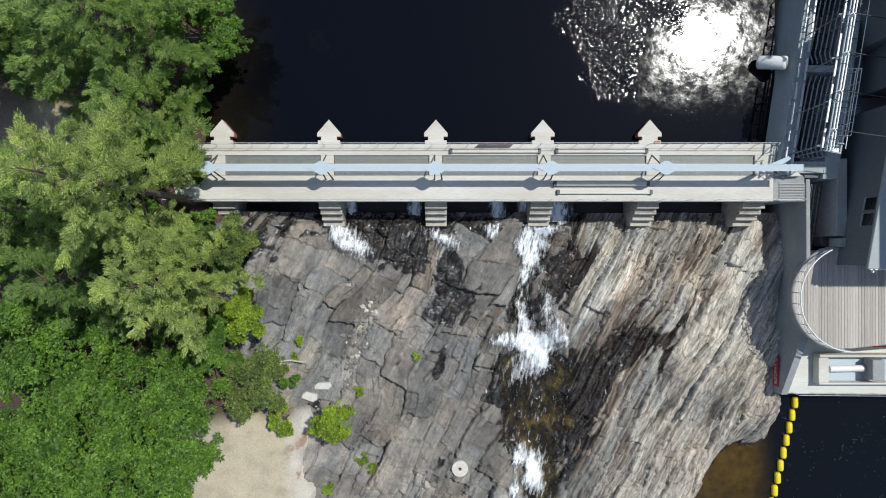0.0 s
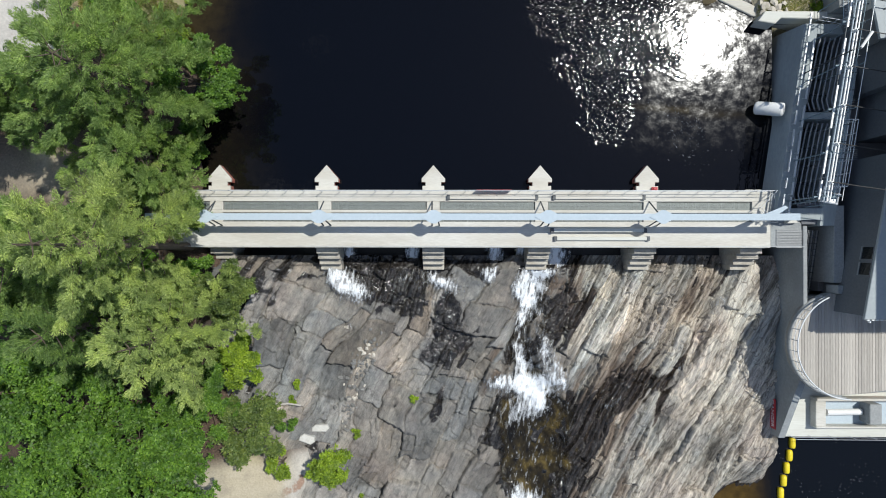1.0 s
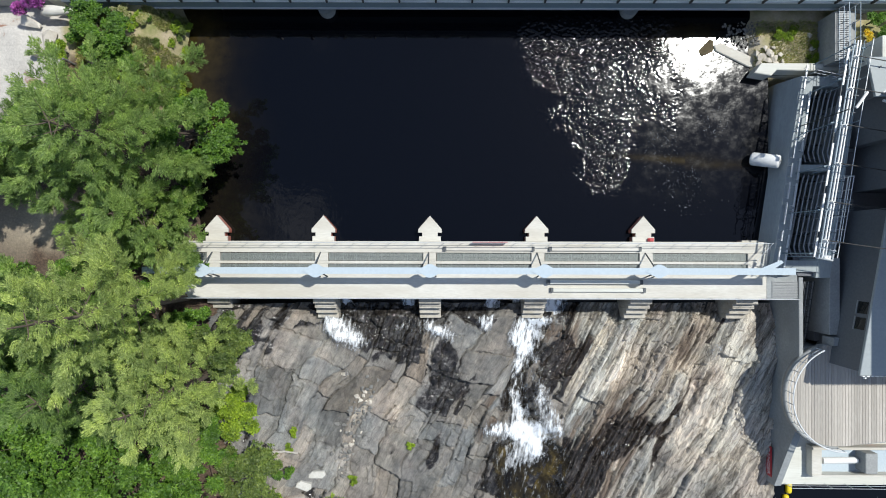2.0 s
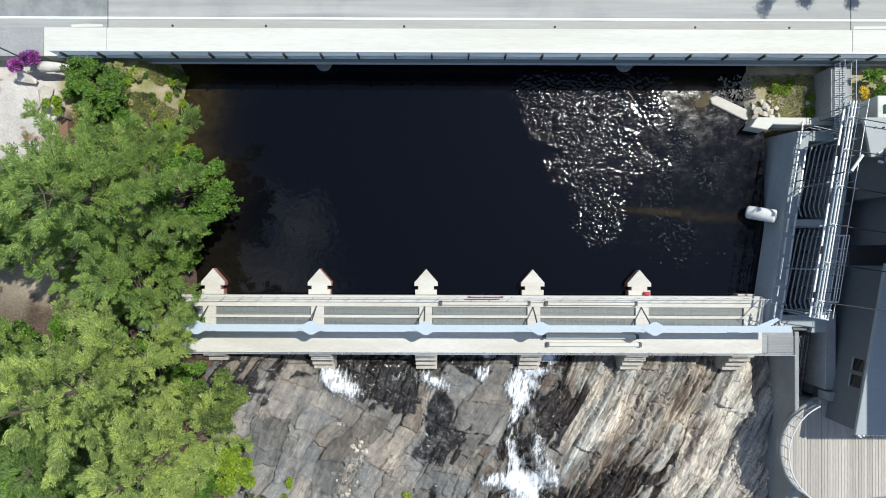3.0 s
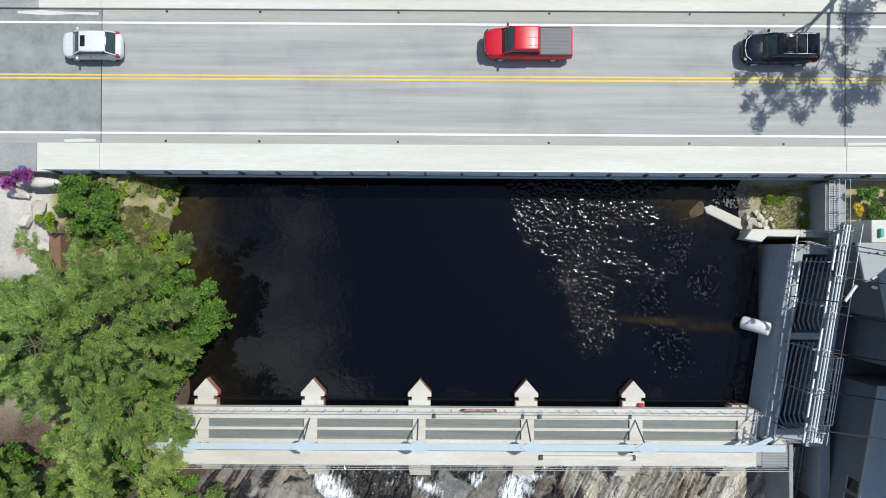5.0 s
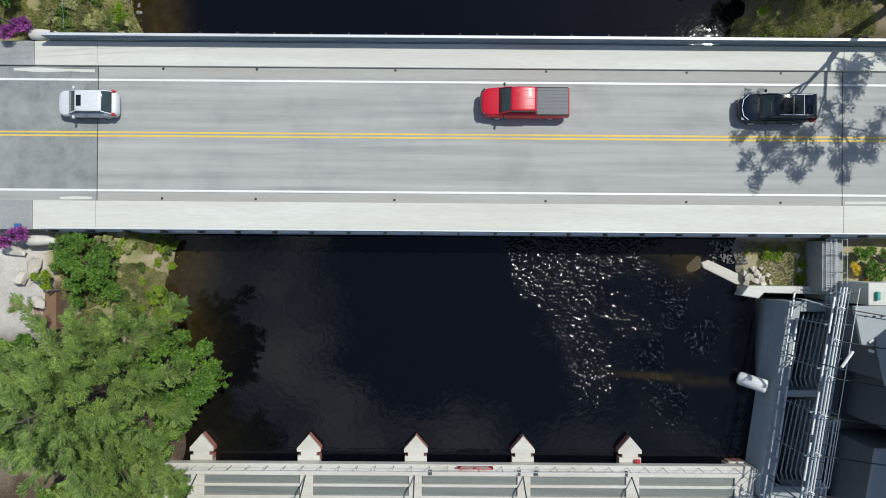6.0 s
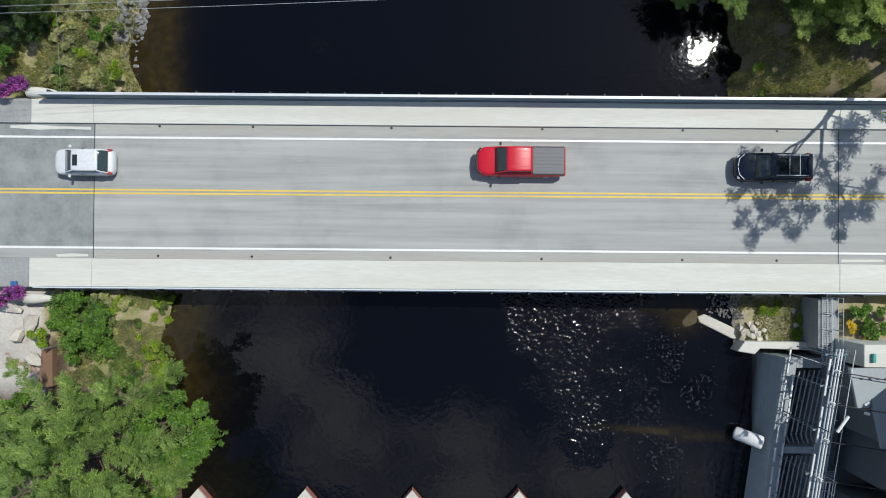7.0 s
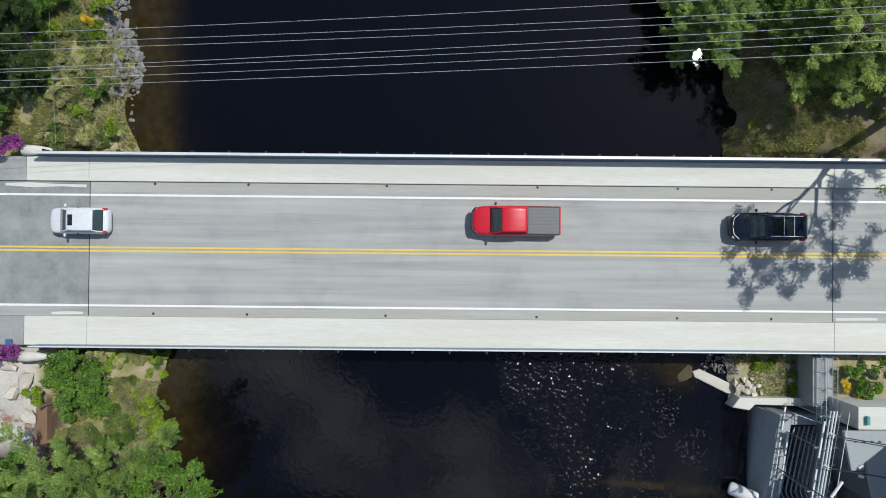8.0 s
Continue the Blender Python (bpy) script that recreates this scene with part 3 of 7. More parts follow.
def leaf_tree(x, y, z, top, reach, material, label, name="broadleaf_tree", leaf=0.2, lobes=26, per=620, low=0.3, flat=0.62):
    """A stem and limbs, each limb ending in an uneven clump of leaves."""
    global rng
    rng = np.random.default_rng(int(abs(x * 173 + y * 557)))
    leaf, tufts, lobes = leaf * 0.72, max(6, int(per / 13.5)), max(6, int(lobes * (0.55 + 0.11 * reach)))
    ob = thing(name, (x, y, z), label, "bush" if "bush" in name else "tree")
    bm = bmesh.new()
    h = top - z
    tube(bm, [(x, y, z - 0.3), (x, y, z + h * 0.35), (x + 0.1, y, z + h * 0.6)], 0.03 + 0.022 * h, 7, 0.04)
    pts, ways = [], []
    for k in range(lobes):
        a, r = rng.uniform(0, math.tau), reach * math.sqrt(rng.uniform(0.0, 1.0)) * 0.86
        dome = math.sqrt(max(0.0, 1 - (r / reach) ** 2))
        cz = z + h * (low + (0.94 - low) * dome * rng.uniform(0.35, 1.0))
        c = np.array([x + math.cos(a) * r, y + math.sin(a) * r, cz])
        size = min(1.3, reach * rng.uniform(0.2, 0.36)) * rng.uniform(0.6, 1.15)
        tube(bm, [(x, y, z + h * 0.3), ((x + c[0]) / 2, (y + c[1]) / 2, z + (cz - z) * 0.7), tuple(c)], 0.012 + 0.006 * h, 5, 0.01)
        d = spread(tufts)
        d[:, 2] = np.abs(d[:, 2]) - 0.25
        tip = c + d * rng.uniform(0.45, 1.12, (tufts, 1)) * size * np.array([1, 1, flat])
        e = spread(tufts * 22)
        e[:, 2] = np.abs(e[:, 2]) * 0.8 - 0.15
        pts.append(np.repeat(tip, 22, 0) + e * rng.uniform(0.02, 1.35, (tufts * 22, 1)) * leaf)
        ways.append(e * np.array([1, 1, 0.45]) + spread(tufts * 22) * 0.5)
    part("trunk", bm, BARK, ob, "dark stem and limbs")
    n = lobes * tufts * 22
    blades("crown", np.concatenate(pts), np.concatenate(ways), rng.uniform(0.8, 1.45, n) * leaf, rng.uniform(0.65, 1.1, n) * leaf, material, ob)
    return ob


# ---- ground, rock and water ----
POOL, TAILW, ROAD = 1.45, -3.8, 4.2


def bank_west(y):
    return np.where(y > 3, -17.2 - 0.085 * (y - 12) + 0.5 * np.sin(y * 0.9) - 0.9 * ease(34, 38, y), -15.4)


def blob(X, Y, x, y, rx, ry, turn=0.0):
    c, s = math.cos(radians(turn)), math.sin(radians(turn))
    u, v = (X - x) * c + (Y - y) * s, -(X - x) * s + (Y - y) * c
    return np.exp(-((u / rx) ** 2 + (v / ry) ** 2))


def ground_z(X, Y):
    bw = bank_west(Y)
    west = ease(bw + 1.6, bw - 2.6, X) * (3.6 + 0.8 * ease(14, 22, Y)) - 0.6
    west = np.where(Y < 3, ease(-12.5, -18.0, X) * 2.6 - 0.9 + 0 * X, west)
    west = np.where(Y < -11, west * ease(-16, -10, Y) + (-0.25) * (1 - ease(-16, -10, Y)), west)
    north = ease(20.3, 24.9, X + 3.6 * (fbm(X * 0.4, Y * 0.4, 3, 8) - 0.5)) * 4.4 - 0.6
    garden = ease(20.7, 23.3, X + 1.2 * (fbm(X * 0.8, Y * 0.8, 3, 14) - 0.5)) * 2.4 - 0.4
    east = np.where(Y > 37, north, np.where(Y > 19.4, garden, -6.0))
    east = np.where((X > 28.7) & (Y > 19.4), 3.9, east)
    bed = np.where(Y > 4, -2.0, -6.0)
    z = np.where(X < -9, west, np.where(X > 20, east, bed))
    z = np.where((X >= -13) & (X < -9) & (Y > 3), np.maximum(bed, west), z)
    under = (np.abs(Y - 29.8) < 7.5) & (np.abs(X) > 22)
    z = np.where(under, np.minimum(z, 3.2), z)
    z = np.where((X > -16) & (X < 28) & (Y < 4), np.minimum(z, -6.0 + np.where(Y < -12, ease(-8.6, -11.4, X + 3.2 * (fbm(X * 0.7, Y * 0.7, 3, 61) - 0.5)), ease(-13.2, -16, X)) * 8), z)
    return z + (fbm(X * 0.8, Y * 0.8, 4, 3) - 0.5) * 0.35


def ground_cover(X, Y, Z):
    n = fbm(X * 0.5, Y * 0.5, 4, 21)
    bare = ease(-25.9, -25.3, X) * ease(-23.8, -24.6, X) * ease(15, 17, Y) * ease(20.6, 19.6, Y)
    grass = (1 - bare) * (1 - 0.6 * ease(20, 22, X) * ease(36, 37, Y)) * np.where(Y > 17.5, ease(0.30, 0.55, n + 0.25), ease(0.62, 0.8, n))
    sand = ease(-11.8, -13.6, Y) * ease(-20.5, -18.5, X) * ease(-8.2, -10.0, X + 2.5 * (n - 0.5))
    gravel = 0.75 * ease(-12.4, -11.0, X + 2.5 * (n - 0.5)) * ease(-11.4, -12.6, Y) * ease(-6, -8, X)
    sand = np.maximum(sand, 0.95 * ease(21.8, 22.6, X) * ease(27.4, 27.0, X) * ease(19.4, 19.8, Y) * ease(23.9, 23.4, Y) * np.maximum(ease(0.36, 0.5, n + 0.1), ease(23.8, 24.6, X)))
    sand = np.maximum(sand, 0.7 * blob(X, Y, -27.0, 8.2, 4.5, 2.0) * ease(0.3, 0.6, n + 0.15))
    plaza = np.maximum(gravel, 0) + ease(-25.3, -25.9, X + 1.0 * (n - 0.5)) * ease(15.0, 17.5, Y) * ease(25, 23, Y)
    return grass, sand, plaza


fine_x = np.arange(-46, 46.1, 0.4)
fine_y = np.arange(-36, 70.1, 0.4)
far = np.array([60, 90, 140, 220, 400])
ground = sheet("ground", np.concatenate([-far[::-1], fine_x, far]), np.concatenate([-far[::-1], fine_y, far[1:]]), ground_z, ground_cover, EARTH)
tagged(ground, "river banks of pine litter, sand and dry grass", "ground", kind="structure")

ANGLE = radians(63)
CA, SA = math.cos(ANGLE), math.sin(ANGLE)


def channel_x(Y):
    """The middle of the falls, from the third gate down to the brown pool."""
    return 7.1 - 0.9 * np.exp(-((Y + 4.5) / 2.5) ** 2) + 0.35 * np.sin(Y * 0.55) + 0.4 * ease(-9, -14, Y)


def channel(X, Y):
    width = 0.9 + 0.7 * ease(1, -2, Y) * 0 + 1.9 * ease(-5.5, -9.5, Y) - 1.5 * ease(-14.2, -16.2, Y)
    return np.exp(-((X - channel_x(Y)) / width) ** 2)


def fissure(X, Y):
    """The narrow cleft along the eastern slab, which carries a thread of water."""
    xm = 21.2 + 0.46 * Y + 0.25 * np.sin(Y * 1.1)
    return np.exp(-((X - xm) / 0.55) ** 2) * ease(-14, -9, Y)


def rock_base(X, Y):
    z = -0.55 + 0.07 * Y
    z = z + 1.3 * ease(-9.5, -15.5, X) * ease(-17, -8, Y) + 0.5 * ease(-7, -12, X)
    z = z + 0.7 * blob(X, Y, 1.0, -16.5, 4.5, 4.0) + 0.5 * blob(X, Y, 21.0, -6.0, 3.5, 8.0, -27)
    z = z - 1.15 * channel(X, Y) * ease(2.2, 0.5, Y) - 0.9 * fissure(X, Y)
    z = z - 2.8 * ease(0.4, 4.0, 0.68 * (X - 24) - 0.73 * (Y + 12.5) + 0.8 * np.sin(X * 0.9))
    return z


def blocks(u, v, wide, long_, seed):
    """Joint blocks in strips along the bedding: gap to the nearest joint, a random number, and the place inside the block."""
    row = np.floor(v / wide)
    cut0 = (row + 0.75 * lattice(row, 0 * row, seed)) * wide
    below = v < cut0
    row = np.where(below, row - 1, row)
    lo = (row + 0.75 * lattice(row, 0 * row, seed)) * wide
    hi = (row + 1 + 0.75 * lattice(row + 1, 0 * row, seed)) * wide
    slant = (lattice(row, 0 * row + 3, seed) - 0.2) * 0.9
    uu = u + slant * (v - lo) + lattice(row, 0 * row + 7, seed) * long_ * 3
    col = np.floor(uu / long_)
    c0 = (col + 0.7 * lattice(col, row, seed + 4)) * long_
    col = np.where(uu < c0, col - 1, col)
    c0, c1 = (col + 0.7 * lattice(col, row, seed + 4)) * long_, (col + 1 + 0.7 * lattice(col + 1, row, seed + 4)) * long_
    gap = np.minimum(np.minimum(v - lo, hi - v), np.minimum(uu - c0, c1 - uu))
    return gap, lattice(col, row, seed + 8), (v - lo) / wide - 0.5, (uu - c0) / long_ - 0.5


def slabs(X, Y):
    u, v = X * CA + Y * SA, -X * SA + Y * CA
    wob = (fbm(X * 0.16, Y * 0.16, 2, 40) - 0.5) * 3.0
    jag = (fbm(X * 1.5, Y * 1.5, 4, 44) - 0.5) * 0.42
    east = ease(8.0, 11.5, X)
    large = [np.where(east > 0.5, q, p) for p, q in zip(blocks(u + jag * 1.4, v + wob + jag, 1.9, 3.4, 2), blocks(u + jag * 2, v + wob * 0.5 + jag, 1.05, 8.5, 22))]
    small = [np.where(east > 0.5, q, p) for p, q in zip(blocks(u - jag, v + wob - jag, 0.62, 1.25, 12), blocks(u - jag, v + wob * 0.5 - jag * 0.6, 0.34, 3.6, 32))]
    return u, v, wob, east, large, small


def rock_z(X, Y):
    u, v, wob, east, (gap, tag, pv, pu), (gap2, tag2, qv, qu) = slabs(X, Y)
    z = rock_base(X, Y)
    z = z + (tag - 0.5) * 0.62 + (tag * 7.3 % 1 - 0.5) * 0.55 * pv + (tag * 13.7 % 1 - 0.5) * 0.5 * pu
    slab_e = ease(20.6, 21.6, X - 0.46 * Y)
    rough = np.maximum(ease(0.43, 0.53, fbm(X * 0.33, Y * 0.33, 3, 47)), east) * (1 - 0.65 * slab_e)
    z = z + rough * ((tag2 - 0.5) * (0.30 + 0.14 * east) + (tag2 * 5.1 % 1 - 0.5) * 0.4 * qv)
    open_ = 0.35 + 0.65 * ease(0.40, 0.60, fbm(X * 0.45, Y * 0.45, 3, 49))
    z = z - 0.32 * open_ * (1 - ease(0.0, 0.10, gap)) - (0.16 + 0.14 * east * open_) * rough * (1 - ease(0.0, 0.08, gap2))
    ridge = np.abs(fbm((u + wob) / 7.0, (v + wob) / 0.5, 4, 60) - 0.5) * 2
    z = z + (0.34 * ridge - 0.1) * (0.22 + 1.1 * east)
    z = z + (fbm(X * 2.6, Y * 2.6, 4, 80) - 0.5) * 0.24
    n = fbm(X * 0.6, Y * 0.6, 3, 98) - 0.5
    edge = np.maximum(ease(-15.2, -17.5, X) * 0.4, 0) + ease(-21.5, -25, Y) * 3 + 2.2 * ease(-10.6, -12.2, X + 2 * n) * ease(-12.6, -14.0, Y + 2 * n)
    return z - edge - ease(1.6, 2.6, Y) * 0.5


def rock_tint(X, Y):
    u, v, wob, east, (gap, tag, pv, pu), (gap2, tag2, qv, qu) = slabs(X, Y)
    k = 0.66 + 0.58 * (tag * 5.7 % 1) + 0.30 * (tag2 - 0.5) * np.maximum(east, ease(0.43, 0.53, fbm(X * 0.33, Y * 0.33, 3, 47)))
    warm = (tag * 11.3 % 1 - 0.5) * 0.12 + 0.01
    slab_e = ease(20.6, 21.6, X - 0.46 * Y)
    k = k * (1 - slab_e) + (1.3 - 0.36 * ease(-7, -11, Y)) * slab_e
    k = k * (1 + 0.2 * blob(X, Y, 14.0, -2.5, 3.5, 4.0, -27))
    lens = ease(0.42, 0.5, blob(X, Y, 12.3, -5.3, 0.75, 1.9, -28))
    k = k * (1 - lens) + 0.62 * lens
    warm = warm * (1 - slab_e) + 0.01 * slab_e
    return np.stack([k * (1 + warm), k, k * (1 - warm)], -1)


def rock_cover(X, Y, Z):
    n = fbm(X * 0.7, Y * 0.7, 4, 33)
    u, v = X * CA + Y * SA, -X * SA + Y * CA
    streak = fbm(u / 5.0, v / 0.9, 4, 51)
    wet = 1.15 * channel(X, Y) * ease(2.0, 0.8, Y) + 0.9 * fissure(X, Y)
    wet = wet + 1.1 * blob(X, Y, -4.4, 0.4, 2.2, 1.7, -25) + 0.9 * blob(X, Y, -2.4, -0.6, 0.9, 1.6, -20) + 1.25 * blob(X, Y, 0.6, -2.2, 1.0, 2.6, -6) + 1.0 * blob(X, Y, 1.6, -3.9, 1.2, 0.9) + 1.0 * blob(X, Y, -0.7, -5.0, 0.9, 0.8) + 0.9 * blob(X, Y, -14.2, 0.2, 2.2, 1.4)
    wet = wet + 0.8 * blob(X, Y, 10.4, -0.8, 1.6, 2.6, -25) + 0.85 * blob(X, Y, 13.2, -8.3, 4.6, 1.7, 38) + 0.3 * blob(X, Y, 15.5, -3.5, 0.6, 4.5, -26) + 1.1 * blob(X, Y, -0.25, -9.0, 0.55, 1.1, -15)
    wet = wet + 0.9 * blob(X, Y, 9.7, -13.2, 1.8, 4.0, -12) + 0.5 * blob(X, Y, 3.4, -11.3, 0.6, 2.6, -25) + 0.5 * blob(X, Y, 19.2, 0.6, 1.0, 1.6)
    wet = wet + 0.45 * ease(0.3, 1.6, Y) * ease(17, 12, X) + 1.2 * ease(-3.2, -3.6, Z)
    wet = wet + 0.9 * blob(X, Y, 8.6, -3.0, 1.1, 3.6, -6) - 0.25 * ease(9.5, 11, X) + 0.95 * blob(X, Y, 11.6, -11.6, 1.5, 4.2, -25) + 0.45 * blob(X, Y, 15.6, -7.0, 1.6, 2.6, -40)
    tag, tag2 = slabs(X, Y)[4][1], slabs(X, Y)[5][1]
    wet = ease(0.42, 0.56, wet + (streak - 0.5) * 0.7 + (n - 0.5) * 0.5 + (tag * 3.3 % 1 - 0.5) * 0.35 + (tag2 - 0.5) * (0.5 + 0.1 * ease(8, 10, X)))
    rust = 0.9 * blob(X, Y, -2.3, -1.0, 0.6, 1.4, -20) + 0.7 * blob(X, Y, 4.6, -6.0, 1.3, 3.0, -25) + 1.0 * blob(X, Y, 12.4, -9.0, 2.6, 5.5, -25)
    rust = rust + 0.7 * blob(X, Y, 9.5, 0.0, 1.5, 2.0) + 0.8 * blob(X, Y, 19.0, -0.6, 0.6, 1.6, -20) + 0.7 * blob(X, Y, 9.8, -15, 1.6, 3.0) + 0.4 * blob(X, Y, 14.5, -15, 1.5, 4, -25)
    rust = ease(0.35, 0.65, rust + (streak - 0.5) * 0.8 + (tag2 * 3.7 % 1 - 0.5) * 0.5)
    pale = 0.5 * ease(20.6, 21.6, X - 0.46 * Y) + ease(8.5, 12.5, X + (streak - 0.5) * 5) * (0.62 + 0.3 * ease(-11, -5, Y)) + 0.3 * ease(0.5, 0.75, streak)
    return wet, np.clip(pale, 0, 1), rust * 0.85


rocks = sheet("river_rock", np.arange(-17.6, 26.01, 0.07), np.arange(-22.5, 2.81, 0.07), rock_z, rock_cover, ROCK, None, rock_tint)
tagged(rocks, "jointed grey and cream gneiss ledges, wet beside the falls", "rock", kind="structure")


def stream_z(X, Y):
    return rock_base(X, Y) + 0.30 + 0.42 * stream_cover(X, Y, 0)[0] + (fbm(X * 1.2, Y * 0.8, 3, 9) - 0.5) * 0.4 + (fbm(X * 5, Y * 4, 2, 19) - 0.5) * 0.12


def stream_cover(X, Y, Z):
    X, Y = X + 0.5 * (fbm(X * 0.9, Y * 0.9, 3, 55) - 0.5), Y + 0.7 * (fbm(X * 0.9, Y * 0.9, 3, 56) - 0.5)
    f = 0 * X
    # white water: place, reach and turn of each broken stretch
    for k, x, y, rx, ry, turn in ((1.4, 7.4, 1.2, 1.6, 0.9, 25), (1.3, 6.6, -0.5, 0.85, 1.5, 12), (0.7, 6.3, -2.1, 0.5, 1.0, 0), (1.0, 6.1, -4.8, 0.75, 2.0, 4),
                                  (0.85, 7.9, -4.7, 0.6, 1.8, 6), (0.7, 8.8, -5.6, 0.4, 1.5, 15), (1.0, 4.7, -7.0, 1.2, 0.7, -8), (1.05, 6.7, -7.3, 1.5, 1.0, -10),
                                  (0.85, 8.8, -7.2, 1.1, 0.75, 10), (0.9, 7.5, -8.5, 0.7, 1.0, 0), (0.5, 6.2, -9.4, 1.6, 1.0, 0), (0.95, 5.8, -15.9, 0.6, 0.9, -20),
                                  (1.0, 6.8, -16.9, 0.9, 1.2, -20), (0.9, 7.4, -18.0, 0.7, 1.2, 0), (0.9, 5.6, -18.4, 0.5, 1.0, 0), (1.6, -7.3, 0.8, 1.4, 0.9, -30),
                                  (0.7, -6.1, -0.2, 0.8, 0.7, -30), (1.3, -0.1, 0.8, 1.4, 0.6, -14), (1.2, 3.7, 1.4, 0.75, 0.9, 0), (0.55, -2.9, 1.0, 0.7, 0.4, 0),
                                  (0.6, -6.9, -2.5, 0.3, 0.4, 0), (0.5, 21.2, -0.6, 0.45, 1.6, -24), (0.6, 18.4, -6.2, 0.3, 1.1, -24), (0.5, 13.0, -8.4, 0.65, 0.36, 30)):
        f = f + k * blob(X, Y, x, y, rx, ry, turn)
    n = (fbm(X * 1.4, Y * 1.4, 3, 71) - 0.5) * 0.6
    w = ease(0.32, 0.62, channel(X, Y) * ease(2.6, 1.6, Y) * ease(-3.5, -6.5, Y) + n)
    f = f * (0.7 + 0.9 * (fbm(X * 1.3, Y * 0.8, 4, 77) - 0.25))
    return np.clip(f, 0, 1.1) * ease(2.2, 1.7, Y), w, 0 * f


def stream_keep(X, Y, Z):
    f, w, _ = stream_cover(X, Y, Z)
    return ((w > 0.02) | (f > 0.03)) & (Y < 2.6) & (Y > -24)


stream = sheet("stream", np.arange(-11, 23, 0.1), np.arange(-24, 2.7, 0.1), stream_z, stream_cover, TORRENT, stream_keep)
tagged(stream, "foaming white and tea-brown water running over the ledges", "stream", kind="structure")

for k, (x, half) in enumerate(((-2.1, 0.7), (4.1, 0.8), (8.6, 1.4), (-6.9, 0.6), (6.0, 0.5))):
    spill = sheet("spill", np.linspace(x - half, x + half, 14), np.linspace(1.5, 4.4, 20),
                  lambda X, Y: -0.95 + 0.9 * ease(1.5, 4.2, Y) + (fbm(X * 4, Y * 2, 2, 31) - 0.5) * 0.15,
                  lambda X, Y, Z: (1.15 * np.exp(-((X - x) / half / 0.7) ** 2) + 0 * Y, 0 * X + 0.3, 0 * X), TORRENT)
    tagged(spill, "thin white water spilling through a dam gate", "stream", kind="structure")


def pond_cover(X, Y, Z):
    d = X - bank_west(Y)
    s = 0.85 * ease(3.2, 0.4, d + 2.0 * (fbm(X * 0.3, Y * 0.3, 3, 5) - 0.5)) * ease(10, 20, Y) + 0.25 * ease(6, 0.5, d)
    s = s + 0.85 * blob(X, Y, 19.0, 21.6, 1.3, 1.1) + 0.45 * blob(X, Y, 17.5, 22.5, 3.0, 0.8) + 0.95 * blob(X, Y, 18.0, 13.3, 4.2, 0.26, -4)
    s = s + 0.8 * ease(-16.5, -19.5, X) * ease(34, 38, Y)
    n = fbm(X * 0.35, Y * 0.35, 4, 15)
    mid, half = 12.6 - 0.3 * (Y - 11), 1.25 + 0.36 * np.clip(Y - 11, 0, 12)
    chop = np.exp(-((X - mid) / half) ** 2) * ease(9.5, 12.5, Y) * ease(34, 25, Y) + 0.36 * blob(X, Y, 18.0, 17.0, 2.6, 4.5) + 0.55 * blob(X, Y, 15.2, 23.0, 2.0, 2.0)
    return np.clip(s, 0, 1), ease(0.15, 0.85, chop + (n - 0.5) * 0.9 + (fbm(X * 0.9, Y * 0.9, 3, 16) - 0.5) * 0.9 * ease(0.02, 0.3, chop)) * (1 - 0.85 * ease(33, 37, Y)), ease(26, 21, Y) * ease(8.5, 11.5, Y) * ease(12.5, 15, X + 1.5 * (n - 0.5))


CHOP = (5.5, 18.0, 10.0, 25.0)


def pond_z(X, Y):
    """Level water, choppy in the current before the intake."""
    c = pond_cover(X, Y, 0)[1] * ease(5.5, 6.4, X) * ease(18.0, 17.0, X) * ease(10.0, 10.8, Y) * ease(24.4, 22.9, Y)
    x, y = X + 0.35 * Y, Y - 0.35 * X
    return POOL + c * (0.098 * (value(x * 5.8, y * 6.9, 120) - 0.5) + 0.05 * (value(x * 2.4, y * 2.4, 121) - 0.5))


pond = sheet("pond", np.concatenate([-far[:0:-1], np.arange(-30, 30.1, 0.5), far[1:]]), np.concatenate([np.arange(4.0, 70, 0.5), far[1:]]), lambda X, Y: 0 * X + POOL, pond_cover, POND,
             lambda X, Y, Z: ((X < 24.5) | (Y > 19.4)) & ((X <= CHOP[0]) | (X >= CHOP[1]) | (Y <= CHOP[2]) | (Y >= CHOP[3])))
riffle = sheet("riffle", np.linspace(CHOP[0], CHOP[1], 312), np.linspace(CHOP[2], CHOP[3], 376), pond_z, pond_cover, POND)
tagged(riffle, "choppy dark water of the current before the intake", "water", kind="structure")
tagged(pond, "dark rippled river water above the dam", "water", kind="structure")


def tail_cover(X, Y, Z):
    s = 0.9 * ease(-3.5, 0.5, -(X - 24.5) - 0.25 * (Y + 14)) * ease(27.5, 24.5, X)
    return np.clip(s, 0, 1) * ease(-24, -18, Y), 0 * s, 0 * s


tail = sheet("tailwater", np.concatenate([-far[:0:-1], np.arange(-30, 50.1, 0.5), far[1:]]), np.concatenate([-far[:0:-1], np.arange(-60, -6.9, 0.5)]), lambda X, Y: 0 * X + TAILW, tail_cover, TAIL,
             lambda X, Y, Z: X > -8)
tagged(tail, "still black water below the powerhouse", "water", kind="structure")

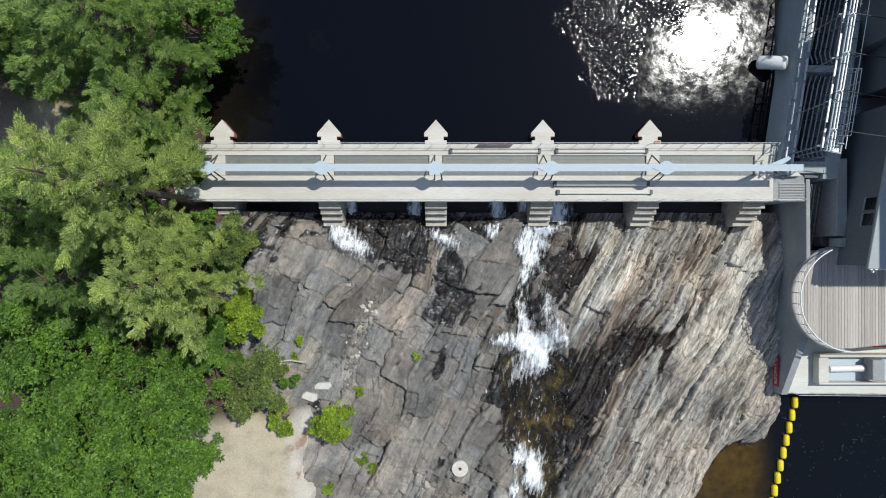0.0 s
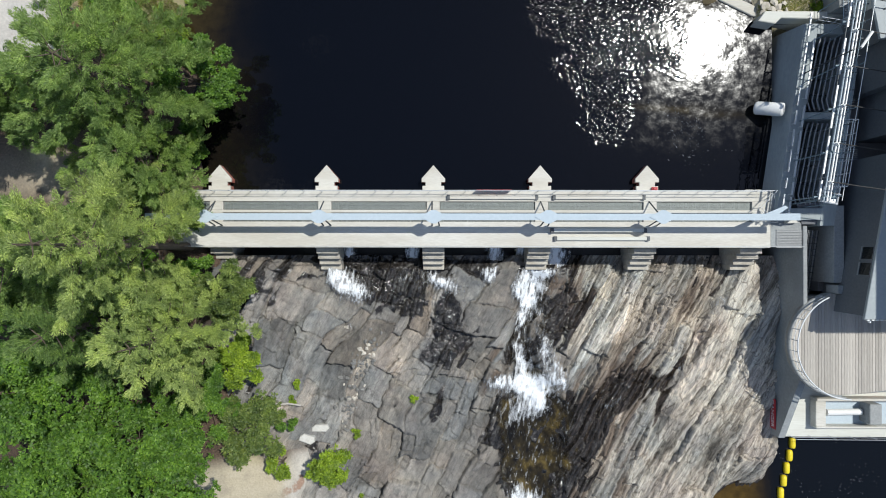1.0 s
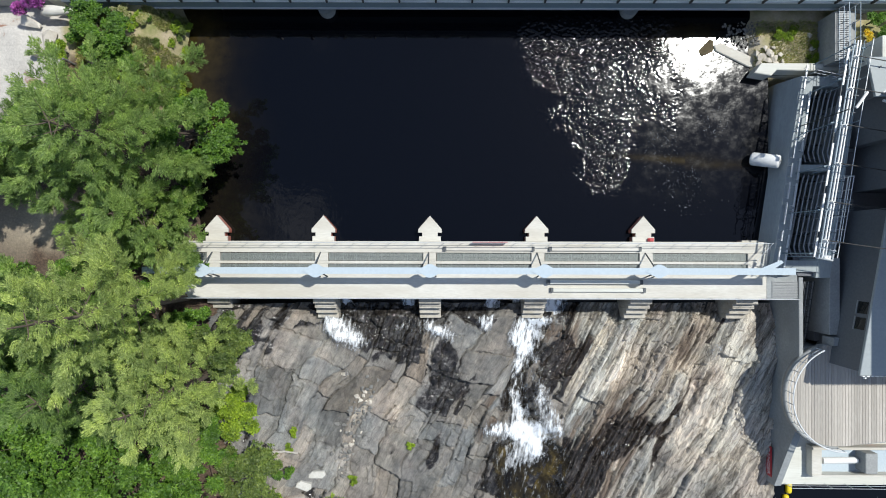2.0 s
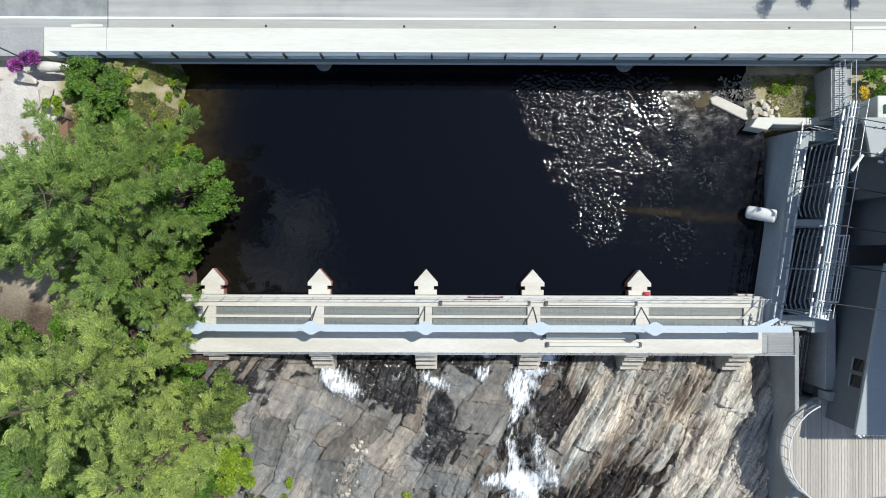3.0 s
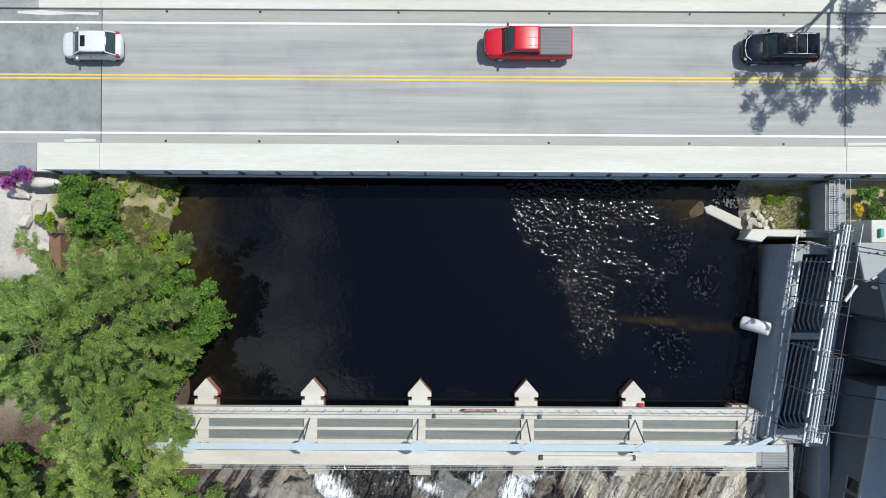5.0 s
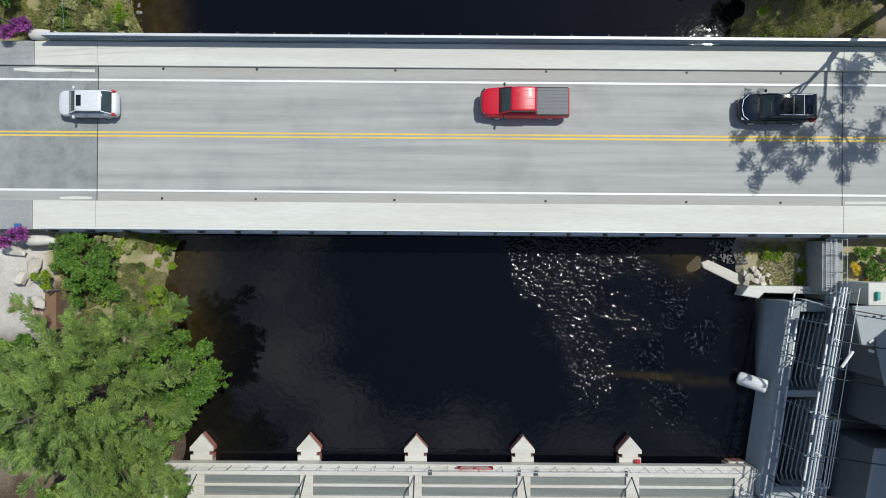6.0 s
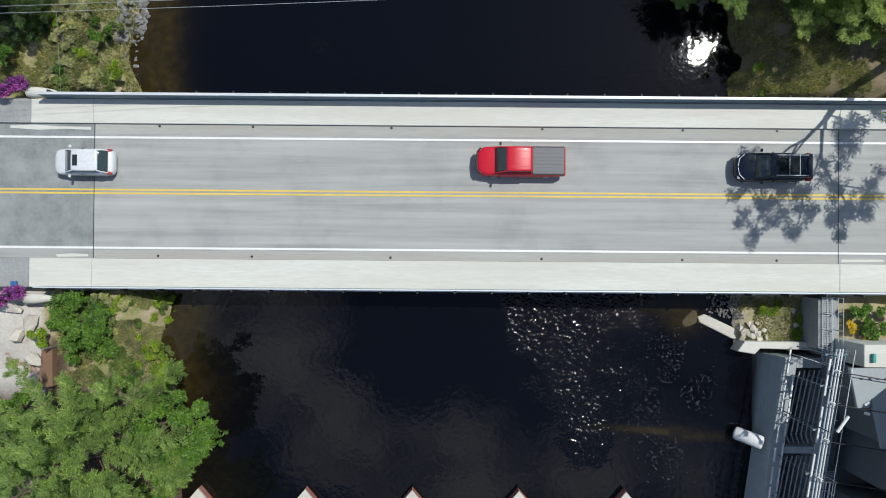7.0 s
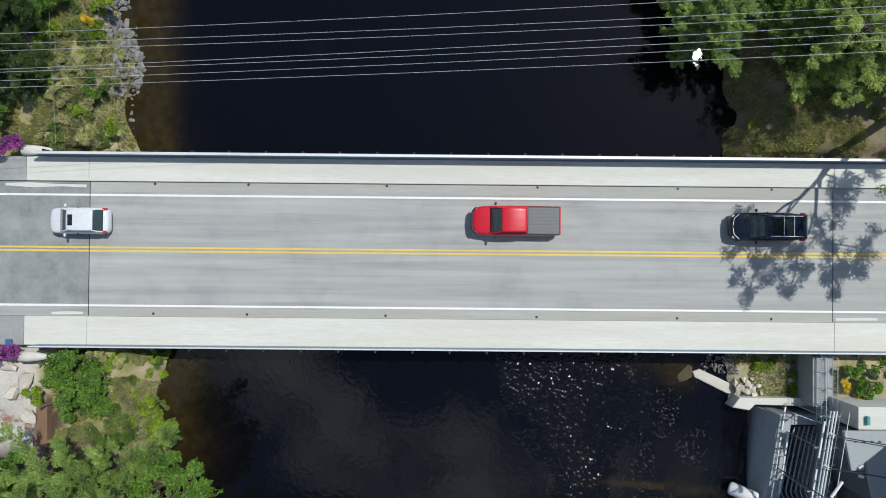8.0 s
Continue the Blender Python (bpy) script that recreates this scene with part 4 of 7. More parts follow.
# drifting foam flecks in the slow eddy before the intake
fl = np.random.default_rng(12)
turn, out_ = fl.uniform(0, math.tau, 1500), fl.choice([1.2, 2.1, 3.0], 1500) + fl.normal(0, 0.8, 1500)
spot = np.stack([18.2 + out_ * 0.95 * np.cos(turn), 15.6 + out_ * 1.6 * np.sin(turn), np.full(1500, POOL + 0.006)], -1)
spot = spot[fbm(spot[:, 0] * 0.5, spot[:, 1] * 0.5, 3, 66) > 0.47]
lay = np.stack([np.cos(turn[:len(spot)]), np.sin(turn[:len(spot)]), 0 * turn[:len(spot)]], -1)
n_f = len(spot)
wide_ = np.cross(lay, (0, 0, 1.0))
size_ = fl.uniform(0.010, 0.042, (n_f, 1)) * np.where(fl.uniform(0, 1, (n_f, 1)) > 0.93, 1.9, 1)
fm = bpy.data.meshes.new("foam_flecks")
fill_mesh(fm, np.stack([spot - lay * size_, spot - wide_ * size_ * 0.5, spot + lay * size_ * 1.2, spot + wide_ * size_ * 0.6], 1).reshape(-1, 3), np.arange(4 * n_f).reshape(-1, 4), False)
fm.materials.append(surface("drifting_foam", (0.19, 0.20, 0.22), (0.05, 0.055, 0.065), 0.8, coarse=3.0))
tagged(new("foam_flecks", fm), "grey flecks of foam drifting on the pond", "foam", kind="stuff")

speck_n = 240
sp = np.stack([fl.uniform(27.5, 36.0, speck_n), fl.uniform(-21.0, -11.6, speck_n), np.full(speck_n, TAILW + 0.006)], -1)
sp = sp[fbm(sp[:, 0] * 0.6, sp[:, 1] * 0.6, 3, 68) > 0.5]
tagged(blades("foam_specks", sp, np.concatenate([fl.normal(size=(len(sp), 2)), np.zeros((len(sp), 1))], 1), fl.uniform(0.04, 0.13, len(sp)), fl.uniform(0.03, 0.07, len(sp)), bpy.data.materials["drifting_foam"]), "small specks of foam on the tailwater", "foam", kind="stuff")

# ---- the dam ----
DECK = 2.75
PIERS = [-15.75, -8.13, -0.51, 7.11, 14.73, 22.35]
dam = thing("dam", (3.5, 5, -1), "pale concrete dam deck on stepped piers with gate slots", "dam", kind="structure")
X0, X1 = -19.6, 23.2
SLOTS = ((5.99, 6.57), (5.16, 5.79))
bm = bmesh.new()
box(bm, X0, X1, 6.57, 7.38, 2.2, DECK, 0.03)
part("deck_strip", bm, CONCRETE, dam)
bm = bmesh.new()
box(bm, X0, X1, 3.34, 5.16, 2.2, DECK, 0.03)
part("deck_strip", bm, CONCRETE, dam)
bm = bmesh.new()
box(bm, X0, X1, 5.79, 5.99, 2.25, DECK - 0.004, 0.02)
part("deck_strip", bm, CONCRETE, dam)
for px in PIERS:
    bm = bmesh.new()
    box(bm, px - 0.46, px + 0.46, 5.16, 5.79, 2.15, DECK + 0.002, 0.02)
    box(bm, px - 0.46, px + 0.46, 5.99, 6.57, 2.15, DECK + 0.002, 0.02)
    part("slot_bridge", bm, CONCRETE, dam)
bm = bmesh.new()
box(bm, 22.1, X1, 5.17, 6.56, 2.2, DECK - 0.003)
part("slot_bridge", bm, CONCRETE, dam)
for a, b in zip([X0] + PIERS, PIERS):
    for y0, y1 in SLOTS:
        bm = bmesh.new()
        for k in range(9):
            yy = y0 + 0.03 + k * (y1 - y0 - 0.06) / 9
            box(bm, a + 0.5, b - 0.48, yy, yy + 0.042, 2.52, 2.60)
        for k in range(int((b - a) / 0.9)):
            box(bm, a + 0.6 + k * 0.9, a + 0.65 + k * 0.9, y0, y1, 2.47, 2.545)
        part("slot_grating", bm, GRATE, dam, "grey steel grating in the gate slot")
    bm = bmesh.new()
    box(bm, a + 0.7, b - 0.7, 5.3, 5.6, -0.6, 1.15)
    part("gate", bm, STEEL_D, dam, "dark steel sluice gate")
    # wet sill; the deck's shade is put into its black colour
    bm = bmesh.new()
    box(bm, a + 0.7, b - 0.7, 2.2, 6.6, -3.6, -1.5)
    part("spillway_sill", bm, SHADE_C, dam, "wet concrete sill under the gates, deck shade in its black colour")
for px in PIERS:
    pier = thing("dam_pier", (px, 5, -2.5), "pale concrete dam pier with a pointed red-sided nose", "pier", "dam piers")
    bm = bmesh.new()
    prism(bm, [(px - 0.78, 3.3), (px + 0.78, 3.3), (px + 0.78, 7.38), (px - 0.78, 7.38)], -2.6, 2.19)
    part("body", bm, STEP_C, pier)
    if px > 20:
        nose = [(px - 0.6, 7.385), (px + 0.6, 7.385), (px + 0.6, 7.5), (px - 0.6, 7.5)]
    else:
        nose = [(px - 0.78, 7.385), (px + 0.78, 7.385), (px + 0.78, 7.74), (px + 0.56, 7.74), (px + 0.56, 8.0), (px + 0.84, 8.0), (px + 0.84, 8.26), (px, 9.22),
                (px - 0.84, 8.26), (px - 0.84, 8.0), (px - 0.56, 8.0), (px - 0.56, 7.74), (px - 0.78, 7.74)]
    bm = bmesh.new()
    prism(bm, nose, -2.6, 1.98)
    part("nose", bm, PIER_RED, pier, "red-stained pointed upstream nose")
    bm = bmesh.new()
    prism(bm, nose, 1.984, 2.16, 0.02)
    part("cap", bm, CONCRETE, pier, "pale arrow-shaped cap")
    for k in range(4):
        bm = bmesh.new()
        w = 0.80 - 0.006 * k
        box(bm, px - w, px + w, 3.3 - 0.40 * (k + 1), 3.3 - 0.40 * k - 0.002, -2.6, 1.75 - 0.52 * k, 0.02)
        part("step", bm, STEP_C, pier)

# hoist beam with its post at the end, diamond plates and braces
beam = thing("hoist_beam", (3.5, 5.25, DECK), "pale blue steel hoist beam over the gate slots", "beam")
bm = bmesh.new()
prism(bm, [(X0, 5.16), (23.9, 5.16), (23.9, 5.62), (23.1, 5.62), (22.5, 5.60), (X0, 5.60)], 5.00, 5.04)
box(bm, X0, 23.7, 5.36, 5.40, 4.80, 5.00)
box(bm, X0, 23.7, 5.28, 5.48, 4.76, 4.80)
prism(bm, [(21.6, 5.602), (22.5, 5.602), (23.1, 6.0), (22.9, 6.15)], 5.0, 5.035)
part("girder", bm, STEEL_B, beam)
for px in PIERS[:-1]:
    bm = bmesh.new()
    prism(bm, [(px - 0.85, 5.38), (px - 0.05, 4.93), (px + 0.2, 4.93), (px + 1.0, 5.38), (px + 0.2, 5.83), (px - 0.05, 5.83)], 5.044, 5.08)
    part("cap_plate", bm, STEEL_B, beam)
    for dx, dy in ((-0.05, 1.2), (-0.05, -0.5), (0.32, -0.5)):
        part("brace", bars([(px + dx, 5.38 + 0.12 * (1 if dy > 0 else -1), 4.8), (px + dx * 1.4, 5.38 + dy, DECK)], r=0.05), STEEL_D, beam)


part("end_post", bars([(23.3, 5.4, DECK), (23.3, 5.4, 4.78)], r=0.09), STEEL_D, beam)


def guard_rail(name, pts, height, step, material, label, r=0.028, mids=(0.5,), group=""):
    """Posts and rails along a line of places on the ground."""
    ob = thing(name, pts[0], label, "railing", group)
    pts = [Vector(p) for p in pts]
    up = Vector((0, 0, height))
    part("top_rail", bars([p + up for p in pts], r=r), material, ob)
    for m in mids:
        part("mid_rail", bars([p + up * m for p in pts], r=r * 0.8), material, ob)
    for a, b in zip(pts, pts[1:]):
        n = max(1, round((b - a).length / step))
        for k in range(n + (b is pts[-1])):
            p = a.lerp(b, k / n)
            part("post", bars([p, p + up], r=r), material, ob)
    return ob


guard_rail("deck_railing", [(X0, 7.26, DECK), (23.1, 7.26, DECK)], 1.05, 1.27, STEEL_G, "thin steel handrail along the dam deck's upstream edge", 0.022)
guard_rail("deck_railing", [(X0, 3.42, DECK), (24.9, 3.42, DECK)], 1.05, 1.9, STEEL_G, "thin steel handrail along the dam deck's downstream edge", 0.018, (0.33, 0.66))
guard_rail("end_railing", [(23.1, 7.26, DECK), (22.0, 6.1, DECK), (23.15, 5.1, DECK)], 1.0, 0.8, STEEL_G, "bent steel handrail at the dam deck's end", 0.022)
# stop logs laid on the deck
for k, (y, x0, x1, z) in enumerate(((4.55, 7.75, 14.35, 0.34), (3.98, 8.0, 14.6, 0.2), (6.86, 7.9, 14.3, 0.18), (6.86, 0.5, 6.8, 0.18))):
    log = thing("stop_log", (x0, y, DECK), "long pale timber stop log lying on the dam deck", "timber", "stop logs on the deck")
    bm = bmesh.new()
    box(bm, x0, x1, y - 0.13, y + 0.13, DECK + 0.004, DECK + z, 0.02)
    part("beam", bm, CONCRETE_W if k < 2 else CONCRETE, log)
    for xe in (x0 + 0.06, x1 - 0.06):
        bm = bmesh.new()
        box(bm, xe - 0.1, xe + 0.1, y - 0.16, y + 0.16, DECK + 0.004, DECK + z + 0.03)
        part("end_iron", bm, STEEL_D, log, "dark iron end shoe")
bm = bmesh.new()
box(bm, 15.0, 15.4, 7.4, 7.65, 2.17, 2.4, 0.03)
box(bm, 15.08, 15.3, 7.45, 7.6, 2.4, 2.46, 0.02)
whole("tool_box", bm, SIGN_RED, "small red tool box on a dam pier", "box")

warn = thing("warning_sign", (3.7, 7.36, DECK), "long red warning board on the dam deck's railing", "sign")
bm = bmesh.new()
box(bm, 2.48, 4.9, 7.30, 7.34, 2.85, 3.45, 0.0, Matrix.Translation((0, 0.0, 0)))
part("board", bm, SIGN_RED, warn)
for k, (xa, xb) in enumerate(((2.6, 3.5), (3.7, 4.75), (2.7, 4.6))):
    bm = bmesh.new()
    zk = 3.22 if k < 2 else 3.0
    box(bm, xa, xb, 7.342, 7.35, zk, zk + 0.11)
    part("print_bar", bm, WHITE_P, warn, "bar of white print")

# ---- road bridge ----
bridge = thing("bridge", (0, 29.8, 0), "two-lane concrete road bridge with pale sidewalks", "bridge", kind="structure")
bm = bmesh.new()
box(bm, -400, 400, 25.58, 34.72, 3.6, ROAD)
part("road", bm, ASPHALT, bridge, "worn grey asphalt with white edge lines and a double yellow line")
for x0, x1 in ((-400, -22.18),):
    bm = bmesh.new()
    box(bm, x0, x1, 26.4, 34.7, ROAD - 0.02, ROAD + 0.004)
    part("approach", bm, ASPHALT_D, bridge, "darker patched asphalt off the bridge")
for y0, y1, zz in ((23.62, 25.57, 4.38), (34.73, 36.36, 4.38)):
    bm = bmesh.new()
    box(bm, -400, -26.4, y0, y1, 3.4, zz - 0.005)
    part("sidewalk", bm, CONCRETE_G, bridge, "grey paved sidewalk approach")
    for xa, xb in ((-26.38, -22.17), (-22.15, 28.38), (28.4, 400)):
        bm = bmesh.new()
        box(bm, xa, xb, y0, y1, 3.4, zz, 0.02)
        part("sidewalk", bm, CONCRETE_W, bridge, "pale concrete sidewalk")
for y0, y1 in ((25.59, 26.12), (34.02, 34.71)):
    bm = bmesh.new()
    box(bm, -22.1, 28.3, y0, y1, 4.18, 4.206)
    part("gutter", bm, GUTTER, bridge, "pale stained concrete gutter")
for name, mat_, y, w in (("edge_line", WHITE_P, 33.8, 0.14), ("edge_line", WHITE_P, 26.3, 0.14), ("centre_line", YELLOW_L, 30.24, 0.12), ("centre_line", YELLOW_L, 30.0, 0.12)):
    bm = bmesh.new()
    box(bm, -400, 400, y - w / 2, y + w / 2, ROAD - 0.01, ROAD + 0.012)
    part(name, bm, mat_, bridge)
for pts_ in ([(-27.9, 34.4), (-26.0, 34.28), (-24.1, 34.36), (-22.4, 34.3), (-22.4, 34.5), (-24.6, 34.52), (-26.3, 34.62), (-27.9, 34.55)], [(-24.6, 25.66), (-22.5, 25.7), (-22.5, 25.86), (-23.6, 25.9), (-24.7, 25.82)],
             [(28.6, 25.7), (31.5, 25.74), (31.4, 25.9), (28.6, 25.88)]):
    bm = bmesh.new()
    prism(bm, pts_, ROAD - 0.01, ROAD + 0.009)
    part("kerb_patch", bm, CONCRETE_W, bridge, "pale mortar patch along the kerb")
for x in (-22.15, 28.39):
    bm = bmesh.new()
    box(bm, x - 0.022, x + 0.022, 25.6, 34.72, ROAD - 0.02, ROAD + 0.016)
    part("expansion_joint", bm, BLACK, bridge, "dark rubber expansion joint")
for x in (-17.75, -11.4, -2.0, 8.25, 17.8, 24.2):
    for y in (25.77, 34.58):
        bm = bmesh.new()
        tube(bm, [(x, y, ROAD), (x, y, ROAD + 0.016)], 0.09, 10)
        part("drain", bm, BLACK, bridge, "small round road drain")
for y in (24.2, 27.0, 29.8, 32.6, 35.6):
    bm = bmesh.new()
    box(bm, -24, 30, y - 0.2, y + 0.2, 2.2, 3.38)
    part("girder", bm, RAIL_S, bridge)
for y, out in ((23.60, -1), (36.38, 1)):
    bm = bmesh.new()
    box(bm, -25.4, 40, min(y, y + out * 0.06), max(y, y + out * 0.06), 3.5, 4.4)
    part("fascia", bm, RAIL_S, bridge, "blue-grey steel fascia plate")
    bm = bmesh.new()
    box(bm, -25.4, 40, min(y + out * 0.062, y + out * 0.18), max(y + out * 0.062, y + out * 0.18), 3.42, 3.5)
    part("fascia_flange", bm, STEEL_G, bridge, "pale fascia flange")
for x in (-8.0, 13.8):
    bm = bmesh.new()
    ring = [(x + 0.6 * math.cos(a), 24.15 + 0.6 * math.sin(a)) for a in np.linspace(math.pi, math.tau, 9)]
    prism(bm, ring + [(x + 0.6, 36.2), (x - 0.6, 36.2)], -2, 2.2)
    part("river_pier", bm, CONCRETE_G, bridge, "round-nosed concrete bridge pier")
for x in (-23.4, 29.6):
    bm = bmesh.new()
    box(bm, x - 0.6, x + 0.6, 23.3, 36.2, -2, 3.4)
    part("abutment", bm, CONCRETE_G, bridge)
for y, out in ((23.66, -1), (36.46, 1)):
    railing = thing("bridge_railing", (-25, y, 4.38), "blue-grey steel bridge railing with a pale top rail", "railing", "bridge railings")
    bm = bmesh.new()
    half_w = 0.09 if out > 0 else 0.045
    box(bm, -25.4, 40, y - half_w, y + half_w, 5.38, 5.44, 0.015)
    part("top_rail", bm, STEEL_W, railing, "pale steel top rail")
    for z in (4.50, 4.72, 4.94, 5.16):
        bm = bmesh.new()
        tall = 0.15 if out > 0 else 0.05
        box(bm, -25.4, 40, y - 0.035, y + 0.035, z, z + tall)
        part("rail", bm, RAIL_S, railing)
    bm = bmesh.new()
    box(bm, -25.4, 40, y + out * 0.08 - 0.09, y + out * 0.08 + 0.09, 4.41, 4.46)
    part("base_rail", bm, STEEL_W, railing)
    for k in range(27):
        x = -24.6 + 2.45 * k
        bm = bmesh.new()
        box(bm, x - 0.06, x + 0.06, y + out * 0.16 - 0.075, y + out * 0.16 + 0.075, 4.465, 5.42, 0.01)
        part("post", bm, BLACK, railing)

# ---- intake ----
TILT_X = 0.148


def intake(dx, y, base=24.55):
    """A place beside the intake's skewed upstream line."""
    return base + TILT_X * (y - 13) + dx


works = thing("intake", (25, 12, 0), "skewed concrete intake with dark rack bars", "intake", kind="structure")
bm = bmesh.new()
ya, yb = 5.2, 19.0
sec = [(-0.75, -2.5), (-0.62, 0.8), (0.0, 3.0), (0.95, 3.0), (0.95, -2.5)]
loft(bm, [[(intake(d, y), y, z) for d, z in sec] for y in (ya, yb)])
part("front_wall", bm, CONCRETE_M, works, "grey concrete front wall")
# flat black sheet paints the shaded depth below the rack bars
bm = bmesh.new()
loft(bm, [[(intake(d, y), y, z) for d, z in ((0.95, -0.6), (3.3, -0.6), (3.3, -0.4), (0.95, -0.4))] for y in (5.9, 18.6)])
part("pit_shade_sheet", bm, BLACK, works, "black sheet standing in for the shaded depth under the racks")
bm = bmesh.new()
loft(bm, [[(intake(d, y), y, z) for d, z in ((3.1, -2.5), (3.1, 3.05), (4.1, 3.05), (4.1, -2.5))] for y in (4.9, 19.0)])
part("back_wall", bm, CONCRETE_M, works)
for y0, y1 in ((18.3, 18.98), (12.35, 12.8), (5.3, 6.1)):
    bm = bmesh.new()
    loft(bm, [[(intake(d, y), y, z) for d, z in ((0.95, -2), (0.95, 3.02), (3.1, 3.02), (3.1, -2))] for y in (y0, y1)])
    part("cross_wall", bm, CONCRETE_M, works)
for y0, y1 in ((6.3, 12.2), (12.9, 18.2)):
    rack = thing("rack", (intake(2, y0), y0, 2.4), "dark steel trash rack of bent pipes over a pit", "rack", "trash racks")
    for k in range(6):
        d = 1.12 + 0.34 * k
        pts = [(intake(d + 0.28, y0), y0 + 0.1, 2.75), (intake(d, y0), y0 + 0.75, 2.9), (intake(d, y1), y1 - 0.75, 2.9), (intake(d + 0.28, y1), y1 - 0.1, 2.75)]
        part("pipe", bars(pts, r=0.055, n=8), PIPE_G, rack)
    for k in range(5):
        y = y0 + 0.4 + k * (y1 - y0 - 0.8) / 4
        part("crossbar", bars([(intake(1.0, y), y, 1.6), (intake(3.05, y), y, 1.6)], r=0.05), STEEL_D, rack)
seg = np.random.default_rng(41)
for d in (0.14, 0.62):
    kerb = thing("intake_rail", (intake(d, 5.6), 5.6, 3.0), "low pale steel rail in short lengths along the intake wall", "rail", "intake rails")
    y = 5.4
    while y < 18.2:
        run_ = seg.uniform(0.6, 1.7)
        bm = bmesh.new()
        loft(bm, [[(intake(d + e, yy), yy, z) for e, z in ((-0.05, 3.34), (0.05, 3.34), (0.05, 3.42), (-0.05, 3.42))] for yy in (y, y + run_)])
        part("rail", bm, STEEL_W, kerb)
        for yy in (y + 0.1, y + run_ - 0.1):
            part("post", bars([(intake(d, yy), yy, 3.0), (intake(d, yy), yy, 3.35)], r=0.025), STEEL_G, kerb)
        y += run_ + seg.uniform(0.08, 0.5)
bm = bmesh.new()
axis_ = (Vector((24.1, 12.98, 3.0)) - Vector((22.7, 13.38, 1.85))).normalized()
side_ = axis_.cross(Vector((0, 0, 1))).normalized()
lift_ = side_.cross(axis_)
loft(bm, [[Vector((22.7, 13.38, 1.85)) + axis_ * d + (side_ * math.cos(a) + lift_ * math.sin(a)) * r for a in np.linspace(0, math.tau, 21)[:-1]]
          for d, r in ((-0.16, 0.30), (-0.10, 0.42), (0.0, 0.47), (1.62, 0.47), (1.72, 0.42), (1.76, 0.30))])
whole("float_drum", bm, WHITE_P, "white drum leaning on the intake wall over the water", "drum", smooth=True)
part("bracket", bars([(23.3, 13.2, 1.9), (24.4, 12.95, 2.2)], r=0.08), STEEL_D, bpy.data.objects["float_drum"])

# elevated steel gantry with insulators and cables
gantry = thing("gantry", (25.5, 12, 3), "galvanised steel gantry walkway above the racks", "gantry")
GZ = 6.6


def gan(d, y):
    return 25.35 + 0.165 * (y - 12) + d


for d, z, r, mt in ((0.0, GZ, 0.05, STEEL_B), (0.20, GZ + 0.02, 0.06, STEEL_W), (0.40, GZ, 0.05, STEEL_W), (0.60, GZ + 0.05, 0.025, RAIL_S), (0.85, GZ + 0.5, 0.024, STEEL_W), (-0.18, GZ - 0.3, 0.04, STEEL_D)):
    part("long_pipe", bars([(gan(d, 6.3), 6.3, z), (gan(d, 20.2), 20.2, z)], r=r), mt, gantry)
for y0, y1 in ((6.4, 7.6), (8.0, 10.4), (10.9, 13.6), (14.3, 16.6), (17.3, 19.6)):
    bm = bmesh.new()
    loft(bm, [[(gan(d, y), y, z) for d, z in ((-0.52, GZ + 0.2), (-0.42, GZ + 0.2), (-0.42, GZ + 0.3), (-0.52, GZ + 0.3))] for y in (y0, y1)])
    part("bus_bar", bm, STEEL_W, gantry, "pale segmented bus bar")
for y in np.arange(6.8, 20.1, 1.1):
    bm = bmesh.new()
    box(bm, gan(-0.1, y), gan(0.9, y), y, y + 0.05, GZ - 0.14, GZ - 0.09)
    part("tread", bm, STEEL_D, gantry)
for y in (6.6, 9.4, 12.2, 15.0, 17.8, 19.8):
    part("upright", bars([(gan(-0.3, y), y, 3.0), (gan(-0.3, y), y, GZ + 0.6)], r=0.045), RAIL_S, gantry)
    part("upright", bars([(gan(0.85, y), y, 3.0), (gan(0.85, y), y, GZ + 0.5)], r=0.03), RAIL_S, gantry)
    bm = bmesh.new()
    box(bm, gan(-0.55, y), gan(0.9, y), y - 0.05, y + 0.05, GZ - 0.26, GZ - 0.15)
    part("crossarm", bm, RAIL_S, gantry)
for y in (7.4, 9.8, 12.2, 14.6, 16.9, 18.9):
    bm = bmesh.new()
    for k in range(3):
        tube(bm, [(gan(-0.25 + 0.02 * k, y), y, GZ + 0.62 + 0.13 * k), (gan(-0.25 + 0.02 * k, y), y, GZ + 0.70 + 0.13 * k)], 0.13 - 0.02 * k, 10)
    part("insulator", bm, WHITE_P, gantry, "white ceramic insulator")
    a, b = Vector((gan(-0.22, y), y, GZ + 1.0)), Vector((36, y - 1.6, GZ + 1.4))
    line = [a.lerp(b, s / 10) - Vector((0, 0, 1.0 * (s / 10) * (1 - s / 10))) for s in range(11)]
    whole("power_cable", bars(line, r=0.035), BLACK, "black power cable from the gantry to the powerhouse", "cable", "power cables")
lamp = thing("arm_lamp", (25.2, 15.4, 3), "white tube lamp on a thin gantry arm", "lamp")
part("pole", bars([(25.15, 15.4, 3.0), (25.15, 15.4, 8.3), (25.5, 15.45, 8.42)], r=0.04), STEEL_D, lamp)
part("head", bars([(25.5, 15.45, 8.44), (26.17, 16.42, 8.46)], r=0.09, n=10), WHITE_P, lamp, "white tube lamp head")
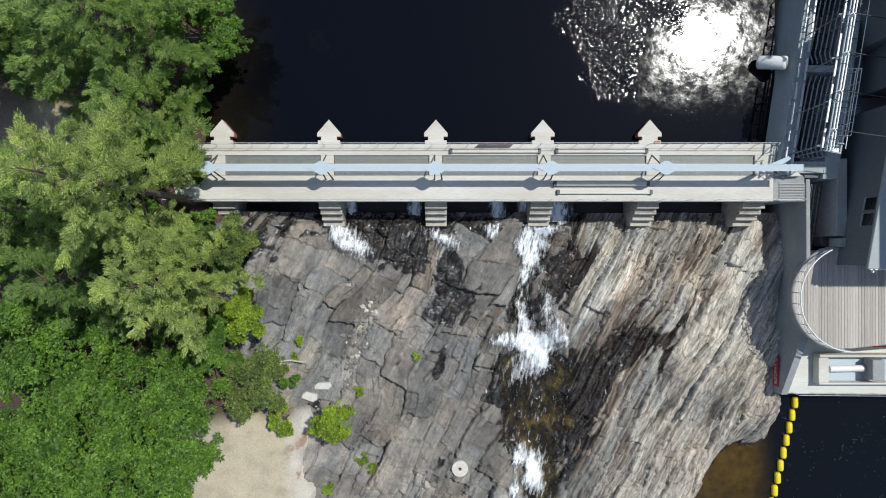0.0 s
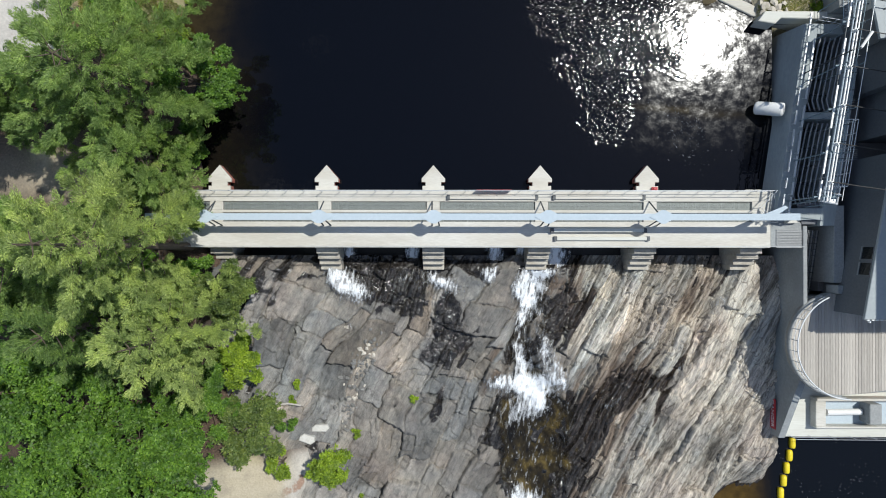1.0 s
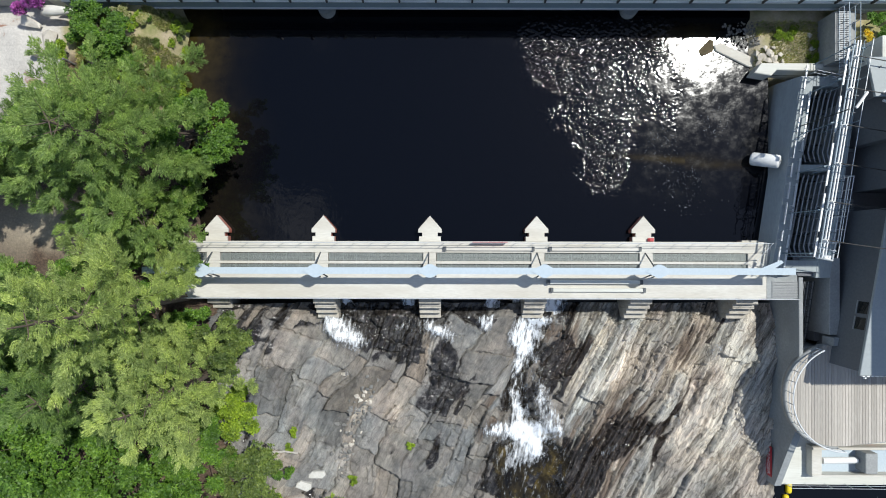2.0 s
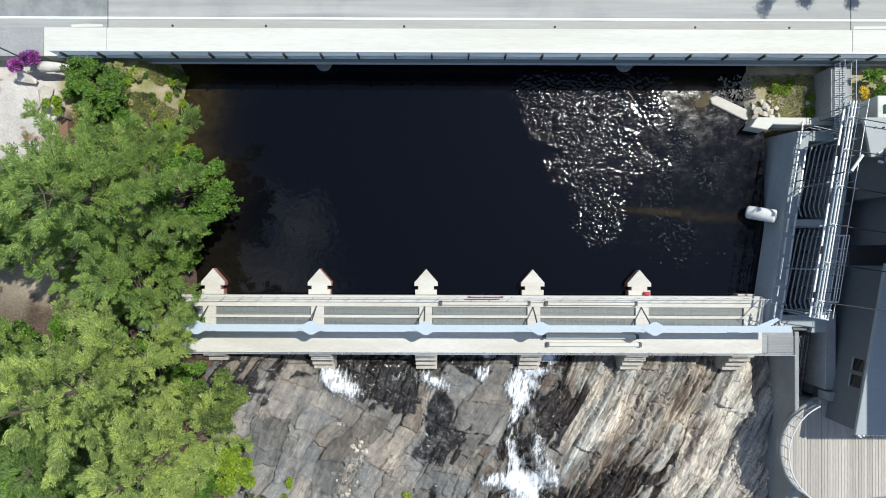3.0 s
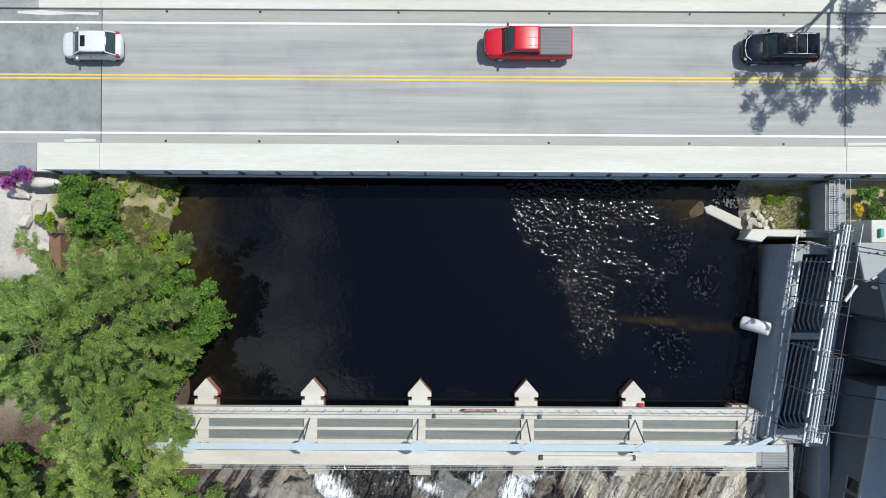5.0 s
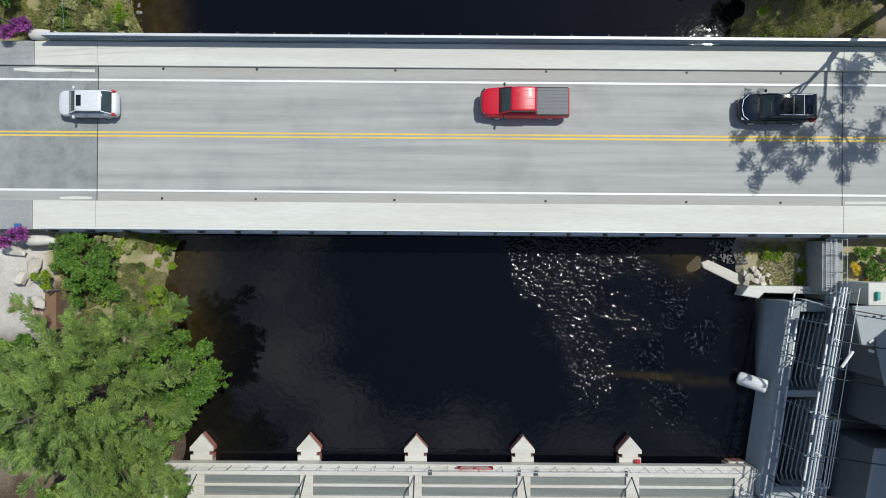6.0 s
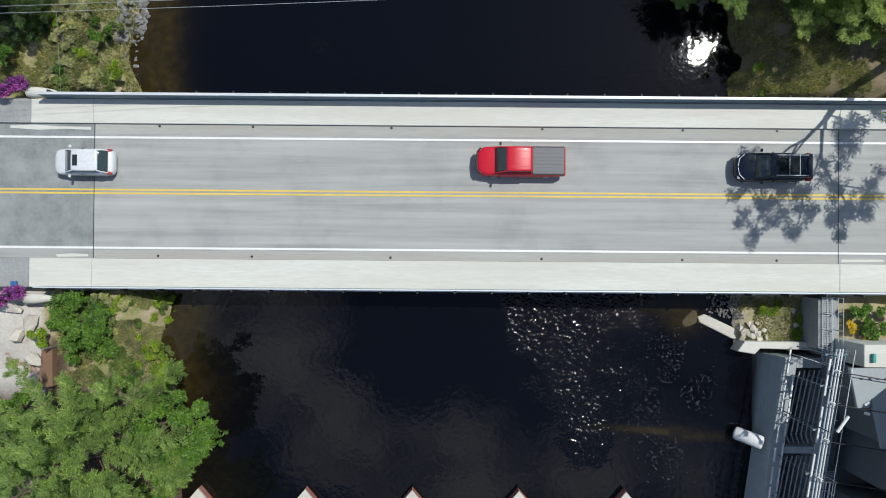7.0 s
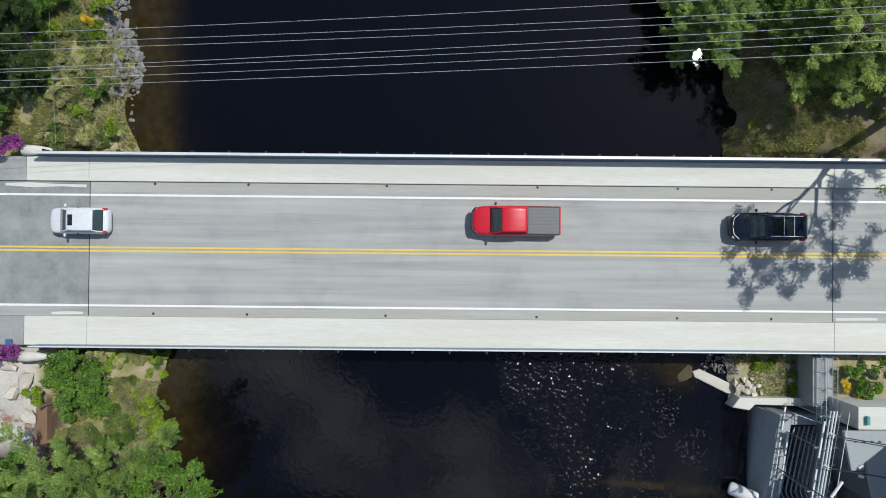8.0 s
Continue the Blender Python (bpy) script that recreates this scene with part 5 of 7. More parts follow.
# service walkway beside the gantry
cat = thing("service_walkway", (26.0, 8, 3.2), "steel grating walkway with pale handrails", "walkway")
for d, z in ((1.05, 6.2), (1.32, 6.2), (1.62, 6.25), (1.62, 5.7)):
    part("rail", bars([(gan(d, 7.3), 7.3, z), (gan(d, 11.6), 11.6, z)], r=0.028), STEEL_W, cat)
for y in (7.3, 11.6):
    part("end_rail", bars([(gan(0.2, y), y, 6.24), (gan(1.62, y), y, 6.24)], r=0.03), STEEL_W, cat)
for k in range(6):
    y = 7.3 + 0.86 * k
    part("post", bars([(gan(1.62, y), y, 1.2), (gan(1.62, y), y, 6.25)], r=0.03), STEEL_G, cat)
    part("crossbar", bars([(gan(0.9, y), y, 5.4), (gan(1.62, y), y, 5.4)], r=0.03), STEEL_G, cat)
step_ = thing("gantry_platform", (25.1, 6.6, 3.0), "small pale steel platform frame at the gantry's foot", "platform")
for a, b in (((24.55, 7.0), (25.75, 6.75)), ((24.45, 6.35), (25.55, 6.15)), ((25.75, 7.3), (25.5, 6.1)), ((24.7, 7.3), (24.45, 6.3))):
    part("beam", bars([(*a, 6.25), (*b, 6.25)], r=0.05, n=4), STEEL_W, step_)
bm = bmesh.new()
prism(bm, [(24.8, 6.3), (25.4, 6.2), (25.45, 6.45), (24.85, 6.55)], 6.2, 6.24)
part("plate", bm, STEEL_W, step_)
for a in ((24.5, 6.4), (25.5, 6.2)):
    part("leg", bars([(*a, 2.6), (*a, 6.25)], r=0.04), RAIL_S, step_)

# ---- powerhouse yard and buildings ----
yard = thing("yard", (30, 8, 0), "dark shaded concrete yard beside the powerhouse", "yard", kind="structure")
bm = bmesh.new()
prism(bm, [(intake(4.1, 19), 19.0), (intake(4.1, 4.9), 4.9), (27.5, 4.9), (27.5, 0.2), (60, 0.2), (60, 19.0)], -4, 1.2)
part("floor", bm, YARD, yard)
# the pit's deep shade is painted as a black floor
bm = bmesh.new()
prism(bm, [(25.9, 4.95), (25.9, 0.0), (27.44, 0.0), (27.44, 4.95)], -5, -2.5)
part("pit_floor", bm, SHADE_C, yard, "pit floor with deep shade in its black colour")
for y in (8.9, 14.0):
    bm = bmesh.new()
    for k in range(12):
        box(bm, 28.5, 30.3, y + 0.14 * k, y + 0.14 * k + 0.1, 1.2, 1.32)
    part("grate", bm, ROOF_M, yard, "pale ribbed hatch cover")
bm = bmesh.new()
prism(bm, [(25.5, 4.9), (25.55, -6.0), (25.85, -6.0), (25.8, 4.9)], -5, 2.7, 0.03)
part("training_wall", bm, CONCRETE_D, yard, "tall grey concrete training wall")
bm = bmesh.new()
loft(bm, [[(xw, y, z) for xw, z in ((25.75 - k, -5.0), (25.75 - k, zt), (26.25 - k, zt), (26.25 - k, -5.0))] for y, zt, k in ((-6.0, 2.0, 0.0), (-8.0, 0.9, 0.0), (-10.98, -0.35, 0.25))])
part("wing_wall", bm, CONCRETE_D, yard, "sloping grey concrete wing wall")
bm = bmesh.new()
prism(bm, [(23.22, 3.4), (25.4, 3.4), (25.4, 5.0), (24.2, 6.9), (23.22, 7.3)], -2, 2.68, 0.02)
part("end_slab", bm, CONCRETE_D, yard)
bm = bmesh.new()
for k in range(12):
    yy = 3.35 + k * 0.11
    box(bm, 23.6, 25.4, yy, yy + 0.05, 2.70, 2.76)
part("end_grating", bm, PIPE_G, yard, "steel grating over the pier end")
# pale wedge shaped like the triangle of sunlight on the slab
bm = bmesh.new()
prism(bm, [(24.25, 5.75), (24.95, 5.1), (24.15, 5.05)], 2.685, 3.1)
part("sunlit_wedge", bm, CONCRETE, yard)

bm = bmesh.new()
prism(bm, [(27.5, 6.3), (27.45, 0.9), (28.2, 0.9), (28.2, 6.3)], -2, 3.0, 0.03)
part("parapet", bm, CONCRETE_G, yard, "grey concrete parapet across the yard")
bm = bmesh.new()
box(bm, 27.55, 28.0, 0.15, 0.75, 2.0, 3.3, 0.04)
part("end_block", bm, CONCRETE_G, yard)
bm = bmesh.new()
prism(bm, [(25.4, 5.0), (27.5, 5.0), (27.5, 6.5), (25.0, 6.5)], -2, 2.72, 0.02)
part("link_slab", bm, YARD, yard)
pit = thing("pit_ladder", (26.4, 2, 0.5), "dark steel ladder racks in the pit beside the wall", "rack")
for k in range(8):
    part("rail", bars([(26.05 + 0.17 * k, 4.6, 2.4 - 0.1 * k), (25.95 + 0.17 * k, 0.0, 1.5 - 0.1 * k)], r=0.03), STEEL_D if k % 3 else PIPE_G, pit)
for k in range(11):
    part("rung", bars([(26.05, 4.5 - 0.42 * k, 2.3 - 0.08 * k), (27.2, 4.5 - 0.42 * k, 1.7 - 0.08 * k)], r=0.022), STEEL_D, pit)

# round timber-decked basin
ROUND = (28.15, -3.4)
basin = thing("surge_basin", (ROUND[0], ROUND[1], -4), "round concrete basin roofed with weathered planks", "basin")
bm = bmesh.new()
ring = [(ROUND[0] + 3.62 * math.cos(a), ROUND[1] + 3.62 * math.sin(a)) for a in np.linspace(math.pi * 0.52, math.pi * 1.50, 40)]
prism(bm, ring + [(40, -6.0), (40, 0.2)], 2.05, 2.66)
part("slab", bm, CONCRETE_D, basin)
bm = bmesh.new()
prism(bm, [(25.9, -6.2), (40, -6.2), (40, -0.1), (25.9, -0.1)], -5, 2.04)
part("base", bm, CONCRETE_D, basin)
bm = bmesh.new()
out = [[(ROUND[0] + r * math.cos(a), ROUND[1] + r * math.sin(a), z) for r, z in ((3.58, 2.4), (3.58, 2.86), (3.74, 2.86), (3.74, 2.4))] for a in np.linspace(math.pi * 0.62, math.pi * 1.5, 44)]
loft(bm, out)
part("rim", bm, CONCRETE_G, basin, "grey curved rim", True)
rim = [Vector((ROUND[0] + 3.66 * math.cos(a), ROUND[1] + 3.66 * math.sin(a), 2.86)) for a in np.linspace(math.pi * 0.635, math.pi * 1.5, 40)]
for z in (0.45, 0.9):
    part("hand_rail", bars([p + Vector((0, 0, z)) for p in rim], r=0.05 if z > 0.5 else 0.025), STEEL_W, basin)
for p in rim[::3]:
    part("rail_post", bars([p, p + Vector((0, 0, 0.9))], r=0.028), STEEL_G, basin)
x = ROUND[0] - 3.56
while x < 34:
    half = math.sqrt(max(0.05, 3.58 ** 2 - min(0, x + 0.1 - ROUND[0]) ** 2))
    hi = 0.1 if x > ROUND[0] - 0.6 else ROUND[1] + half
    bm = bmesh.new()
    box(bm, x, x + 0.185, ROUND[1] - half if x < ROUND[0] + 0.5 else -6.98 + 0.12 * (x - 28.65), hi, 2.665, 2.72 + rng.uniform(0, 0.012), 0.008)
    part("plank", bm, TIMBER, basin)
    x += 0.2

# southern landing with the warning sign
LAND = -0.55
landing = thing("landing", (30, -9, -4), "pale concrete landing with a sluice trough", "platform", kind="structure")
bm = bmesh.new()
prism(bm, [(26.26, -6.3), (26.26, -8.0), (26.02, -10.95), (45, -11.05), (45, -6.3)], -5, LAND, 0.02)
part("slab", bm, CONCRETE_W, landing)
for y0, y1, z1 in ((-8.05, -7.85, 0.9), (-10.1, -9.95, 0.8)):
    bm = bmesh.new()
    box(bm, 28.0, 40, y0, y1, LAND + 0.004, LAND + z1, 0.02)
    part("trough_wall", bm, CONCRETE, landing)
bm = bmesh.new()
box(bm, 28.0, 28.75, -9.95, -8.05, LAND + 0.004, LAND + 0.75, 0.03)
part("trough_end", bm, CONCRETE, landing)
bm = bmesh.new()
box(bm, 28.75, 40, -9.95, -8.05, LAND + 0.004, LAND + 0.05)
part("trough_floor", bm, STEEL_B, landing)
bm = bmesh.new()
tube(bm, [(29.0, -9.0, LAND + 0.4), (31.6, -8.95, LAND + 0.4)], 0.24, 12)
part("pipe", bm, WHITE_P, landing, "white pipe in the trough")
bm = bmesh.new()
box(bm, 31.7, 32.6, -9.7, -8.2, LAND + 0.06, LAND + 1.2, 0.04)
part("gate_frame", bm, CONCRETE_G, landing)
guard_rail("landing_railing", [(26.4, -10.85, LAND), (40, -10.95, LAND)], 1.0, 1.5, STEEL_G, "thin steel handrail on the landing's edge", 0.02)
sign = thing("warning_sign", (25.6, -9.4, -1.2), "red warning sign with white letters on the concrete wall", "sign")
NORMAL_X = 25.55
bm = bmesh.new()
box(bm, NORMAL_X - 0.04, NORMAL_X, -10.5, -8.2, -1.75, -0.75)
part("board", bm, SIGN_RED, sign)
cu = bpy.data.curves.new("lettering", "FONT")
cu.body, cu.size, cu.align_x, cu.align_y, cu.extrude = "DANGER", 0.52, "CENTER", "CENTER", 0.005
tmp = new("lettering_curve", cu)
tmp_me = bpy.data.meshes.new_from_object(tmp)
bpy.data.objects.remove(tmp)
tmp_me.transform(Matrix.Translation((NORMAL_X - 0.05, -9.35, -1.15)) @ Matrix(((0, 0, -1, 0), (-1, 0, 0, 0), (0, 1, 0, 0), (0, 0, 0, 1))))
tmp_me.materials.append(WHITE_P)
lettering = new("lettering", tmp_me)
lettering.parent, lettering.matrix_parent_inverse = sign, Matrix.Translation(-sign.location)
bm = bmesh.new()
for k, w in enumerate((0.9, 1.5)):
    box(bm, NORMAL_X - 0.046, NORMAL_X - 0.04, -9.35 - w / 2, -9.35 + w / 2, -1.66 + 0.13 * k, -1.6 + 0.13 * k)
part("small_print", bm, WHITE_P, sign, "two bars of small white print")
bm = bmesh.new()
box(bm, 32.2, 33.3, -7.35, -7.1, LAND + 0.004, 0.1, 0.06)
whole("life_ring_box", bm, plain("red_orange_plastic", (0.6, 0.06, 0.03), 0.5), "orange rescue float on the landing wall", "float")

# powerhouse
house = thing("powerhouse", (34, 10, 0), "grey powerhouse with flat sheet roofs", "building")
bm = bmesh.new()
prism(bm, [(27.62, -1.1), (45, -1.1), (45, 9.6), (29.52, 9.6)], 1.0, 6.0)
low = part("low_wall", bm, WALL_M, house)
for y in (1.95, 3.0):
    xw = 27.62 + (y + 1.2) * 0.176
    m_ = Matrix.Translation((xw, y, 0)) @ Matrix.Rotation(radians(-10), 4, "Z")
    pane = part("window", box(bmesh.new(), -0.02, 0.03, -0.40, 0.40, 4.55, 5.5, 0.0, m_), GLASS_D, house, "dark window pane")
    part("sill", box(bmesh.new(), -0.08, 0.03, -0.46, 0.46, 4.46, 4.546, 0.0, m_), CONCRETE_G, pane)
bm = bmesh.new()
prism(bm, [(27.32, -1.28), (45, -1.28), (45, 9.8), (29.27, 9.8)], 6.0, 6.2, 0.03)
part("low_roof", bm, ROOF_M, house)
bm = bmesh.new()
prism(bm, [(33.4, 2.9), (60, 2.9), (60, 19.3), (33.4, 19.3)], 1.0, 18.0)
part("main_wall", bm, WALL_M, house)
# assumed tall block, added to throw shade on the intake wall's top
bm = bmesh.new()
prism(bm, [(30.1, 11.0), (33.38, 11.0), (33.38, 19.3), (31.35, 19.3)], 1.0, 18.15)
part("shade_bay_wall", bm, WALL_M, house)
bm = bmesh.new()
prism(bm, [(33.3, 2.8), (60, 2.8), (60, 19.4), (33.3, 19.4)], 18.0, 18.2)
part("main_roof", bm, ROOF_M, house)
bm = bmesh.new()
prism(bm, [(28.0, 18.9), (28.3, 16.7), (28.9, 16.9), (29.7, 14.2), (45, 14.2), (45, 18.9)], 1.0, 6.8)
part("north_wall", bm, WALL_M, house)
bm = bmesh.new()
prism(bm, [(27.25, 19.05), (27.75, 16.55), (28.5, 16.55), (28.62, 17.1), (29.3, 14.0), (45, 14.0), (45, 19.05)], 6.8, 7.0, 0.02)
part("north_roof", bm, ROOF_M, house)
for k in range(8):
    bm = bmesh.new()
    tube(bm, [(28.0 + 0.5 * k, 18.4, 7.0), (28.0 + 0.5 * k, 18.4, 7.12)], 0.05, 8)
    part("roof_vent", bm, STEEL_D, house)
for y in (-1.42,):
    bm = bmesh.new()
    for k in range(14):
        box(bm, 27.5 + 0.3 * k, 27.66 + 0.3 * k, -1.36, -1.285, 6.05, 6.19)
    part("eave_cleats", bm, WHITE_P, house)
flood = thing("floodlight", (27.8, -1.4, 5.9), "small white floodlight under the powerhouse eave", "lamp")
part("head", bars([(27.8, -1.3, 5.95), (27.85, -1.5, 5.9)], r=0.1), WHITE_P, flood)
twin = thing("floodlight", (28.3, 16.7, 7.0), "twin white floodlight on the powerhouse roof edge", "lamp")
for dy in (-0.15, 0.15):
    part("head", bars([(28.15, 16.5 + dy * 1.6, 7.08), (28.42, 16.55 + dy * 2.4, 7.1)], r=0.09), WHITE_P, twin)

# ---- east bank beside the bridge ----
bm = bmesh.new()
prism(bm, [(20.0, 21.65), (20.15, 21.25), (22.5, 20.1), (22.95, 20.05), (22.9, 20.75), (20.5, 21.85)], -2, 1.6, 0.05)
whole("wing_wall", bm, CONCRETE, "pale broken concrete wing wall at the water", "wall", kind="structure")
bm = bmesh.new()
prism(bm, [(22.4, 19.35), (23.6, 19.15), (24.0, 19.55), (29.1, 19.45), (29.1, 20.02), (22.9, 20.05)], -2, 2.62, 0.05)
whole("cross_wall", bm, CONCRETE_W, "pale concrete wall between the intake and the bank", "wall", kind="structure")
bm = bmesh.new()
box(bm, 27.25, 28.6, 19.8, 23.2, 0, 3.9)
whole("retaining_wall", bm, CONCRETE_G, "grey concrete retaining wall beside the footbridge", "wall", kind="structure")
bm = bmesh.new()
box(bm, 28.35, 45, 19.06, 20.5, 0, 6.75, 0.03)
whole("loading_ledge", bm, CONCRETE_W, "pale concrete ledge before the powerhouse roof", "ledge", kind="structure")
foot = thing("footbridge", (27.8, 21.3, 4.0), "narrow galvanised steel footbridge with handrails", "footbridge")
bm = bmesh.new()
for k in range(30):
    box(bm, 27.45, 28.15, 19.0 + 0.15 * k, 19.1 + 0.15 * k, 3.98, 4.03)
part("treads", bm, PIPE_G, foot)
for x in (27.42, 28.18):
    for z in (4.05, 4.55, 5.05):
        part("rail", bars([(x, 18.9, z), (x, 23.3, z)], r=0.022), STEEL_B, foot)
    for k in range(5):
        part("post", bars([(x, 18.9 + 1.1 * k, 4.0), (x, 18.9 + 1.1 * k, 5.05)], r=0.03), STEEL_G, foot)
guard_rail("stair_railing", [(26.2, 19.2, 2.7), (28.9, 18.3, 3.6), (29.0, 17.4, 3.6)], 1.0, 0.5, STEEL_G, "steel handrails of the stair beside the gantry", 0.025)
bm = bmesh.new()
box(bm, 28.75, 28.97, 19.4, 19.95, 6.76, 6.98, 0.03)
whole("teal_crate", bm, plain("teal_paint", (0.05, 0.32, 0.28), 0.5), "small teal crate on the concrete ledge", "crate")


def boulder(x, y, z, sx, sy, sz, material, label, name="stone", group=""):
    """A rough stone with broken faces."""
    bm = bmesh.new()
    turn = Matrix.Rotation(rng.uniform(0, math.tau), 4, "Z") @ Matrix.Rotation(rng.normal(0, 0.25), 4, "X")
    for q in spread(15):
        q = Vector(tuple(q / max(abs(q) ** 0.8)))
        bm.verts.new(turn @ Vector((q.x * sx * 0.74, q.y * sy * 0.74, q.z * sz * 0.62)) * rng.uniform(0.86, 1.08) + Vector((x, y, z)))
    bmesh.ops.convex_hull(bm, input=bm.verts[:])
    bmesh.ops.delete(bm, geom=[v for v in bm.verts if not v.link_faces], context="VERTS")
    bmesh.ops.recalc_face_normals(bm, faces=bm.faces[:])
    return whole(name, bm, material, label, "stone", group)


LEDGE = surface("brown_wet_stone", (0.11, 0.085, 0.04), (0.055, 0.042, 0.02), 0.85, fine=5, coarse=1.0)
boulder(19.3, 21.9, POOL - 0.09, 1.0, 1.2, 0.24, LEDGE, "flat brown rock awash beside the wing wall", "ledge_rock")
bm = bmesh.new()
prism(bm, [(23.2, 21.5), (23.5, 21.5), (23.56, 22.15), (23.3, 22.2)], 1.0, 1.9, 0.03)
whole("marker_post", bm, CONCRETE_W, "pale tilted concrete block on the grassy bank", "block")
for x, y, s in ((23.2, 20.6, 0.5), (23.7, 20.9, 0.42), (23.6, 20.3, 0.45), (24.1, 20.5, 0.4), (22.9, 20.9, 0.36), (24.5, 20.8, 0.3), (23.4, 21.2, 0.3), (24.2, 20.15, 0.36), (23.1, 20.25, 0.35), (24.7, 20.3, 0.25), (26.6, 22.2, 0.3), (26.8, 21.2, 0.3), (24.0, 21.3, 0.22), (23.9, 20.75, 0.3)):
    boulder(x, y, float(ground_z(np.array([x]), np.array([y]))[0]) + 0.12, s, s * 0.8, s * 0.6, STONE_P, "pale broken rock on the bank behind the wall", "bank_rock", "bank rocks")
rubble_rng = np.random.default_rng(3)
for k in range(150):
    x, y = 20.7 + rubble_rng.uniform(0, 2.4), 21.6 + rubble_rng.uniform(0, 1.7)
    s = rubble_rng.uniform(0.05, 0.14)
    boulder(x, y, 1.5 + 0.2 * (x - 20.9), s, s, s * 0.8, STONE_G, "small pale rubble stone at the waterline", "rubble_stone", "rubble at the wing wall")
for k in range(230):
    thick = k < 170
    y = rubble_rng.uniform(40.9, 48.6) if thick else rubble_rng.uniform(38.6, 49.0)
    edge = float(bank_west(np.array(y)))
    x = edge + (rubble_rng.uniform(-1.15, 0.2) if thick else rubble_rng.normal(-0.15, 0.3))
    s = rubble_rng.uniform(0.16, 0.46) * (1.0 if thick else 0.7)
    boulder(x, y, max(POOL - 0.06, float(ground_z(np.array([x]), np.array([y]))[0]) + 0.12 * s), s * 1.2, s * 0.85, s * 0.65, STONE_G, "angular grey riprap stone on the river bank", "riprap_stone", "riprap on the bank")
for x, y, s in ((-19.3, 21.5, 0.5), (-18.8, 21.2, 0.4), (-19.1, 22.0, 0.35), (-18.6, 21.7, 0.3)):
    boulder(x, y, POOL + 0.1, s, s * 0.7, s * 0.6, STONE_P, "pale stone at the edge of the pond", "bank_rock", "bank rocks")
for x, y, z, sx, sy in ((-1.1, -18.2, -1.5, 0.6, 0.45), (-7.1, -2.7, -1.0, 0.35, 0.5), (-6.4, -5.4, -0.95, 0.45, 0.35), (-5.4, -4.3, -0.95, 0.7, 0.35)):
    boulder(x, y, z, sx, sy, 0.35, STONE_P, "pale loose boulder on the ledges", "loose_boulder", "loose boulders")
for k in range(110):
    along = rubble_rng.uniform(0, 1)
    x, y = -5.2 - 2.6 * along + rubble_rng.normal(0, 0.55), -3.4 - 7.2 * along + rubble_rng.normal(0, 0.7)
    s = rubble_rng.uniform(0.1, 0.3)
    boulder(x, y, float(rock_z(np.array(x), np.array(y))) + s * 0.3, s, s * 0.75, s * 0.6, STONE_P if k % 5 == 0 else STONE_G, "broken stone in a joint of the ledges", "broken_stone", "broken stones")
for x, y, sx, sy in ((-26.5, 21.0, 0.75, 1.0), (-27.3, 20.3, 0.5, 0.6), (-26.2, 18.7, 0.55, 0.9), (-27.6, 22.2, 0.9, 0.5)):
    boulder(x, y, 4.1, sx, sy, 0.5, STONE_P, "large pale boulder edging the plaza", "plaza_boulder", "plaza boulders")
for x, y, turn_, long_, wide_s in ((-9.2, -10.5, 4, 0.66, 0.29), (-10.15, -11.25, -14, 0.60, 0.33)):
    bm = bmesh.new()
    zs = float(rock_z(np.array(x), np.array(y)))
    m_ = Matrix.Translation((x, y, 0)) @ Matrix.Rotation(radians(turn_), 4, "Z")
    prism(bm, [(-long_, -wide_s * 0.7), (long_ * 0.6, -wide_s), (long_, -wide_s * 0.2), (long_ * 0.85, wide_s * 0.9), (-long_ * 0.55, wide_s), (-long_ * 0.95, wide_s * 0.3)], zs - 0.25, zs + 0.32, 0.06, m_)
    whole("slab_stone", bm, STONE_W, "white angular slab of stone beside the bush", "stone", "slab stones")
bm = bmesh.new()
prism(bm, [(-26.0, 16.6), (-25.0, 16.8), (-25.05, 19.5), (-25.75, 19.7)], 3.2, 3.92, 0.02)
whole("mulch_bed", bm, surface("brown_bark_mulch", (0.26, 0.15, 0.09), (0.14, 0.085, 0.055), 0.95, fine=16, coarse=2.0, relief=0.9), "bare brown mulch bed beside the plaza", "flower bed")
whole("bed_post", bars([(-25.0, 19.5, 3.4), (-25.0, 19.5, 4.9)], r=0.07, n=8), STONE_G, "short grey post at the corner of the mulch bed", "post")
# millstone left on the ledge
bm = bmesh.new()
zz = float(rock_z(np.array(1.3), np.array(-16.7))) + 0.05
outer = [[(1.28 + r * math.cos(a), -16.72 + r * math.sin(a), z) for r, z in ((0.13, zz), (0.58, zz), (0.62, zz + 0.05), (0.62, zz + 0.26), (0.57, zz + 0.3), (0.13, zz + 0.3))] for a in np.linspace(0, math.tau, 33)]
loft(bm, outer)
whole("millstone", bm, STONE_P, "pale round millstone with a square hole lying on the ledge", "millstone")
drift = thing("driftwood", (-11.5, -8.0, 0), "bleached bare branch lying across the ledge", "branch")
part("stem", bars([(-13.8, -8.6, 0.6), (-12.4, -8.35, 0.35), (-11.3, -8.3, 0.2), (-10.4, -8.45, 0.15)], r=0.07), DEADWOOD, drift)
part("twig", bars([(-12.4, -8.35, 0.35), (-11.8, -8.0, 0.5)], r=0.03), DEADWOOD, drift)

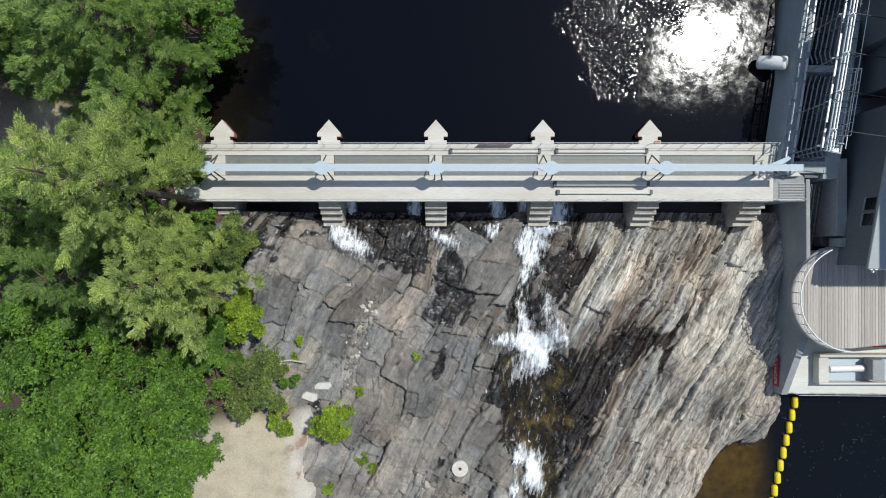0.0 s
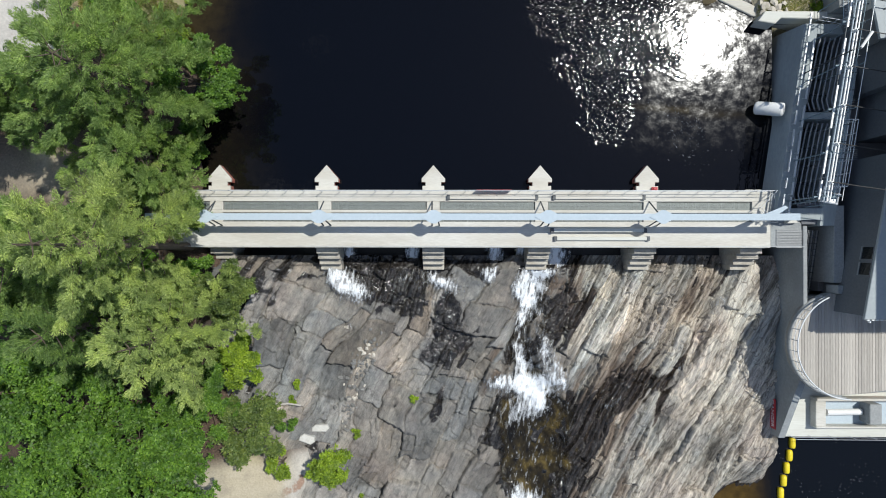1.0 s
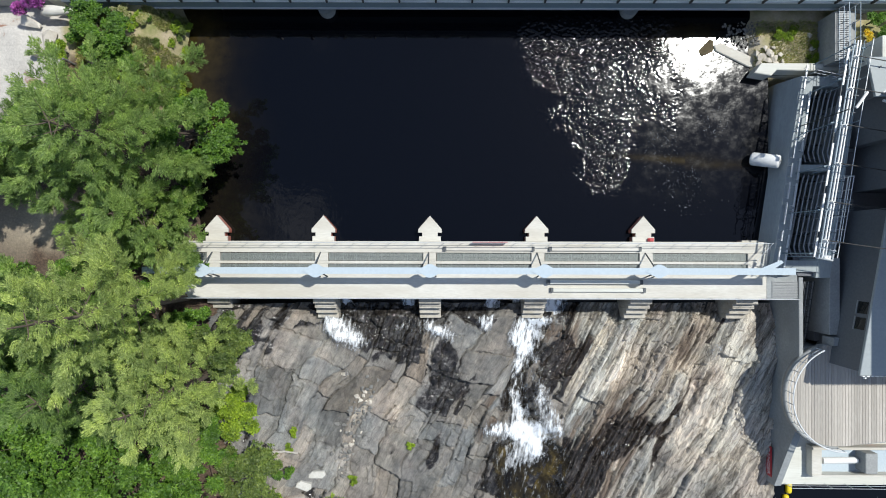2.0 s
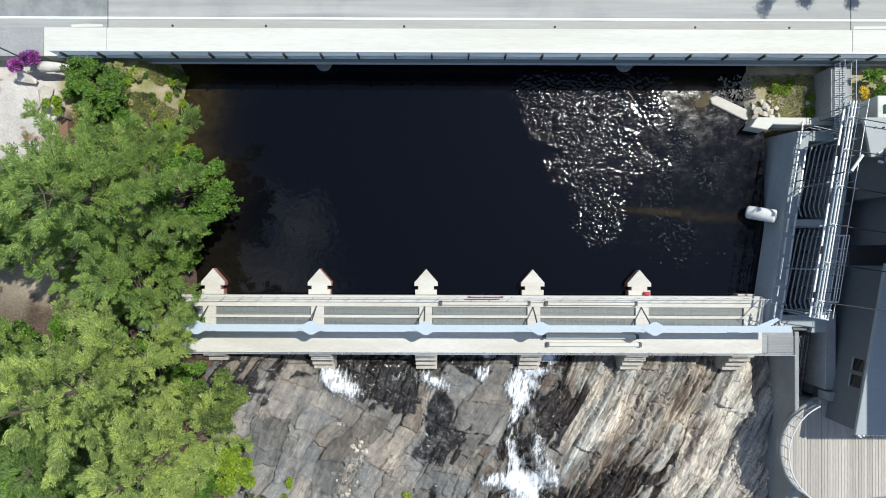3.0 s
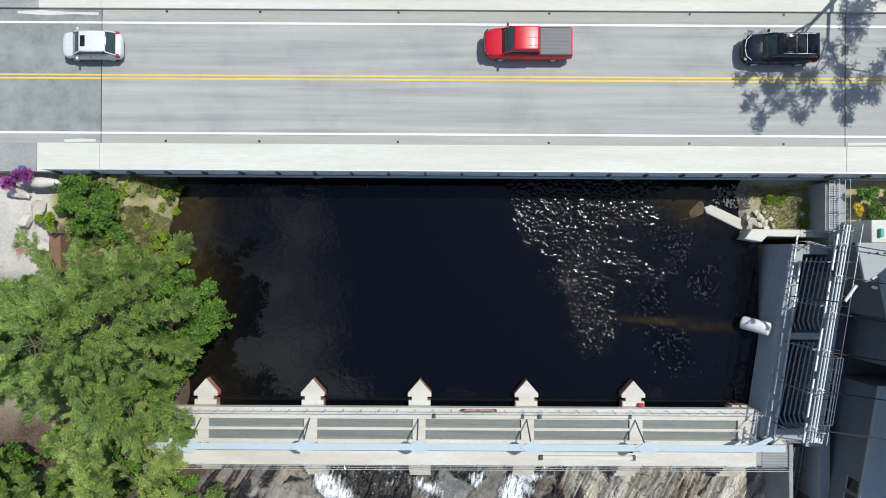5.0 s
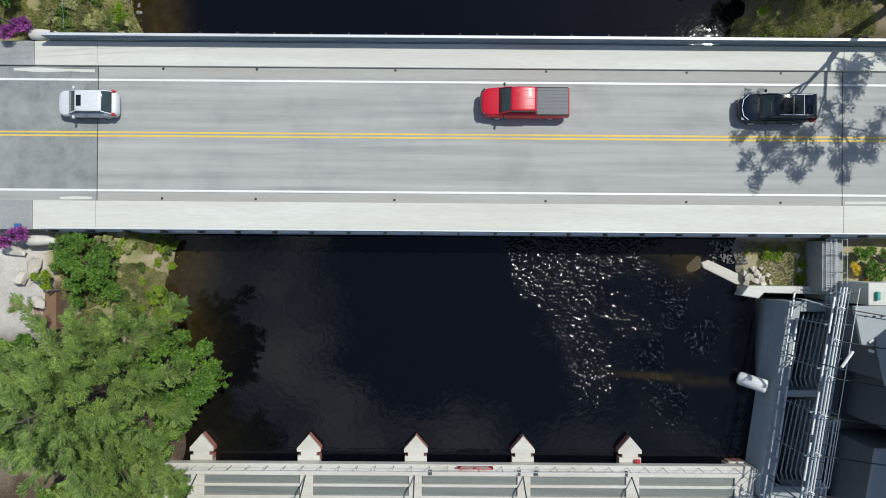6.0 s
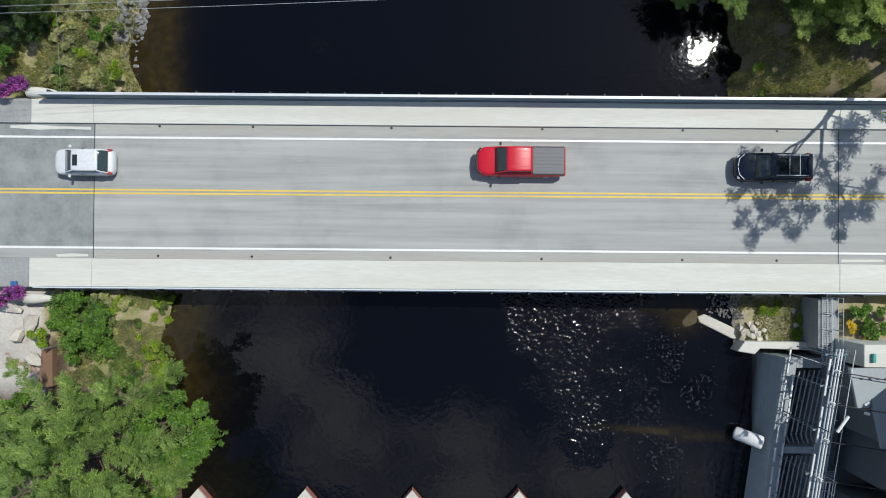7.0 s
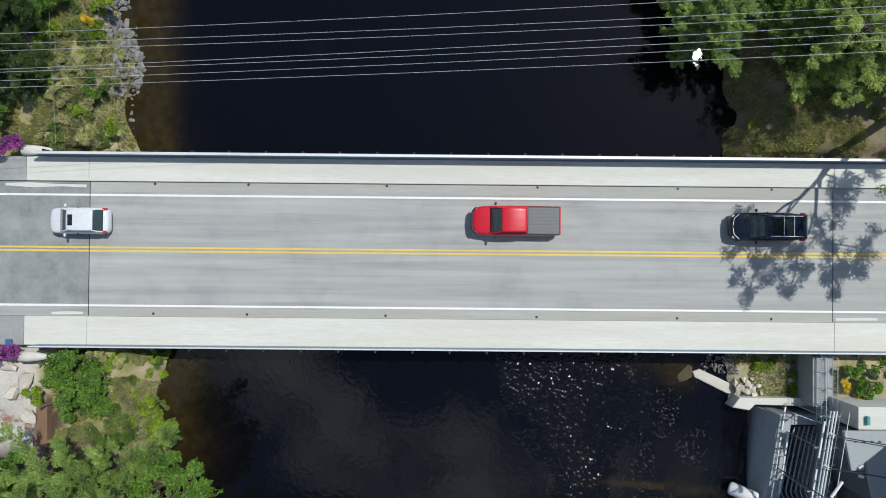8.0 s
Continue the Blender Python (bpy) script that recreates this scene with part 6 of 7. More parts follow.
# float line across the tailrace
for k in range(9):
    x, y = 28.55 - 0.235 * k, -12.45 - 1.02 * k
    buoy = thing("boom_float", (x, y, TAILW), "yellow plastic float on the tailrace boom", "float", "boom floats")
    bm = bmesh.new()
    prof = [(0.05, -0.46), (0.2, -0.42), (0.25, -0.3), (0.25, 0.3), (0.2, 0.42), (0.05, 0.46)]
    loft(bm, [[(x + r * math.cos(a), y + h + 0.0 * r, TAILW + 0.08 + r * math.sin(a)) for a in np.linspace(0, math.tau, 13)[:-1]] for r, h in prof])
    part("body", bm, YELLOW, buoy, smooth=True)
    part("link", bars([(x, y - 0.46, TAILW + 0.05), (x - 0.23, y - 0.58, TAILW + 0.05)], r=0.03), STEEL_D, buoy)

# overhead wires upstream of the bridge
for a, b in ((41.29, 44.2), (40.75, 43.3), (40.39, 42.9), (39.42, 42.4), (39.27, 41.9), (38.82, 41.5), (38.46, 40.9)):
    sl = (b - a) / 46.95
    pts = [(x, a + sl * (x + 21.8), 13.0 + 0.0006 * (x - 5) ** 2) for x in range(-60, 71, 10)]
    whole("overhead_wire", bars(pts, r=0.009, n=5), STEEL_G, "pale overhead wire spanning the river", "wire", "overhead wires")
pole_fence = thing("bank_fence", (-24.6, 42, 3), "thin steel fence running up the grassy bank", "fence")
for dx in (0.0,):
    for z in (0.15, 0.6, 1.1):
        part("rail", bars([(-24.3 + dx, 36.6, 3.4 + z), (-25.2 + dx, 50, 3.4 + z)], r=0.011), PIPE_G, pole_fence)
for k in range(7):
    part("post", bars([(-24.3 - 0.13 * k, 36.8 + 1.9 * k, 3.2), (-24.3 - 0.13 * k, 36.8 + 1.9 * k, 4.6)], r=0.02), PIPE_G, pole_fence)

# bridge ends: rounded concrete posts and flower baskets
for x, y in ((-25.6, 36.75), (-25.6, 22.85)):
    bm = bmesh.new()
    loft(bm, [[(x + dx, y + r * math.cos(a), 4.5 + r * 0.9 * math.sin(a)) for a in np.linspace(0, math.tau, 15)[:-1]] for dx, r in ((-1.0, 0.22), (-0.9, 0.36), (-0.3, 0.36), (0.3, 0.29), (0.9, 0.17), (1.05, 0.08))])
    whole("guard_rail_end", bm, CONCRETE, "pale rounded guard rail end at the bridge", "guard rail end", smooth=True)
    for dx, dy in ((-1.5, 0.35), (-2.2, -0.1), (-1.0, 0.45)):
        planter = thing("flower_basket", (x + dx, y + dy, 5.0), "hanging basket of magenta flowers by the bridge end", "flower basket", "flower baskets")
        bm = bmesh.new()
        tube(bm, [(x + dx, y + dy, 4.6), (x + dx, y + dy, 5.0)], 0.22, 10, 0.32)
        part("pot", bm, BLACK, planter)
        d = spread(420)
        d[:, 2] = np.abs(d[:, 2])
        tagged(blades("bloom", np.array([x + dx, y + dy, 5.0]) + d * rng.uniform(0.25, 0.5, (420, 1)), d + spread(420) * 0.6, 0.11, 0.1, BLOOM, planter), "magenta petals", kind="stuff")
    part("post", bars([(x - 1.5, y + 0.3, 3.6), (x - 1.5, y + 0.3, 7.4)], r=0.05), STEEL_D, thing("basket_post", (x - 1.5, y + 0.3, 3.6), "dark post that carries flower baskets", "post"))
bm = bmesh.new()
box(bm, -27.5, -27.1, 23.4, 24.0, 4.36, 4.6, 0.05)
whole("blue_board", bm, plain("blue_paint", (0.03, 0.13, 0.32), 0.5), "small blue board standing by the sidewalk", "board")


# ---- vehicles ----
def section(x, w, z0, z1, tuck=0.06):
    """A rounded cross-section of a body, w to each side."""
    k = z1 - z0
    half = [(w - 0.08, z0), (w - 0.01, z0 + 0.18 * k), (w, z0 + 0.45 * k), (w - tuck * 0.3, z0 + 0.72 * k), (w - tuck, z1 - 0.10 * k), (w - tuck * 2.2, z1 - 0.025 * k), (w - tuck * 4, z1), (w * 0.3, z1 + 0.008)]
    return [(x, -p, q) for p, q in half] + [(x, p, q) for p, q in half[::-1]]


def paint(name, col, rough=0.24):
    m = plain(name, col, rough)
    m.node_tree.nodes["Principled BSDF"].inputs["Coat Weight"].default_value = 0.1
    m.node_tree.nodes["Principled BSDF"].inputs["Coat Roughness"].default_value = 0.08
    return m


def vehicle(name, x, y, length, width, paint_, label, kind):
    """A vehicle heading west; its middle stands at x, y on the road."""
    z = ROAD + 0.006
    car = thing(name, (x, y, z), label, "car" if kind != "pickup" else "pickup truck")
    h, w = length / 2, width / 2
    high = {"hatch": 1.52, "pickup": 1.86, "wagon": 1.70}[kind]
    belt = {"hatch": 0.98, "pickup": 1.16, "wagon": 1.06}[kind]
    c0, c1, c2, c3 = {"hatch": (-0.28, -0.10, 0.31, 0.43), "pickup": (-0.30, -0.17, 0.095, 0.118), "wagon": (-0.26, -0.12, 0.42, 0.485)}[kind]

    def at(*ring):
        return [[(x + px, y + py, z + pz) for px, py, pz in r] for r in ring]

    def run(f):
        return -h + length * f

    nose = 0.58 if kind == "pickup" else 0.48
    plan = ((0.0, nose, 0.38, -0.34), (0.012, nose + 0.14, 0.34, -0.27), (0.03, 0.5 * nose + 0.45, 0.30, -0.21), (0.06, 0.90, 0.27, -0.16), (0.11, 0.96, 0.24, -0.11), (0.2, 0.985, 0.22, -0.05), (0.30, 1.0, 0.22, 0.0),
            (0.7, 1.0, 0.22, 0.02), (0.88, 0.985, 0.24, 0.01), (0.955, 0.94, 0.28, -0.03), (0.985, 0.82, 0.34, -0.10), (1.0, 0.62, 0.40, -0.18))
    tail_in = 1.0 if kind != "pickup" else 0.0
    if kind == "wagon":
        plan = tuple((f, k * (1 - 0.10 * max(0.0, f - 0.72) / 0.28), z0, dz) for f, k, z0, dz in plan)
    body = [section(run(f), w * (k if f < 0.5 or tail_in else max(k, 0.94)), z0, belt + dz, 0.05) for f, k, z0, dz in plan]
    part("body", loft(bmesh.new(), at(*body)), paint_, car, smooth=True)
    g = [section(length * c0, w * 0.84, belt - 0.12, belt - 0.01, 0.04), section(length * (c0 * 0.4 + c1 * 0.6), w * 0.82, belt - 0.12, belt + (high - belt) * 0.64, 0.04), section(length * c1, w * 0.78, belt - 0.12, high - 0.04, 0.04),
         section(length * c2, w * 0.78, belt - 0.12, high - 0.05, 0.04), section(length * (c2 * 0.5 + c3 * 0.5), w * 0.80, belt - 0.12, belt + (high - belt) * 0.55, 0.04), section(length * c3, w * 0.82, belt - 0.12, belt + 0.02, 0.04)]
    part("glasshouse", loft(bmesh.new(), at(*g)), GLASS_T, car, "dark tinted windscreen and side glass", True)
    r = [section(length * c1 - 0.05, w * 0.66, high - 0.10, high - 0.045, 0.04), section(length * c1 + 0.06, w * 0.765, high - 0.10, high - 0.005, 0.04), section(length * (c1 * 0.6 + c2 * 0.4), w * 0.785, high - 0.10, high + 0.02, 0.04),
         section(length * c2 - 0.08, w * 0.77, high - 0.10, high, 0.04), section(length * c2 + 0.05, w * 0.68, high - 0.10, high - 0.05, 0.04)]
    roof = part("roof", loft(bmesh.new(), at(*r)), paint_, car, smooth=True)
    for s in (-1, 1):
        for a, b in ((c0, c1), (c3, c2)):
            part("pillar", bars([(x + length * a, y + s * w * 0.83, z + belt - 0.02), (x + length * (a * 0.45 + b * 0.55), y + s * w * 0.81, z + belt + (high - belt) * 0.6), (x + length * b, y + s * w * 0.74, z + high - 0.045)], r=0.04), paint_, car)
        part("mirror", box(bmesh.new(), x + length * c0 + 0.28, x + length * c0 + 0.42, y + min(s * (w - 0.02), s * (w + 0.2)), y + max(s * (w - 0.02), s * (w + 0.2)), z + belt - 0.02, z + belt + 0.14, 0.04), BLACK if kind != "hatch" else paint_, car)
        part("headlight", loft(bmesh.new(), [[(px, py + s * w * 0.72, pz) for px, py, pz in r_] for r_ in at(*[section(run(f), 0.09, belt - 0.34, belt + dz, 0.01) for f, dz in ((0.022, -0.29), (0.045, -0.24), (0.075, -0.20))])]), LENS, car, "clear headlight", True)
        part("tail_light", box(bmesh.new(), x + h - 0.36, x + h - 0.10, y + min(s * w * 0.74, s * w * 0.95), y + max(s * w * 0.74, s * w * 0.95), z + belt - 0.3, z + belt + 0.008, 0.03), SIGN_RED, car)
        for ax in (-h + length * 0.19, h - length * 0.2):
            tyre = part("tyre", bars([(x + ax, y + s * (w - 0.24), z + 0.34), (x + ax, y + s * (w - 0.02), z + 0.34)], r=0.34, n=18), BLACK, car)
            part("rim", bars([(x + ax, y + s * (w - 0.03), z + 0.34), (x + ax, y + s * (w - 0.005), z + 0.34)], r=0.21, n=14), STEEL_G, tyre)
        part("door_seam", box(bmesh.new(), x + length * (c1 + 0.10) - 0.008, x + length * (c1 + 0.10) + 0.008, y + min(s * (w - 0.06), s * (w + 0.004)), y + max(s * (w - 0.06), s * (w + 0.004)), z + 0.35, z + belt - 0.02), BLACK, car)
    part("windscreen_wiper", bars([(x + length * c0 + 0.10, y - 0.35, z + belt + 0.02), (x + length * c0 + 0.20, y + 0.45, z + belt + 0.07)], r=0.012), BLACK, car)
    if kind == "pickup":
        part("grille", bars([(x - h + 0.26, y - w * 0.86, z + belt - 0.24), (x - h + 0.04, y - w * 0.62, z + belt - 0.30), (x - h - 0.02, y, z + belt - 0.30), (x - h + 0.04, y + w * 0.62, z + belt - 0.30), (x - h + 0.26, y + w * 0.86, z + belt - 0.24)], r=0.07), BLACK, car, "black front grille and bumper")
        for s in (-0.5, 0.0, 0.5):
            part("roof_rib", box(bmesh.new(), x + length * (c1 + 0.03), x + length * (c2 - 0.02), y + s * w - 0.012, y + s * w + 0.012, z + high - 0.02, z + high + 0.026), paint_, roof)
        cover = part("bed_cover", box(bmesh.new(), x + length * 0.125, x + h - 0.10, y - w * 0.87, y + w * 0.87, z + belt - 0.05, z + belt + 0.075, 0.03), VINYL, car, "grey vinyl bed cover")
        for k in range(-3, 4):
            part("cover_rib", box(bmesh.new(), x + length * 0.135, x + h - 0.14, y + k * w * 0.235 - 0.02, y + k * w * 0.235 + 0.02, z + belt + 0.06, z + belt + 0.086, 0.006), VINYL, cover)
        for s in (-1, 1):
            part("bed_rail", box(bmesh.new(), x + length * 0.125, x + h - 0.12, y + min(s * w * 0.875, s * w * 0.93), y + max(s * w * 0.875, s * w * 0.93), z + belt - 0.02, z + belt + 0.05, 0.012), BLACK, car, "black bed rail")
        part("tailgate", box(bmesh.new(), x + h - 0.085, x + h - 0.01, y - w * 0.9, y + w * 0.9, z + 0.6, z + belt + 0.03, 0.02), paint_, car)
    if kind == "hatch":
        part("sunroof", box(bmesh.new(), x - 0.30, x + 0.02, y - 0.36, y + 0.36, z + high - 0.02, z + high + 0.022), GLASS_D, roof, "dark open sunroof")
    if kind == "wagon":
        for px in (-0.10, 0.60):
            part("roof_panel", box(bmesh.new(), x + px, x + px + 0.62, y - 0.46, y + 0.46, z + high - 0.02, z + high + 0.026, 0.01), GLASS_D, roof, "dark glass roof panel")
        for s in (-1, 1):
            part("roof_rail", bars([(x - 0.3, y + s * 0.66, z + high + 0.05), (x + 1.8, y + s * 0.66, z + high + 0.05)], r=0.024), STEEL_G, car, "silver roof rail")
            part("front_trim", bars([(x - h + 0.12, y + s * 0.05, z + belt - 0.20), (x - h + 0.2, y + s * w * 0.55, z + belt - 0.17), (x - h + 0.5, y + s * w * 0.86, z + belt - 0.10)], r=0.02), STEEL_W, car, "bright front trim")
        for px in (0.55, 1.22):
            part("crossbar", bars([(x + px, y - 0.64, z + high + 0.06), (x + px, y + 0.64, z + high + 0.06)], r=0.018), STEEL_G, car)
    return car


vehicle("hatchback", -22.4, 32.0, 3.98, 1.78, paint("silver_white_paint", (0.66, 0.68, 0.70)), "silver-white compact hatchback with a sunroof on the road", "hatch")
vehicle("pickup_truck", 6.7, 32.25, 5.85, 2.02, paint("bright_red_paint", (0.56, 0.004, 0.022), 0.38), "bright red pickup truck with a grey bed cover on the road", "pickup")
vehicle("estate_car", 23.5, 32.0, 4.95, 1.95, paint("black_blue_paint", (0.004, 0.008, 0.018), 0.10), "black estate car with silver roof rails on the road", "wagon")

# ---- trees and plants ----
pine_tree(-20.2, 13.4, 2.8, 14.4, 7.5, PINE, "tall green pine on the pond's bank", 1.4, 0.22)
pine_tree(-17.8, 3.4, 2.0, 20.0, 5.7, PINE_Y, "very tall yellow-green white pine beside the dam", 1.15, 0.24)
pine_tree(-18.4, 8.8, 2.4, 11.0, 3.6, PINE, "green pine between the dam and the pond's bank", 1.2, 0.25)
pine_tree(-16.2, -2.0, 1.2, 14.5, 4.7, PINE_Y, "yellow-green white pine leaning over the ledges", 1.1, 0.3)
pine_tree(-24.2, 2.2, 2.4, 15.5, 5.6, PINE, "grey-green white pine in the grove", 1.0, 0.3)
pine_tree(-21.6, -1.6, 2.0, 13.5, 4.6, PINE_D, "dark green pine in the grove", 1.0, 0.3)
leaf_tree(-15.8, 14.6, 1.6, 8.2, 2.8, LEAF, "green broadleaf tree leaning over the pond", lobes=34, per=420, leaf=0.19)
leaf_tree(-21.0, -12.2, 0.2, 10.2, 6.0, LEAF, "dense green broadleaf tree beside the sand", lobes=70, per=560, leaf=0.24)
leaf_tree(-27.2, -14.0, 0.4, 8.6, 4.4, LEAF, "dense green broadleaf tree in the grove", lobes=40, per=500, leaf=0.22)
leaf_tree(-27.5, 1.5, 2.0, 11.0, 4.2, LEAF, "green broadleaf tree in the grove", lobes=36, per=480, leaf=0.24)
for x, y, s_ in ((-18.6, 8.6, 2.0), (-18.2, 0.4, 1.8), (-19.6, -4.2, 2.2), (-23.4, 2.2, 2.4), (-22.2, 5.4, 1.3), (-27.6, 3.6, 2.2), (-24.6, 5.2, 1.2), (-20.2, 7.0, 1.4), (-20.6, 3.2, 2.2), (-15.8, 4.6, 1.3), (-21.6, 0.2, 2.3), (-16.4, -5.4, 1.8), (-17.0, 1.4, 1.6), (-17.6, 10.8, 1.7), (-18.8, -7.4, 2.0), (-23.2, -2.6, 2.2), (-27.0, 14.6, 2.0), (-17.3, 5.6, 1.5)):
    g_ = float(ground_z(np.array([x]), np.array([y]))[0])
    leaf_tree(x, y, g_, g_ + 1.7 * s_, s_, LEAF, "shaded undergrowth bush beneath the pines", "bush", lobes=16, per=330, leaf=0.2)
pine_tree(-26.2, 12.6, 3.4, 12.0, 2.8, PINE_D, "dark green pine behind the plaza", 1.0, 0.25)
pine_tree(-28.2, 12.0, 3.0, 14.0, 4.2, PINE_D, "dark green pine in the grove", 0.9, 0.3)
leaf_tree(-25.2, -6.0, 1.4, 9.5, 4.6, LEAF, "dense green broadleaf tree in the grove", lobes=44, per=520, leaf=0.24)
leaf_tree(-13.9, -4.6, 0.3, 4.6, 2.0, LEAF_Y, "bright green young tree at the ledge's edge", lobes=24, per=420, leaf=0.19)
leaf_tree(-14.4, 0.2, 0.8, 6.2, 2.3, LEAF_O, "olive-green young tree beside the dam", lobes=26, per=420, leaf=0.19)
leaf_tree(-13.6, -9.4, -0.2, 4.2, 2.7, LEAF_O, "olive-green spreading bush above the sand", "bush", lobes=28, per=460, leaf=0.2)
leaf_tree(-16.6, -8.0, 0.2, 5.4, 2.5, LEAF, "green bush in the undergrowth", "bush", lobes=26, per=420, leaf=0.2)
leaf_tree(-8.2, -12.8, -1.0, 2.2, 1.75, LEAF_Y, "bright green bush growing from the ledges", "bush", lobes=22, per=380, leaf=0.17)
leaf_tree(-11.7, -12.6, -0.6, 1.4, 1.1, LEAF_Y, "bright green bush at the sand's edge", "bush", lobes=12, per=360, leaf=0.16)
leaf_tree(-11.3, -9.6, -0.5, 1.4, 0.9, LEAF, "small green bush on the ledge", "bush", lobes=10, per=320, leaf=0.15)
for x, y, s in ((-2.05, -8.15, 0.3), (-6.6, -10.9, 0.45), (-6.3, -16.4, 0.55), (-5.6, -17.2, 0.4), (-8.8, -18.4, 0.5), (-10.6, -6.9, 0.4), (-11.0, -8.0, 0.35)):
    leaf_tree(x, y, float(rock_z(np.array(x), np.array(y))) - 0.1, float(rock_z(np.array(x), np.array(y))) + s, s, LEAF_Y, "small bright plant in a rock joint", "rock_plant", lobes=6, per=70, leaf=0.12)
leaf_tree(-22.8, 20.9, 3.2, 6.0, 2.6, LEAF, "broad ragged green bush beside the bridge", "bush", lobes=30, per=460, leaf=0.17, low=0.15)
leaf_tree(-19.5, 22.4, 1.6, 3.0, 1.2, LEAF_Y, "bright green bush at the bridge abutment", "bush", lobes=12, per=300, leaf=0.16)
leaf_tree(-20.1, 20.5, 2.2, 3.3, 0.75, LEAF_Y, "bright green bush on the pond's bank", "bush", lobes=9, per=260, leaf=0.14)
leaf_tree(-19.0, 19.0, 1.8, 2.9, 1.0, LEAF_Y, "bright green shrub over the pond's edge", "bush", lobes=10, per=260, leaf=0.14)
leaf_tree(-21.2, 18.2, 2.4, 4.2, 1.5, LEAF_O, "olive-green bush beside the pine", "bush", lobes=14, per=320, leaf=0.15)
leaf_tree(-18.4, 17.4, 1.2, 2.8, 1.5, LEAF_Y, "bright green shrub over the pond's edge", "bush", lobes=14, per=320, leaf=0.15)
leaf_tree(-25.4, 20.2, 4.0, 4.9, 0.8, LEAF_Y, "bright green shrub beside the plaza", "bush", lobes=9, per=260, leaf=0.14)
pine_tree(26.9, 43.6, 3.4, 10.5, 4.8, PINE_Y, "green pine on the east bank", 1.0, 0.25)
pine_tree(26.2, 44.9, 3.0, 9.2, 3.9, PINE, "green pine leaning over the river's east bank", 1.1, 0.3)
pine_tree(19.7, 45.6, 0.3, 8.4, 3.5, PINE, "green pine leaning over the dark water", 1.25, 0.3)
pine_tree(19.8, 50.6, 0.3, 8.2, 4.2, PINE_Y, "yellow-green pine over the dark water", 1.1, 0.3)
leaf_tree(25.4, 47.0, 3.0, 8.0, 3.4, LEAF, "green broadleaf tree on the east bank", lobes=30, per=420, leaf=0.2)
leaf_tree(23.8, 50.6, 1.8, 7.0, 2.8, LEAF, "green broadleaf tree leaning over the dark water", lobes=20, per=400, leaf=0.19)
leaf_tree(28.6, 43.4, 3.4, 8.0, 2.6, LEAF_O, "olive-green tree on the east bank", lobes=22, per=400, leaf=0.2)
pine_tree(30.5, 45.6, 3.6, 13.0, 4.8, PINE_Y, "tall pine on the east bank", 1.0, 0.3)
leaf_tree(31.4, 42.4, 3.8, 8.0, 2.2, LEAF_O, "olive-green tree on the east bank", lobes=26, per=420, leaf=0.2)
leaf_tree(24.0, 38.4, 2.2, 3.4, 1.3, LEAF_Y, "low bright bush below the bridge", "bush", lobes=10, per=300, leaf=0.15)
# two conifers with the bank's shade put into their needle colour
pine_tree(-26.9, 46.4, 3.4, 8.5, 3.0, PINE_SHADE, "dark green conifer on the west bank, shade in its needle colour", 1.1, 0.2)
pine_tree(-26.7, 42.4, 3.4, 8.0, 2.7, PINE_SHADE, "tall dark conifer beside the bank fence, shade in its needle colour", 1.1, 0.2)
leaf_tree(-25.4, 47.4, 3.2, 6.0, 2.0, LEAF, "green broadleaf tree on the west bank", lobes=24, per=420, leaf=0.18)
for x, y, s_, mt in ((-22.3, 45.2, 0.7, LEAF_Y), (-22.0, 41.2, 0.9, LEAF), (-23.0, 43.4, 0.6, LEAF_Y), (-21.4, 47.0, 0.8, LEAF_Y), (-23.8, 47.4, 0.9, LEAF_O), (-24.6, 38.2, 0.9, LEAF), (-21.2, 38.6, 0.6, LEAF_Y), (-22.6, 39.4, 0.5, LEAF_O), (-26.2, 42.6, 0.8, LEAF_O), (-25.9, 45.6, 1.0, LEAF_O), (-22.9, 46.1, 0.45, BLOOM_Y)):
    leaf_tree(x, y, 3.1, 3.2 + 1.3 * s_, s_, mt, "leafy weed clump on the grassy bank", "bush", lobes=6, per=300, leaf=0.15)
weeds = np.random.default_rng(31)
for k in range(26):
    y = weeds.uniform(37.2, 48.0)
    x = float(bank_west(np.array(y))) - weeds.uniform(0.9, 5.2)
    s_ = weeds.uniform(0.3, 0.75)
    g_ = float(ground_z(np.array([x]), np.array([y]))[0])
    leaf_tree(x, y, g_ - 0.1, g_ + 0.9 * s_, s_, (LEAF_Y, GRASS, LEAF_O, GRASS)[k % 4], "leafy weed clump on the grassy bank", "bush", lobes=6, per=200, leaf=0.13)
for k in range(34):
    y = weeds.uniform(16.5, 23.2)
    x = float(bank_west(np.array(y))) - weeds.uniform(0.1, 5.2) ** 0.9
    s_ = weeds.uniform(0.25, 0.7)
    g_ = float(ground_z(np.array([x]), np.array([y]))[0])
    leaf_tree(x, y, g_ - 0.1, g_ + 1.0 * s_, s_, (LEAF_O, GRASS, LEAF, LEAF_O, LEAF_Y)[k % 5], "weedy clump on the bank below the bridge", "bush", lobes=6, per=170, leaf=0.12)
leaf_tree(-29.5, 39.5, 3.6, 6.0, 2.2, LEAF, "dark green bush on the west bank", "bush", lobes=20, per=380, leaf=0.2)
for x, y in ((29.6, 22.4), (30.8, 21.6), (30.0, 20.9), (31.5, 22.6)):
    leaf_tree(x, y, 3.9, 5.0, 0.85, LEAF, "green garden shrub beside the footbridge", "bush", lobes=9, per=260, leaf=0.14)
for x, y in ((29.3, 21.3), (30.3, 20.4), (31.2, 20.8)):
    leaf_tree(x, y, 3.9, 4.6, 0.5, BLOOM_Y, "yellow flowering garden plant", "flower_bush", lobes=6, per=160, leaf=0.11)
